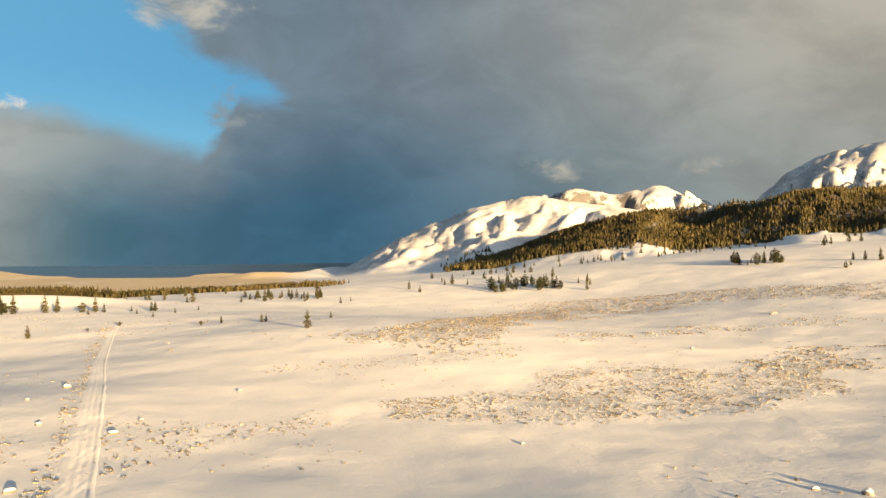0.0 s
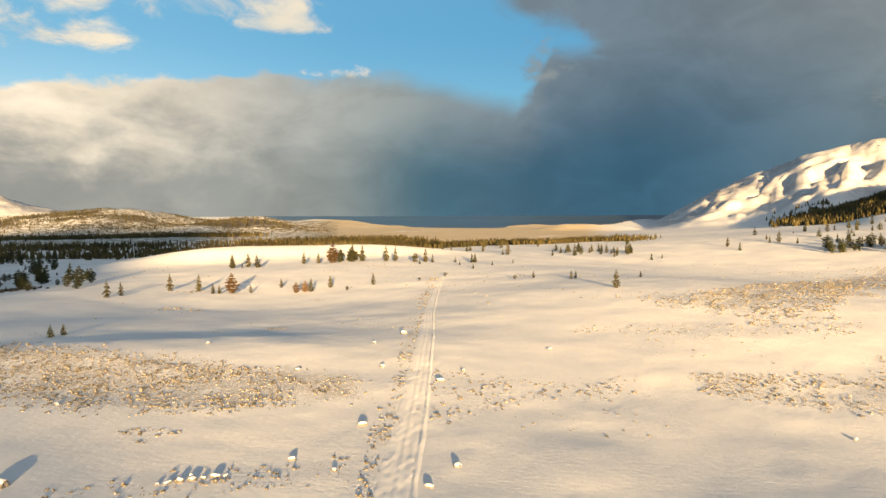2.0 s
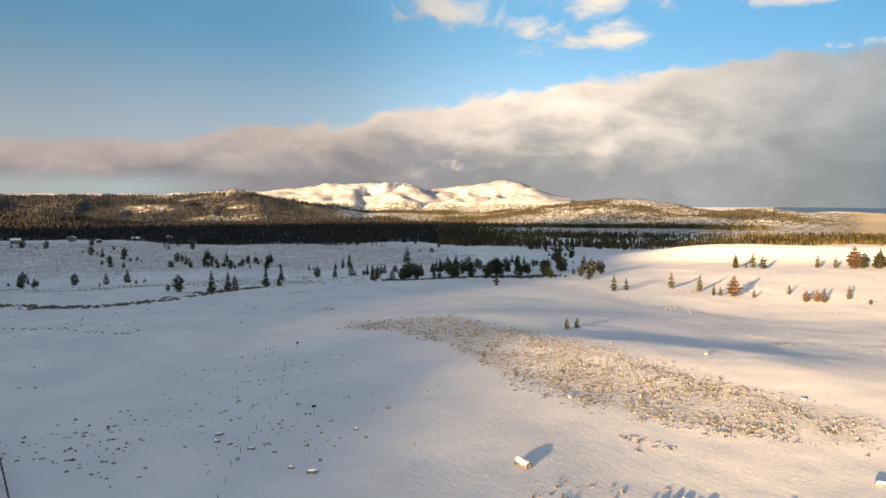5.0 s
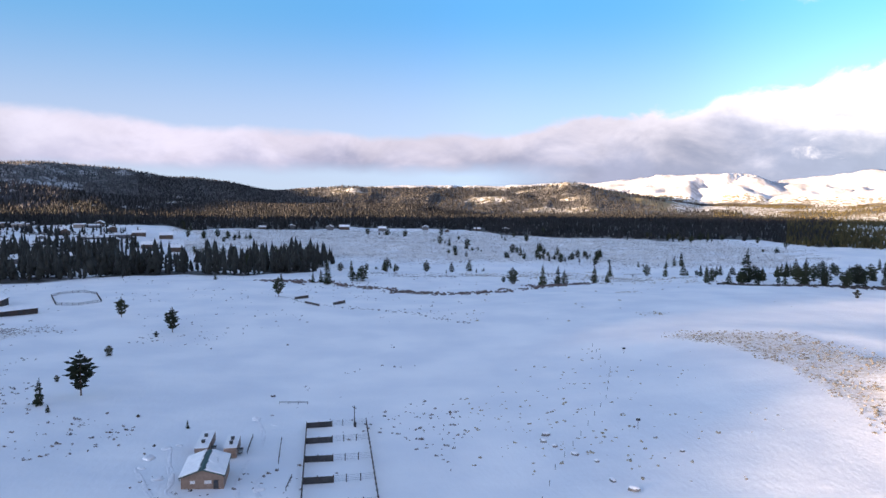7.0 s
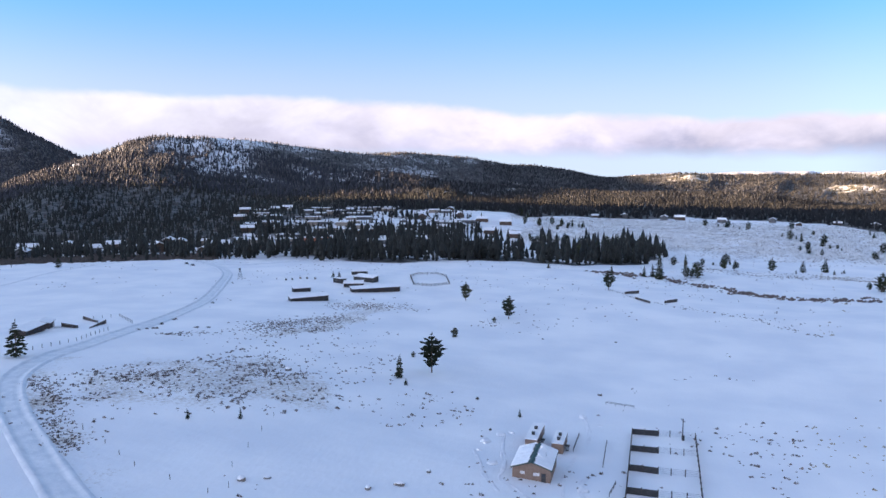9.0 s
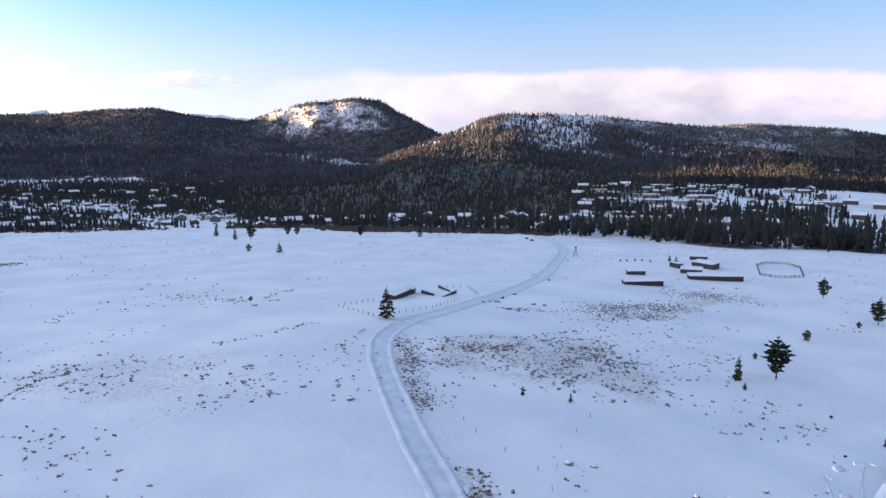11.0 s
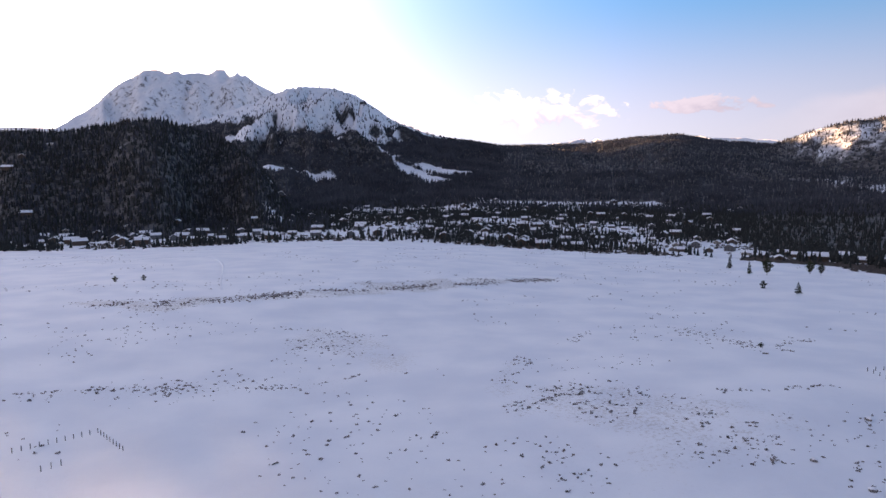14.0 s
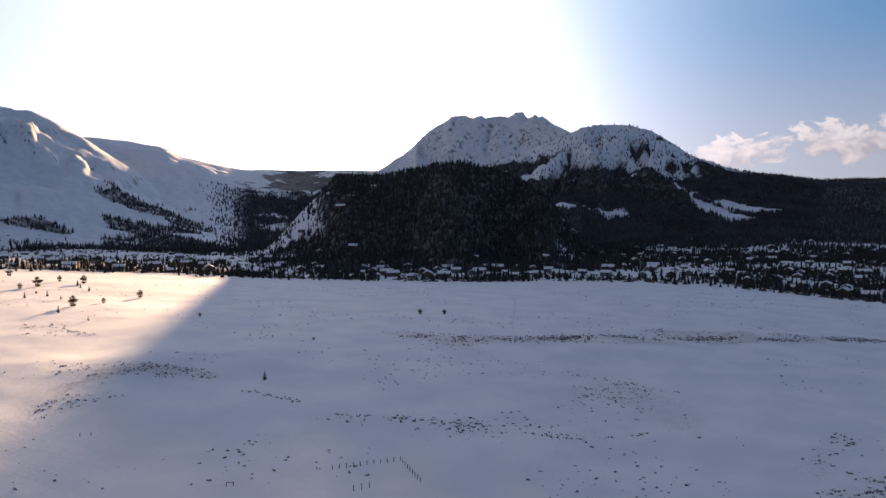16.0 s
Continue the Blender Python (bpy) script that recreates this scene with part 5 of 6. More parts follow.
def boulder(seed):
    g = random.Random(seed)
    rock = thing("boulder", "grey granite boulder capped with snow", "rock", "boulders on the meadow")
    off = Vector((g.uniform(0, 50), g.uniform(0, 50), 0))
    sx, sy, sz = g.uniform(0.8, 1.2), g.uniform(0.6, 0.95), g.uniform(0.45, 0.7)
    for name, mat, lift, grow in (("stone", STONE, 0.0, 1.0), ("snow_cap", CLEAN_SNOW, 0.10, 0.98)):
        bm = bmesh.new()
        bmesh.ops.create_icosphere(bm, subdivisions=3, radius=1.0)
        for v in bm.verts:
            k = 1 + 0.28 * noise.noise(v.co * 1.1 + off) + 0.10 * noise.noise(v.co * 3.2 + off)
            v.co = Vector((v.co.x * sx, v.co.y * sy, v.co.z * sz)) * k * grow
            if name == "snow_cap":
                v.co.z = v.co.z * 0.96 + lift + 0.05 * noise.noise(v.co * 2 + off)
        if name == "snow_cap":
            bmesh.ops.delete(bm, geom=[v for v in bm.verts if v.co.z < sz * 0.42], context="VERTS")
        for f in bm.faces:
            f.smooth = name == "snow_cap"
        part(name, bm, mat, rock, "rounded cap of snow" if name == "snow_cap" else "")
    return rock


ROCKS = [boulder(i) for i in range(5)]
WEST = (
    (-101, 104.5, 2.3), (-73.8, 113.4, 0.8), (-72.2, 114.6, 1.0), (-70.6, 116, 0.9), (-69.2, 117.4, 0.75), (-67.4, 118.5, 1.0), (-66.0, 119.6, 0.65), (-71.5, 117.4, 0.7), (-75.2, 112.4, 0.55), (-43.6, 204.9, 1.5), (-52, 157.2, 1.3), (-65, 217.2, 1.2),
    (-75, 281.6, 1.7), (-130, 224.7, 0.9), (-87.2, 202.1, 1.0), (-126.3, 69.5, 1.3), (-125.6, 147.9, 0.8), (-156.5, 61.6, 1.0), (-152.9, 63.1, 0.8), (-146.8, 65.5, 1.1),
    (-161, 64, 1.2), (-131.6, 67.4, 0.9), (-142, 90, 0.8), (-141.8, 68.6, 0.7), (201, 325.4, 1.6), (366.7, 479.9, 2.0), (372, 482, 1.6),
)
EAST = (
    (110.6, 121.7, 1.5), (104, 128, 0.9), (-39.3, 219.7, 1.0), (-79, 253.7, 0.9), (-14.6, 261.7, 0.9), (-102.3, -133, 1.0), (-104.7, -119, 1.0), (-59.3, -202.5, 1.1),
    (-153.5, -224, 1.1), (-132.7, -152.5, 1.1), (-192.6, -94.5, 1.3), (-115.7, -67.7, 1.0), (-118.6, -63.7, 0.8), (-122.8, -44.8, 0.9), (-127, -39.7, 1.0), (-135.8, -36, 0.8),
    (-26, 138, 1.0), (-29, 126, 1.1), (-58, 131, 0.9), (-48, 128, 0.8), (60, 180, 0.7), (150, 250, 0.8),
)
for k, (x, y, s) in enumerate(WEST + EAST):
    copy_thing(ROCKS[k % 5], stand(x, y, (k * 77) % 360, s, -0.12 * s))
for src in ROCKS:
    for ob in (*src.children, src):
        bpy.data.objects.remove(ob)


# ---- road and trail ----
def smooth_line(points, gap):
    p = [Vector((*q, 0)) for q in points]
    p = [p[0] * 2 - p[1]] + p + [p[-1] * 2 - p[-2]]
    out = []
    for a, b, c, d in zip(p, p[1:], p[2:], p[3:]):
        n = max(2, int((c - b).length / gap))
        for i in range(n):
            t = i / n
            out.append(0.5 * (2 * b + (c - a) * t + (2 * a - 5 * b + 4 * c - d) * t * t + (3 * b - a - 3 * c + d) * t ** 3))
    out.append(p[-2])
    return out


def ribbon(name, points, widths, profile, mat, label, category, gap=1.5, wave=0.05):
    line = smooth_line(points, gap)
    n = len(line)
    px = np.array([q.x for q in line])
    py = np.array([q.y for q in line])
    tx, ty = np.gradient(px), np.gradient(py)
    ln = np.hypot(tx, ty)
    nx, ny = -ty / ln, tx / ln
    s = np.concatenate([[0], np.cumsum(np.hypot(np.diff(px), np.diff(py)))])
    w = np.interp(np.linspace(0, 1, n), np.linspace(0, 1, len(widths)), widths)
    rows = []
    for k, (u, h) in enumerate(profile):
        off = u * w * (1 + 0.06 * vnoise(s / 9, s * 0 + k * 3.1, 13))
        x, y = px + nx * off, py + ny * off
        rows.append(np.stack([x, y, grounds(x, y) + h + wave * vnoise(s / 2.2, s * 0 + k * 1.7, 17) * (1 if 0 < k < len(profile) - 1 else 0)], -1))
    v = np.stack(rows, 1).reshape(-1, 3)
    m = len(profile)
    f = [(i * m + j, i * m + j + 1, (i + 1) * m + j + 1, (i + 1) * m + j) for i in range(n - 1) for j in range(m - 1)]
    f = [q[::-1] for q in f]
    return tagged(lay(name, v.tolist(), f, [mat]), label, category, kind="structure")


def packed(n, s):
    at = n.node("ShaderNodeNewGeometry").outputs["Position"]
    f = n.noise(at, 0.35, 5.0, 0.6)
    g2 = n.noise(at, 4.0, 4.0, 0.6)
    col = n.mix(n.ramp(f, 0.3, 0.7), (0.60, 0.63, 0.67), (0.76, 0.77, 0.79))
    n.put(s.inputs["Base Color"], n.mix(n.mul(n.ramp(g2, 0.5, 0.8), 0.3), col, (0.48, 0.47, 0.47)))
    s.inputs["Roughness"].default_value = 0.55
    relief(n, s, n.add(f, n.mul(g2, 0.3)), 0.5, 0.3)


PACKED = material("packed_snow", packed)
CHURNED = plain("churned_snow", (0.68, 0.69, 0.72), (0.82, 0.82, 0.83), 0.7, 0.75, 0.0, 0.5)
TRACKED = plain("tracked_snow", (0.86, 0.86, 0.85), (0.94, 0.93, 0.92), 0.7, 0.7, 0.0, 0.4)
ribbon("trail", TRAIL, (6.4, 6.4, 5.8, 5.2, 4.4, 3.4, 2.6),
       [(-0.66, -0.1), (-0.56, 0.26), (-0.48, 0.30)] + [(-0.44 + 0.0733 * k, (0.10, 0.15, 0.21, 0.16)[k % 4] + 0.03 * math.sin(k * 2.3)) for k in range(13)] + [(0.54, 0.12), (0.66, -0.1)],
       TRACKED, "straight snow-packed trail with parallel vehicle ruts", "trail", 0.8, 0.10)
ribbon("road", ROAD, (4.6, 4.6, 4.8, 5.0, 5.0, 4.8, 4.8, 5.2, 5.6),
       [(-0.85, -0.15), (-0.66, 0.42), (-0.54, 0.34), (-0.46, 0.14), (-0.30, 0.10), (-0.24, 0.15), (-0.08, 0.16), (0.08, 0.15), (0.24, 0.15), (0.30, 0.10), (0.42, 0.14), (0.52, 0.40), (0.64, 0.55), (0.86, -0.15)],
       PACKED, "winding ploughed road of packed snow with low banks", "road", 1.2, 0.04)
DIRT = plain("wet_dirt", (0.05, 0.045, 0.04), (0.14, 0.12, 0.11), 1.5, 0.6)
ribbon("road_rut", [(-90.4, -73.5), (-94.2, -80.5), (-99.7, -89.5), (-106, -98)], (0.2, 0.45, 0.5, 0.2), [(-0.5, 0.12), (-0.3, 0.2), (0.3, 0.2), (0.5, 0.12)], DIRT, "dark wet rut along the ploughed road", "road", 0.8, 0.02)
ribbon("road", [(-487, -297), (-500, -270), (-545, -250), (-600, -240)], (4, 4, 4), [(-0.7, -0.1), (-0.5, 0.3), (0, 0.2), (0.5, 0.3), (0.7, -0.1)], PACKED, "narrow snowy lane branching towards the town", "road", 2.0)
for k, pts_ in enumerate(([(-300, -330), (-420, -370), (-520, -372), (-600, -360)], [(200, -640), (95, -650), (56, -416)])):
    ribbon("track", pts_, (1.6, 1.4, 1.2), [(-0.6, -0.05), (-0.4, 0.2), (0.0, 0.08), (0.4, 0.2), (0.6, -0.05)], PACKED, "faint single track pressed into the snow", "track", 1.5)

for pts_ in ([(-169, -24.8), (-160.5, -24.2), (-146.8, -21.8), (-139.5, -21.5), (-136, -18.1), (-132, -14.9)], [(-154.4, -29.9), (-147.3, -27.6), (-139.9, -25), (-133, -21)],
             [(-195.2, -7.3), (-181.5, -4.6), (-167.4, -4.5)], [(-160.6, -6.6), (-147, -8.8), (-134, -8.4)], [(-151.4, -3.1), (-142.4, -5.2), (-132, -3.5)]):
    ribbon("track", pts_, (0.7, 1.0, 0.7), [(-0.8, -0.06), (-0.45, 0.11), (-0.15, 0.04), (0.2, 0.09), (0.5, 0.07), (0.8, -0.06)], CHURNED, "churned vehicle track in the snow by the hut", "track", 0.5, 0.16)

# ---- timber, metal ----
TIMBER = plain("weathered_timber", (0.028, 0.022, 0.02), (0.08, 0.062, 0.054), 3.0, 0.85, 0.0, 0.3)
TAN = plain("tan_siding", (0.17, 0.115, 0.085), (0.26, 0.18, 0.135), 1.2, 0.75)
DARK_PANEL = plain("dark_panel", (0.02, 0.02, 0.022), (0.05, 0.05, 0.052), 1.5, 0.7)
GALV = plain("galvanised_steel", (0.28, 0.29, 0.31), (0.45, 0.46, 0.48), 3.0, 0.45, 0.6)
GREEN_TIN = plain("green_roof_metal", (0.02, 0.05, 0.045), (0.05, 0.10, 0.085), 1.0, 0.5, 0.3)
GLASS = plain("window_glass", (0.03, 0.035, 0.045), (0.07, 0.08, 0.10), 0.5, 0.12)
WHITE = plain("white_paint", (0.66, 0.66, 0.66), (0.80, 0.80, 0.80), 1.5, 0.6)


def oriented(a, b):
    """A frame at a whose x runs to b, y to the left of it, on the ground."""
    ang = math.atan2(b[1] - a[1], b[0] - a[0])
    z = min(ground(*a), ground(*b))
    return Matrix.Translation((a[0], a[1], z)) @ Matrix.Rotation(ang, 4, "Z"), math.hypot(b[0] - a[0], b[1] - a[1])


def gable(bm, w, d, h, rise, over=0.35, thick=0.18):
    """A gable roof slab over a w x d plan, ridge along y."""
    for s in (-1, 1):
        run = math.hypot(w / 2 + over, rise)
        m = Matrix.Translation((w / 2 + s * (w / 4 + over / 2), d / 2, h + rise / 2 + thick / 2)) @ Matrix.Rotation(s * math.atan2(rise, w / 2 + over), 4, "Y")
        bmesh.ops.create_cube(bm, size=1, matrix=m @ Matrix.Diagonal((run, d + 2 * over, thick, 1)))


def walls(bm, w, d, h, rise):
    """A closed body with gable ends."""
    v = [bm.verts.new(p) for p in ((0, 0, -0.4), (w, 0, -0.4), (w, 0, h), (w / 2, 0, h + rise), (0, 0, h), (0, d, -0.4), (w, d, -0.4), (w, d, h), (w / 2, d, h + rise), (0, d, h))]
    for f in ((0, 1, 2, 3, 4), (9, 8, 7, 6, 5), (0, 4, 9, 5), (1, 6, 7, 2), (4, 3, 8, 9), (3, 2, 7, 8), (0, 5, 6, 1)):
        bm.faces.new([v[i] for i in f])


# the tan hut with a dark strip of bare roof
m, w = oriented((-140.7, -19.3), (-142.3, -11.4))
m = m @ Matrix.Translation((w / 2, 0, 0)) @ Matrix.Rotation(radians(-14), 4, "Z") @ Matrix.Translation((-w / 2, 0, 0))
hut = thing("utility_building", "tan utility building with a snowy gable roof", "building")
hut.matrix_world = m
D, H, RISE = 10.6, 2.7, 1.5
bm = bmesh.new()
walls(bm, w, D, H, RISE)
part("wall", bm, TAN, hut, "tan siding walls")
bm = bmesh.new()
gable(bm, w, D, H, RISE, 0.4, 0.14)
roof = part("roof", bm, GREEN_TIN, hut, "green metal gable roof")
for s in (-1, 1):
    bm = bmesh.new()
    mm = Matrix.Translation((w / 2 + s * (w / 4 + 0.5), D / 2, H + RISE / 2 + 0.12)) @ Matrix.Rotation(s * math.atan2(RISE, w / 2 + 0.4), 4, "Y")
    bmesh.ops.create_grid(bm, x_segments=14, y_segments=26, size=0.5, matrix=mm @ Matrix.Diagonal((w / 2 - 0.2, D + 0.6, 1, 1)))
    ret = bmesh.ops.extrude_face_region(bm, geom=bm.faces[:])
    for e in ret["geom"]:
        if isinstance(e, bmesh.types.BMVert):
            e.co.z += 0.2 + 0.06 * noise.noise(e.co * 0.9)
            e.co.x += 1.5 * noise.noise(Vector((e.co.y * 1.1, s * 5.0, 0))) * max(0, 1 - abs(e.co.x - w / 2) / 2.2)
    part("roof_snow", bm, CLEAN_SNOW, roof, "snow lying on the roof slope")
for cx, wd, top, bot, mat, nm in ((2.2, 0.9, 2.1, 1.5, WHITE, "window"), (5.1, 1.3, 2.0, 1.35, WHITE, "window"), (6.6, 0.95, 2.0, -0.05, DARK_PANEL, "door")):
    bm = bmesh.new()
    box(bm, cx, -0.06, (top + bot) / 2, wd, 0.14, top - bot, 0.02)
    p = part(nm, bm, mat, hut, "dark entrance door" if nm == "door" else "pale louvred window")
    if nm == "window":
        for i in range(3):
            bm = bmesh.new()
            box(bm, cx, -0.15, bot + (i + 0.5) * (top - bot) / 3, wd * 0.9, 0.05, 0.05)
            part("louvre", bm, GALV, p)
    else:
        bm = bmesh.new()
        box(bm, cx, -0.15, 1.65, 0.4, 0.04, 0.4)
        part("door_window", bm, GLASS, p, "small glazed light")
bm = bmesh.new()
box(bm, w + 0.02, D / 2, H - 0.1, 0.16, D + 0.6, 0.14)
part("gutter", bm, DARK_PANEL, hut)
bm = bmesh.new()
beam(bm, (w * 0.8, D * 0.45, H), (w * 0.8, D * 0.45, H + 2.0), 0.06, 8)
part("vent_pipe", bm, GALV, hut)


def trailer(a, b, length, label, seed):
    m, w = oriented(a, b)
    t = thing("site_trailer", label, "trailer", "trailers behind the hut")
    t.matrix_world = m @ Matrix.Rotation(radians(-12), 4, "Z")
    bm = bmesh.new()
    box(bm, w / 2, length / 2, 1.35, w, length, 2.3, 0.05)
    body = part("body", bm, TAN, t, "tan metal siding")
    bm = bmesh.new()
    bmesh.ops.create_grid(bm, x_segments=6, y_segments=20, size=0.5, matrix=Matrix.Translation((w / 2, length / 2, 2.52)) @ Matrix.Diagonal((w + 0.1, length + 0.1, 1, 1)))
    ret = bmesh.ops.extrude_face_region(bm, geom=bm.faces[:])
    for e in ret["geom"]:
        if isinstance(e, bmesh.types.BMVert):
            e.co.z += 0.16 + 0.05 * noise.noise(e.co * 0.8 + Vector((seed, 0, 0)))
    part("roof_snow", bm, CLEAN_SNOW, t, "flat snow-covered roof")
    for f in (0.28, 0.62):
        bm = bmesh.new()
        box(bm, w / 2, length * f, 2.95, 0.7, 0.9, 0.5, 0.05)
        v = part("roof_vent", bm, DARK_PANEL, t, "dark roof vent hood")
        bm = bmesh.new()
        box(bm, w / 2, length * f, 3.23, 0.8, 1.0, 0.06)
        part("hood", bm, DARK_PANEL, v)
    bm = bmesh.new()
    box(bm, w + 0.55, length * 0.45, 0.9, 1.0, 1.2, 0.12)
    steps = part("landing", bm, DARK_PANEL, t, "dark landing with steps")
    for i in range(3):
        bm = bmesh.new()
        box(bm, w + 0.55, length * 0.45 - 0.75 - 0.28 * i, 0.7 - 0.22 * i, 1.0, 0.28, 0.06)
        part("tread", bm, DARK_PANEL, steps)
    bm = bmesh.new()
    box(bm, w + 0.03, length * 0.45, 1.75, 0.08, 0.9, 1.7)
    part("door", bm, DARK_PANEL, t)
    for f in (0.18, 0.75):
        bm = bmesh.new()
        box(bm, w + 0.02, length * f, 1.75, 0.08, 1.1, 0.7)
        part("window", bm, GLASS, body)


trailer((-159.9, -18.8), (-160.3, -16.0), 11.5, "long tan site trailer with a snowy roof", 1)
trailer((-159.6, -12.6), (-160.0, -9.9), 8.5, "short tan site trailer with a snowy roof", 2)


# heaps of ploughed snow and dark bushes about the hut
def snow_mound(x, y, size, seed):
    bm = bmesh.new()
    bmesh.ops.create_icosphere(bm, subdivisions=3, radius=1.0)
    off = Vector((seed * 3.7, seed * 1.3, 0))
    for v in bm.verts:
        k = 1 + 0.35 * noise.noise(v.co * 1.3 + off) + 0.15 * noise.noise(v.co * 3.5 + off)
        v.co = Vector((v.co.x * 1.5 * k, v.co.y * k, v.co.z * 0.42 * k))
    for f in bm.faces:
        f.smooth = True
    me = bpy.data.meshes.new("snow_mound")
    bm.to_mesh(me)
    bm.free()
    me.materials.append(CHURNED)
    mound = tagged(new("snow_mound", me), "rough mound of ploughed snow near the hut", "snow mound", "snow mounds by the hut")
    mound.matrix_world = stand(x, y, seed * 61, size)


for k_, (hx_, hy_) in enumerate(((-169.7, -23.3), (-167, -25.6), (-160.6, -28.4), (-154.1, -28.8), (-147.3, -24.6), (-192.5, -6.5), (-186.3, -2.0), (-140.1, -4.6))):
    snow_mound(hx_, hy_, 0.6 + 0.3 * (k_ % 3), k_ + 1)
tufts("dark_bushes", "small dark bushes poking through the snow by the hut", SAGE_DARK, np.array([-195.0, -182.4, -180.2, -169.1, -217.3, -189.2, -295.2, -299.2]), np.array([-36.8, -37.0, -38.6, -28.6, -2.2, 27.9, -26.8, 3.1]), np.array([1.1, 0.9, 0.7, 0.9, 1.0, 0.8, 1.0, 0.9]), 88, 7)


# ---- fences ----
def post_fence(points, gap, height, label, rails=0, r=0.06, group="", name="fence", mat=None):
    mat = mat or TIMBER
    p = [Vector((*q, 0)) for q in points]
    f = thing(name, label, "fence", group)
    f.matrix_world = Matrix.Translation((*points[0], ground(*points[0])))
    inv = f.matrix_world.inverted()
    bm = bmesh.new()
    beam(bm, (0, 0, -0.5), (0, 0, height), r, 6)
    post = part("post", bm, mat, f)
    spots = []
    for a, b in zip(p, p[1:]):
        n = max(1, round((b - a).length / gap))
        spots += [a.lerp(b, i / n) for i in range(n)]
    spots.append(p[-1])
    spots = [Vector((q.x, q.y, ground(q.x, q.y))) for q in spots]
    for i, q in enumerate(spots):
        o = post if i == 0 else new("post", post.data)
        o.parent = f
        lean = ((i * 53) % 7 - 3) * 1.2
        o.matrix_basis = inv @ Matrix.Translation(q) @ Matrix.Rotation(radians(lean), 4, "X")
    for k in range(rails):
        bm = bmesh.new()
        z = height * (0.92 - 0.36 * k)
        for a, b in zip(spots, spots[1:]):
            beam(bm, inv @ (a + Vector((0, 0, z))), inv @ (b + Vector((0, 0, z))), r * 0.75, 5)
        part("rail", bm, mat, f)
    return f


for pts_ in ([(-169.5, -195), (-189.5, -197.3)], [(-169.5, -195), (-166.1, -173.5)], [(-177.9, -172.5), (-194.7, -171), (-216, -176)], [(-240, -206), (-252, -199), (-236, -181)]):
    post_fence(pts_, 3.2, 1.3, "wooden posts of a fence standing in snow", 0, 0.10, "fences by the small corral")
post_fence([(73.2, -174.6), (58.2, -187.2), (49, -174)], 1.9, 1.3, "short wooden posts set in an open corner", 0, 0.09)
post_fence([(63.1, -163.2), (60.1, -166.5)], 2.0, 1.5, "pair of leaning wooden posts in snow", 0, 0.09, "stray posts")
post_fence([(93.2, -155.7), (91.7, -156.3)], 1.6, 1.1, "two short wooden posts in snow", 1, 0.08, "stray posts")
post_fence([(150.6, -174.7), (148.4, -176.5)], 2.6, 1.0, "two low wooden posts in snow", 0, 0.08, "stray posts")
post_fence([(-118, 45), (-140, 58), (-158, 72), (-185, 92), (-215, 108), (-250, 118)], 9, 1.3, "thin wire fence posts crossing the shaded snow", 0, 0.07, "wire fence lines")
post_fence([(-128, -118), (-119, -100), (-112, -88), (-108, -70)], 9.0, 1.0, "roadside wooden posts in the snow", 0, 0.07, "wire fence lines")
post_fence([(-206, -95), (-150, -78), (-120, -72), (-95, -60)], 11, 1.2, "thin wire fence posts crossing the shaded snow", 0, 0.06, "wire fence lines")
for pts_ in ([(-162.9, -7.7), (-175.2, -6.8)], [(-155.1, -0.8), (-172.2, 0.0)], [(-139.2, 0.6), (-146.3, 1.9)], [(-208.5, -0.4), (-207.3, 7.7)]):
    post_fence(pts_, 2.4, 0.9, "low dark hitching rail half sunk in snow", 2, 0.07, "hitching rails")

# the row of pens
pen = thing("stock_pen", "row of open stock pens with dark windbreak panels", "animal pen")
pen.matrix_world = Matrix.Translation((-155, 12, ground(-155, 12)))
pinv = pen.matrix_world.inverted()
left = [(-182.5, 6.4), (-168.8, 5.6), (-155.6, 4.8), (-142.4, 4.0), (-129.4, 3.2)]
right = [(-183.4, 22.0), (-169.6, 20.9), (-156.2, 19.9), (-143.4, 18.9), (-130.4, 17.9)]


def on(q, z):
    return pinv @ Vector((q[0], q[1], ground(*q) + z))


def mid(a, b, f):
    return a[0] + (b[0] - a[0]) * f, a[1] + (b[1] - a[1]) * f


bm = bmesh.new()
beam(bm, (0, 0, -0.5), (0, 0, 1.7), 0.11, 6)
pen_post = part("post", bm, TIMBER, pen)
first = True
for a, b in zip(left, right):
    for f in (0.0, 0.2, 0.42, 0.6, 0.8, 1.0):
        o = pen_post if first else new("post", pen_post.data)
        first = False
        o.parent = pen
        o.location = on(mid(a, b, f), 0)
    for z in (0.35, 0.75, 1.15, 1.5):
        bm = bmesh.new()
        for f0, f1 in ((0.42, 0.6), (0.6, 0.8), (0.8, 1.0)):
            beam(bm, on(mid(a, b, f0), z), on(mid(a, b, f1), z), 0.03, 5)
        part("rail", bm, GALV, pen, "thin galvanised rail")
    bm = bmesh.new()
    lo, hi = [], []
    for f in (0.0, 0.14, 0.28, 0.42):
        q = mid(a, b, f)
        lo.append((on((q[0] - 0.06, q[1]), -0.2), on((q[0] + 0.06, q[1]), -0.2)))
        hi.append((on((q[0] - 0.06, q[1]), 1.45), on((q[0] + 0.06, q[1]), 1.45 - 0.35 * f)))
    vs = [[bm.verts.new(p) for p in (lo[i][0], lo[i][1], hi[i][1], hi[i][0])] for i in range(4)]
    for i in range(3):
        for j in range(4):
            bm.faces.new((vs[i][j], vs[i][(j + 1) % 4], vs[i + 1][(j + 1) % 4], vs[i + 1][j]))
    bm.faces.new(vs[0][::-1])
    bm.faces.new(vs[3])
    part("windbreak", bm, DARK_PANEL, pen, "solid dark windbreak panel")
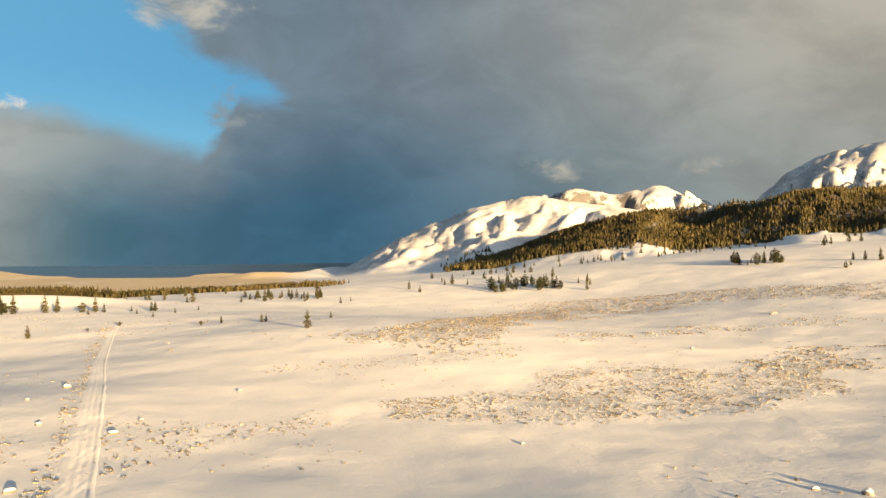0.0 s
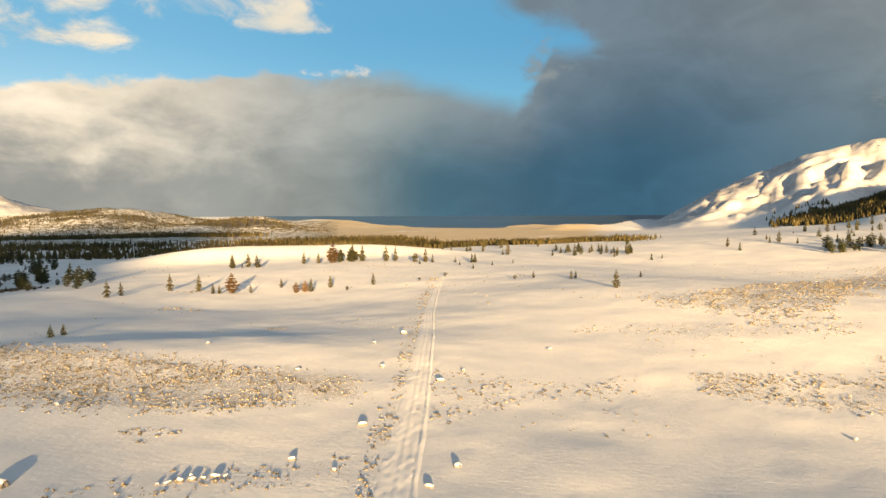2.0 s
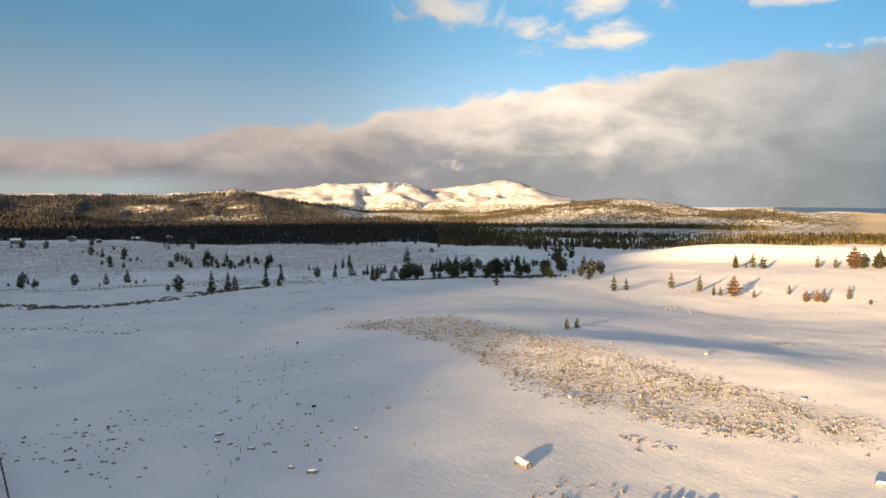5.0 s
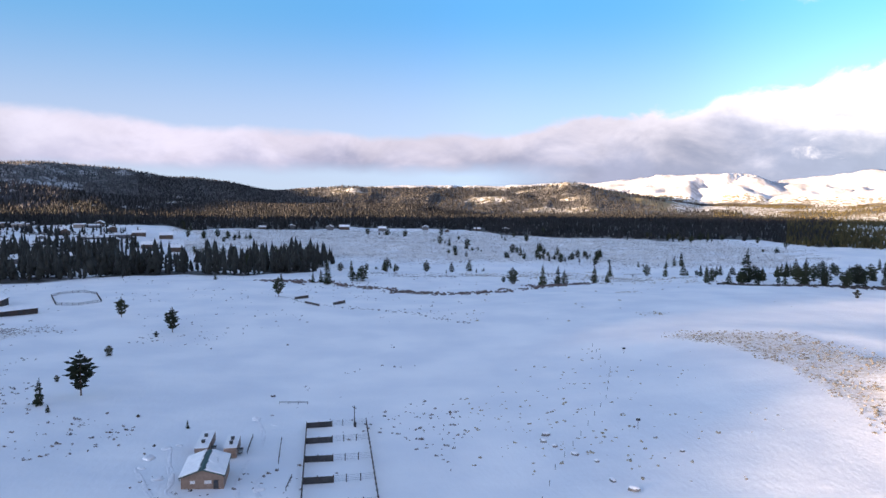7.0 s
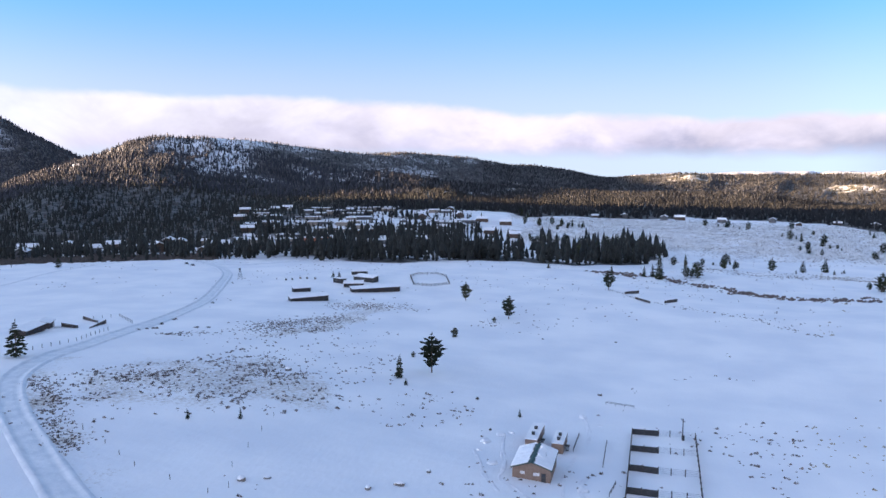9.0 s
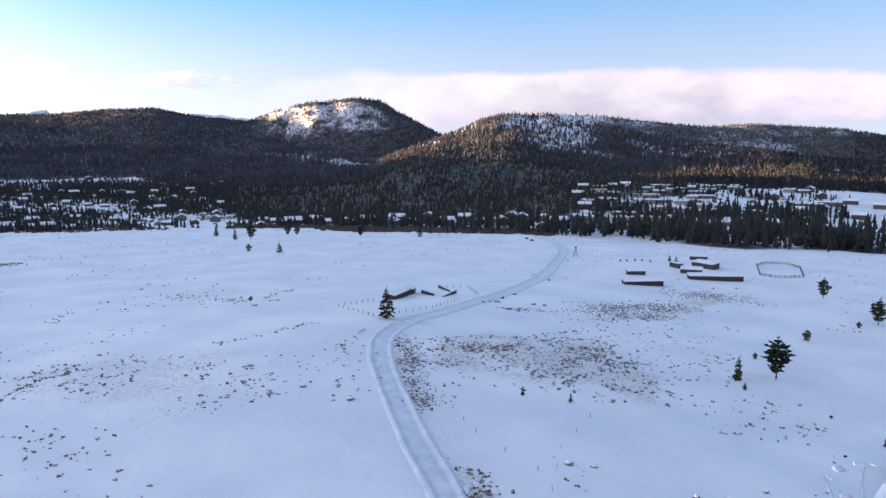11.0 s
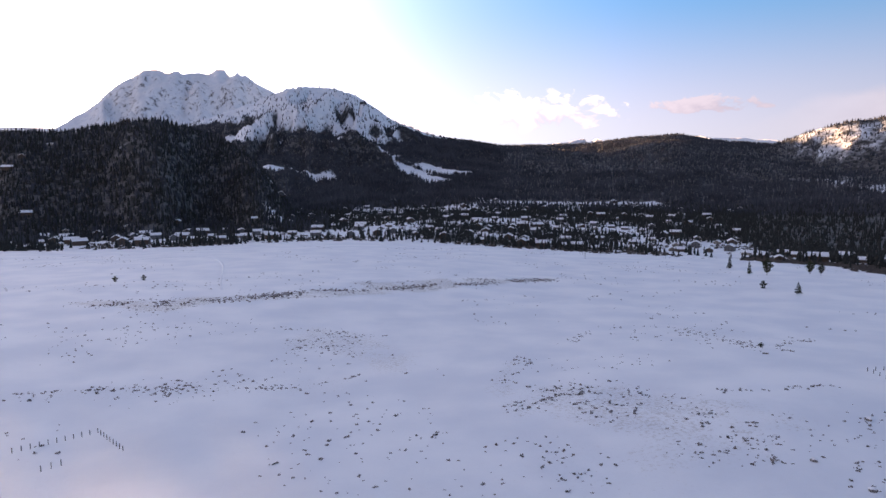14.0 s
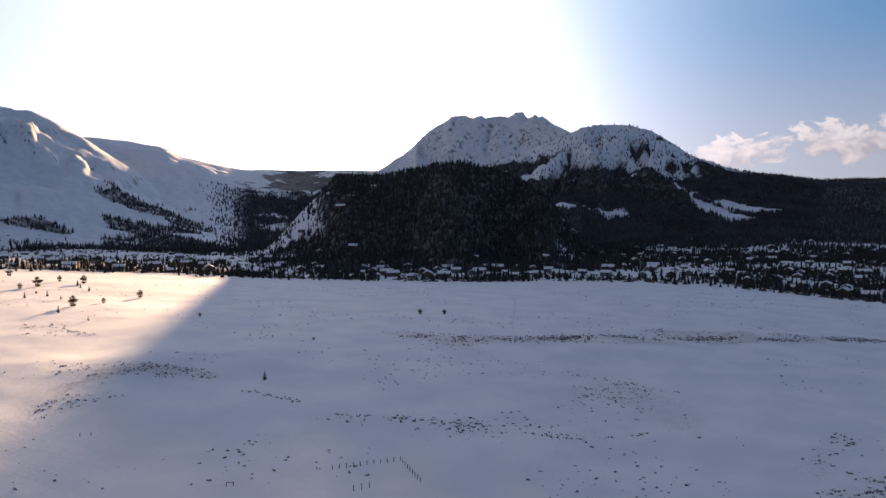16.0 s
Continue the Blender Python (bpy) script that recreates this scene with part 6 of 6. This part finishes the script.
for side in (left, right):
    for z in (0.5, 0.95, 1.4):
        bm = bmesh.new()
        for a, b in zip(side, side[1:]):
            for f in (0, 0.25, 0.5, 0.75):
                beam(bm, on(mid(a, b, f), z), on(mid(a, b, f + 0.25), z), 0.12 if side is left else 0.08, 5)
        part("rail", bm, TIMBER, pen)
    for a, b in zip(side, side[1:]):
        for f in (0.25, 0.5, 0.75):
            o = new("post", pen_post.data)
            o.parent = pen
            o.location = on(mid(a, b, f), 0)
def pole(x, y, h, label, arms, group):
    p = thing("utility_pole", label, "utility pole", group)
    p.matrix_world = stand(x, y, 20)
    bm = bmesh.new()
    beam(bm, (0, 0, -0.5), (0, 0, h), 0.16, 8, 0.11)
    part("shaft", bm, TIMBER, p)
    for k in range(arms):
        bm = bmesh.new()
        box(bm, 0, 0, h - 0.5 - 0.8 * k, 2.2, 0.12, 0.14, 0.02)
        arm = part("crossarm", bm, TIMBER, p)
        for s in (-0.9, 0, 0.9):
            bm = bmesh.new()
            beam(bm, (s, 0, h - 0.43 - 0.8 * k), (s, 0, h - 0.2 - 0.8 * k), 0.06, 6)
            part("insulator", bm, GALV, arm)
    return p


yard = pole(-181.6, 18.7, 5.6, "short dark yard pole with a box at its foot", 1, "poles")
bm = bmesh.new()
box(bm, 0.3, 0, 0.7, 0.7, 0.5, 1.4, 0.05)
part("meter_box", bm, DARK_PANEL, yard)
pole(-424.9, -422.6, 11, "tall utility pole at the meadow's edge", 1, "poles")
for x, y in ((-505, -395), (-350, -560), (-250, -640)):
    pole(x, y, 9.5, "weathered utility pole near the town's edge", 1, "poles")

# lattice tower
tw = thing("lattice_tower", "small dark steel lattice tower on splayed legs", "tower")
tw.matrix_world = stand(-418, -236, 10)
for sx, sy in ((-1, -1), (-1, 1), (1, 1), (1, -1)):
    bm = bmesh.new()
    beam(bm, (sx * 1.4, sy * 1.4, -0.3), (sx * 0.25, sy * 0.25, 6.6), 0.09, 5)
    part("leg", bm, DARK_PANEL, tw)
for z, w in ((1.5, 1.2), (3.2, 0.9), (4.8, 0.6)):
    for i in range(4):
        a, b = [((-1, -1), (-1, 1), (1, 1), (1, -1))[(i + j) % 4] for j in (0, 1)]
        bm = bmesh.new()
        beam(bm, (a[0] * w, a[1] * w, z), (b[0] * w, b[1] * w, z + 0.4), 0.05, 4)
        part("brace", bm, DARK_PANEL, tw)
bm = bmesh.new()
box(bm, 0, 0, 6.9, 1.2, 1.2, 0.9, 0.1)
part("platform", bm, DARK_PANEL, tw)


def signpost(x, y, h, label):
    s = thing("signpost", label, "sign", "signposts on the meadow")
    s.matrix_world = stand(x, y, 65)
    bm = bmesh.new()
    beam(bm, (0, 0, -0.4), (0, 0, h), 0.07, 6)
    part("post", bm, TIMBER, s)
    bm = bmesh.new()
    box(bm, 0, 0, h - 0.1, 1.1, 0.3, 0.7, 0.12)
    board = part("board", bm, DARK_PANEL, s, "dark rounded board")
    bm = bmesh.new()
    box(bm, 0, 0, h + 0.3, 1.1, 0.34, 0.1, 0.04)
    part("snow_cap", bm, CLEAN_SNOW, board)


signpost(-157.9, 87.4, 2.6, "dark board on a wooden post in snow")
signpost(-234.8, 123.3, 2.0, "small dark board on a post in snow")


# ---- stables, sheds ----
def shed(a, b, depth, high, low, label, mat, bays=3, group="stable sheds"):
    """A lean-to with an open dark front from a to b; the roof slopes back under snow."""
    m, w = oriented(a, b)
    m = Matrix.Translation((0, 0, 0.55 * abs(ground(*a) - ground(*b)))) @ m
    s = thing("stable_shed", label, "shed", group)
    s.matrix_world = m
    bm = bmesh.new()
    v = [bm.verts.new(p) for p in ((0, 0.35, -2.5), (w, 0.35, -2.5), (w, 0.35, high), (0, 0.35, high), (0, depth, -2.5), (w, depth, -2.5), (w, depth, low), (0, depth, low))]
    for f in ((0, 1, 2, 3), (1, 5, 6, 2), (5, 4, 7, 6), (4, 0, 3, 7), (3, 2, 6, 7), (0, 4, 5, 1)):
        bm.faces.new([v[i] for i in f])
    part("wall", bm, mat, s)
    bm = bmesh.new()
    mm = Matrix.Translation((w / 2, depth / 2, (high + low) / 2 + 0.1)) @ Matrix.Rotation(math.atan2(low - high, depth), 4, "X")
    bmesh.ops.create_cube(bm, size=1, matrix=mm @ Matrix.Diagonal((w + 0.6, depth + 1.0, 0.14, 1)))
    roof = part("roof", bm, TIMBER, s)
    bm = bmesh.new()
    bmesh.ops.create_grid(bm, x_segments=max(4, int(w)), y_segments=5, size=0.5, matrix=mm @ Matrix.Translation((0, 0, 0.075)) @ Matrix.Diagonal((w + 0.5, depth + 0.9, 1, 1)))
    ret = bmesh.ops.extrude_face_region(bm, geom=bm.faces[:])
    for e in ret["geom"]:
        if isinstance(e, bmesh.types.BMVert):
            e.co.z += 0.25 + 0.07 * noise.noise(e.co * 0.7)
    part("roof_snow", bm, CLEAN_SNOW, roof, "thick snow on the roof")
    for i in range(bays + 1):
        bm = bmesh.new()
        box(bm, 0.1 + (w - 0.2) * i / bays, 0.1, high / 2 - 0.2, 0.22, 0.22, high + 0.3)
        part("post", bm, TIMBER, s)
    for i in range(bays):
        if (i * 5 + int(w)) % 3:
            bm = bmesh.new()
            box(bm, (i + 0.5) * w / bays, 0.33, high * 0.42, w / bays * 0.7, 0.1, high * 0.8)
            part("door", bm, DARK_PANEL, s)


for a, b, depth, hi, lo, label, mat, bays in (
    ((-384.3, -145.4), (-400.6, -121.3), 6, 2.6, 2.2, "long low stable with a snow-laden roof", TIMBER, 9),
    ((-402, -157.6), (-405.5, -146.2), 5, 3.0, 2.4, "brown shed with a snowy roof by the stables", TIMBER, 3),
    ((-434, -163), (-429, -148), 6, 3.4, 2.8, "dark barn with a snowy roof by the stables", DARK_PANEL, 4),
    ((-458.6, -173.4), (-463, -163.5), 5, 2.8, 2.3, "low dark shed behind the stables", DARK_PANEL, 3),
    ((-422.6, -172.6), (-418.5, -165.5), 4, 2.4, 2.8, "small dark hut with a snowy roof", TIMBER, 2),
    ((-370.9, -176), (-377.5, -168.3), 4, 2.4, 2.0, "short dark shelter under snow", DARK_PANEL, 3),
    ((-335.4, -161), (-349.7, -146), 4.5, 2.5, 2.0, "long dark open-front shelter under snow", DARK_PANEL, 7),
    ((-197.2, -193.3), (-209.8, -197), 4, 2.3, 1.9, "brown open-front shed at the small corral", TIMBER, 5),
    ((-214, -199), (-220, -202.4), 3, 2.6, 2.2, "small brown shed end under snow", TIMBER, 2),
):
    shed(a, b, depth, lo * 1.05, hi * 1.15, label, mat, bays)


def plank_wall(a, b, h, label, group="corral walls"):
    m, w = oriented(a, b)
    f = thing("plank_wall", label, "fence", group)
    f.matrix_world = m
    n = max(2, round(w / 2.5))
    bm = bmesh.new()
    box(bm, 0, 0, h / 2 - 0.2, 0.18, 0.18, h + 0.5)
    p0 = part("post", bm, TIMBER, f)
    for i in range(n + 1):
        o = p0 if i == 0 else new("post", p0.data)
        o.parent = f
        o.location = (w * i / n, 0, 0)
    for k in range(4):
        bm = bmesh.new()
        box(bm, w / 2, -0.12, 0.1 + (k + 0.5) * (h - 0.1) / 4, w, 0.06, (h - 0.1) / 4 - 0.03)
        part("plank", bm, TIMBER, f)
    bm = bmesh.new()
    box(bm, w / 2, -0.03, h + 0.12, w, 0.3, 0.12, 0.04)
    part("snow_cap", bm, CLEAN_SNOW, f)


for a, b, h in (((-220.6, -199.7), (-218.2, -190.6), 1.5), ((-240.7, -207.2), (-234.1, -195.1), 1.5), ((-218.7, -186.1), (-232.3, -189.9), 1.6)):
    plank_wall(a, b, h, "dark plank wall of the small corral")
for a, b, h in (((-437.8, 9.6), (-444, 18), 1.9), ((-416.9, 14.9), (-404, 22.5), 1.4), ((-408, 30.6), (-416, 38), 1.9)):
    plank_wall(a, b, h, "dark plank windbreak topped with snow on the meadow", "windbreaks on the meadow")
post_fence([(-454, -2), (-436, 8), (-418, 14)], 3, 0.8, "low snow-drifted rail near the windbreaks", 1, 0.08, "wire fence lines")
ring = [(-468.5, -134.1), (-430, -121), (-428, -109), (-440, -99.8), (-478.3, -111), (-490, -121), (-484, -133), (-468.5, -134.1)]
post_fence(ring, 3.0, 1.6, "dark rail riding ring with clipped corners on the snow", 3, 0.13, "", "riding_ring")
for i, (x, y) in enumerate(((-424.5, -207), (-427.6, -204), (-433.6, -201), (-434, -196.3), (-433, -190.2))):
    plank_wall((x, y), (x + 1.6, y + 1.8), 1.2, "small dark stall panel near the stables", "stall panels")


# ---- two cars left beside the road ----
CAR_PAINT = plain("dark_car_paint", (0.03, 0.028, 0.032), (0.07, 0.055, 0.055), 0.8, 0.35)
TYRE = plain("tyre_rubber", (0.015, 0.015, 0.015), (0.04, 0.04, 0.04), 4.0, 0.9)


def parked_car(x, y, turn, label):
    car = thing("parked_car", label, "car", "cars beside the road")
    car.matrix_world = stand(x, y, turn)
    bm = bmesh.new()
    box(bm, 0, 0, 0.72, 4.4, 1.75, 0.68, 0.14)
    body = part("body", bm, CAR_PAINT, car)
    bm = bmesh.new()
    rings = [[bm.verts.new((px, py, pz)) for px, py in ((-a, -w), (b, -w), (b, w), (-a, w))] for a, b, w, pz in ((1.7, 1.0, 0.8, 1.04), (1.35, 0.45, 0.66, 1.5))]
    for i in range(4):
        bm.faces.new((rings[0][i], rings[0][(i + 1) % 4], rings[1][(i + 1) % 4], rings[1][i]))
    bm.faces.new(rings[1])
    part("cabin_glass", bm, GLASS, body, "dark tinted windows")
    bm = bmesh.new()
    box(bm, -0.45, 0, 1.54, 1.7, 1.26, 0.1, 0.03)
    part("roof_snow", bm, CLEAN_SNOW, body, "thin snow on the car roof")
    for wx in (-1.35, 1.35):
        for wy in (-0.8, 0.8):
            bm = bmesh.new()
            beam(bm, (wx, wy - 0.11, 0.33), (wx, wy + 0.11, 0.33), 0.33, 12)
            wheel = part("wheel", bm, TYRE, car)
            bm = bmesh.new()
            side = 0.13 if wy > 0 else -0.13
            beam(bm, (wx, wy + side * 0.8, 0.33), (wx, wy + side, 0.33), 0.2, 8)
            part("rim", bm, GALV, wheel)
    return car


parked_car(-484.6, -318.6, 48, "dark car parked on the snowy road verge")
parked_car(-475.5, -307.5, 52, "second dark car parked on the snowy verge")

# ---- the town: houses among the trees ----
WALLS = [plain("brown_siding", (0.055, 0.036, 0.026), (0.10, 0.068, 0.048), 0.5, 0.8), plain("grey_siding", (0.08, 0.08, 0.085), (0.15, 0.145, 0.145), 0.5, 0.8),
         plain("red_siding", (0.28, 0.085, 0.04), (0.40, 0.14, 0.07), 0.5, 0.75), plain("cream_siding", (0.20, 0.17, 0.14), (0.30, 0.26, 0.22), 0.5, 0.8)]


def house(w, d, h, rise, wall_mat, label, seed):
    g = random.Random(seed)
    t = thing("house", label, "house", "houses of the town")
    bm = bmesh.new()
    walls(bm, w, d, h, rise)
    body = part("wall", bm, wall_mat, t)
    bm = bmesh.new()
    gable(bm, w, d, h, rise, 0.6, 0.5)
    roof = part("roof", bm, CLEAN_SNOW, t, "snow-covered gable roof")
    bm = bmesh.new()
    box(bm, w * 0.62, d * g.uniform(0.3, 0.7), h + rise + 0.5, 0.8, 0.8, 1.6)
    part("chimney", bm, STONE, roof)
    n = max(2, int(w / 3.5))
    for floor in range(1 if h < 4.2 else 2):
        for i in range(n):
            bm = bmesh.new()
            box(bm, (i + 0.5) * w / n, -0.05, 1.6 + floor * 2.8, 1.3, 0.16, 1.2)
            part("window", bm, GLASS, body)
            bm = bmesh.new()
            box(bm, (i + 0.5) * w / n, d + 0.05, 1.6 + floor * 2.8, 1.3, 0.16, 1.2)
            part("window", bm, GLASS, body)
    return t


def block(w, d, h, wall_mat, label, seed):
    t = thing("shop_building", label, "building", "flat-roofed buildings of the town")
    bm = bmesh.new()
    box(bm, w / 2, d / 2, h / 2 - 0.4, w, d, h + 0.8)
    body = part("wall", bm, wall_mat, t)
    bm = bmesh.new()
    box(bm, w / 2, d / 2, h + 0.35, w + 1.0, d + 1.0, 0.7, 0.15)
    roof = part("roof", bm, CLEAN_SNOW, t, "flat snow-covered roof")
    bm = bmesh.new()
    box(bm, w * 0.3, d * 0.4, h + 1.1, 2.2, 1.8, 1.1, 0.1)
    part("roof_unit", bm, GALV, roof)
    n = int(w / 4)
    for i in range(n):
        bm = bmesh.new()
        box(bm, (i + 0.5) * w / n, -0.05, 1.7, 2.6, 0.16, 1.9)
        part("window", bm, GLASS, body)
    return t


HOUSES = [house(9, 12, 3.2, 2.6, WALLS[0], "brown timber house with a snowy gable roof", 1), house(11, 14, 5.6, 3.0, WALLS[1], "grey two-storey house with a snowy roof", 2),
          house(8, 10, 3.0, 2.4, WALLS[3], "small cream house under a snowy roof", 3), house(12, 18, 5.8, 3.4, WALLS[0], "large brown lodge with a snowy roof", 4)]
BLOCKS = [block(34, 18, 4.8, WALLS[1], "long grey shop building with a flat snowy roof", 1), block(24, 16, 5.5, WALLS[3], "cream shop building with a flat snowy roof", 2),
          block(20, 14, 7.5, WALLS[2], "red-brown building with a flat snowy roof", 3)]


def settle(src, b, r, face):
    x, y = place(b, r)
    copy_thing(src, Matrix.Translation((x, y, ground(x, y))) @ Matrix.Rotation(radians(b + face), 4, "Z"))


g = random.Random(77)
# the centre, close together
for i in range(86):
    b, r = g.uniform(102, 119), g.uniform(800, 1330)
    settle(g.choice(BLOCKS[:2] if i % 3 else HOUSES), b, r, g.choice((0, 90)) + g.uniform(-12, 12))
settle(BLOCKS[2], 114.3, 830, 5)
settle(BLOCKS[2], 113.0, 850, 5)
# streets of houses among the trees
for b0, b1, r0, r1, n in ((97, 105, 900, 1150, 8), (119, 147, 700, 950, 30), (147, 168, 860, 2100, 100), (166, 183, 960, 1950, 62), (183, 200, 960, 1250, 36), (198, 226, 1020, 1700, 56), (72, 92, 1270, 1340, 9)):
    for i in range(n):
        b = b0 + (b1 - b0) * ((i * 0.61803) % 1.0)
        r = r0 + (r1 - r0) * (((i * 5) % 9 + g.uniform(0, 0.9)) / 9.9)
        settle(g.choice(HOUSES), b, r, g.choice((0, 90)) + g.uniform(-15, 15))
for src in (*HOUSES, *BLOCKS):
    for ob in (*src.children_recursive, src):
        bpy.data.objects.remove(ob)
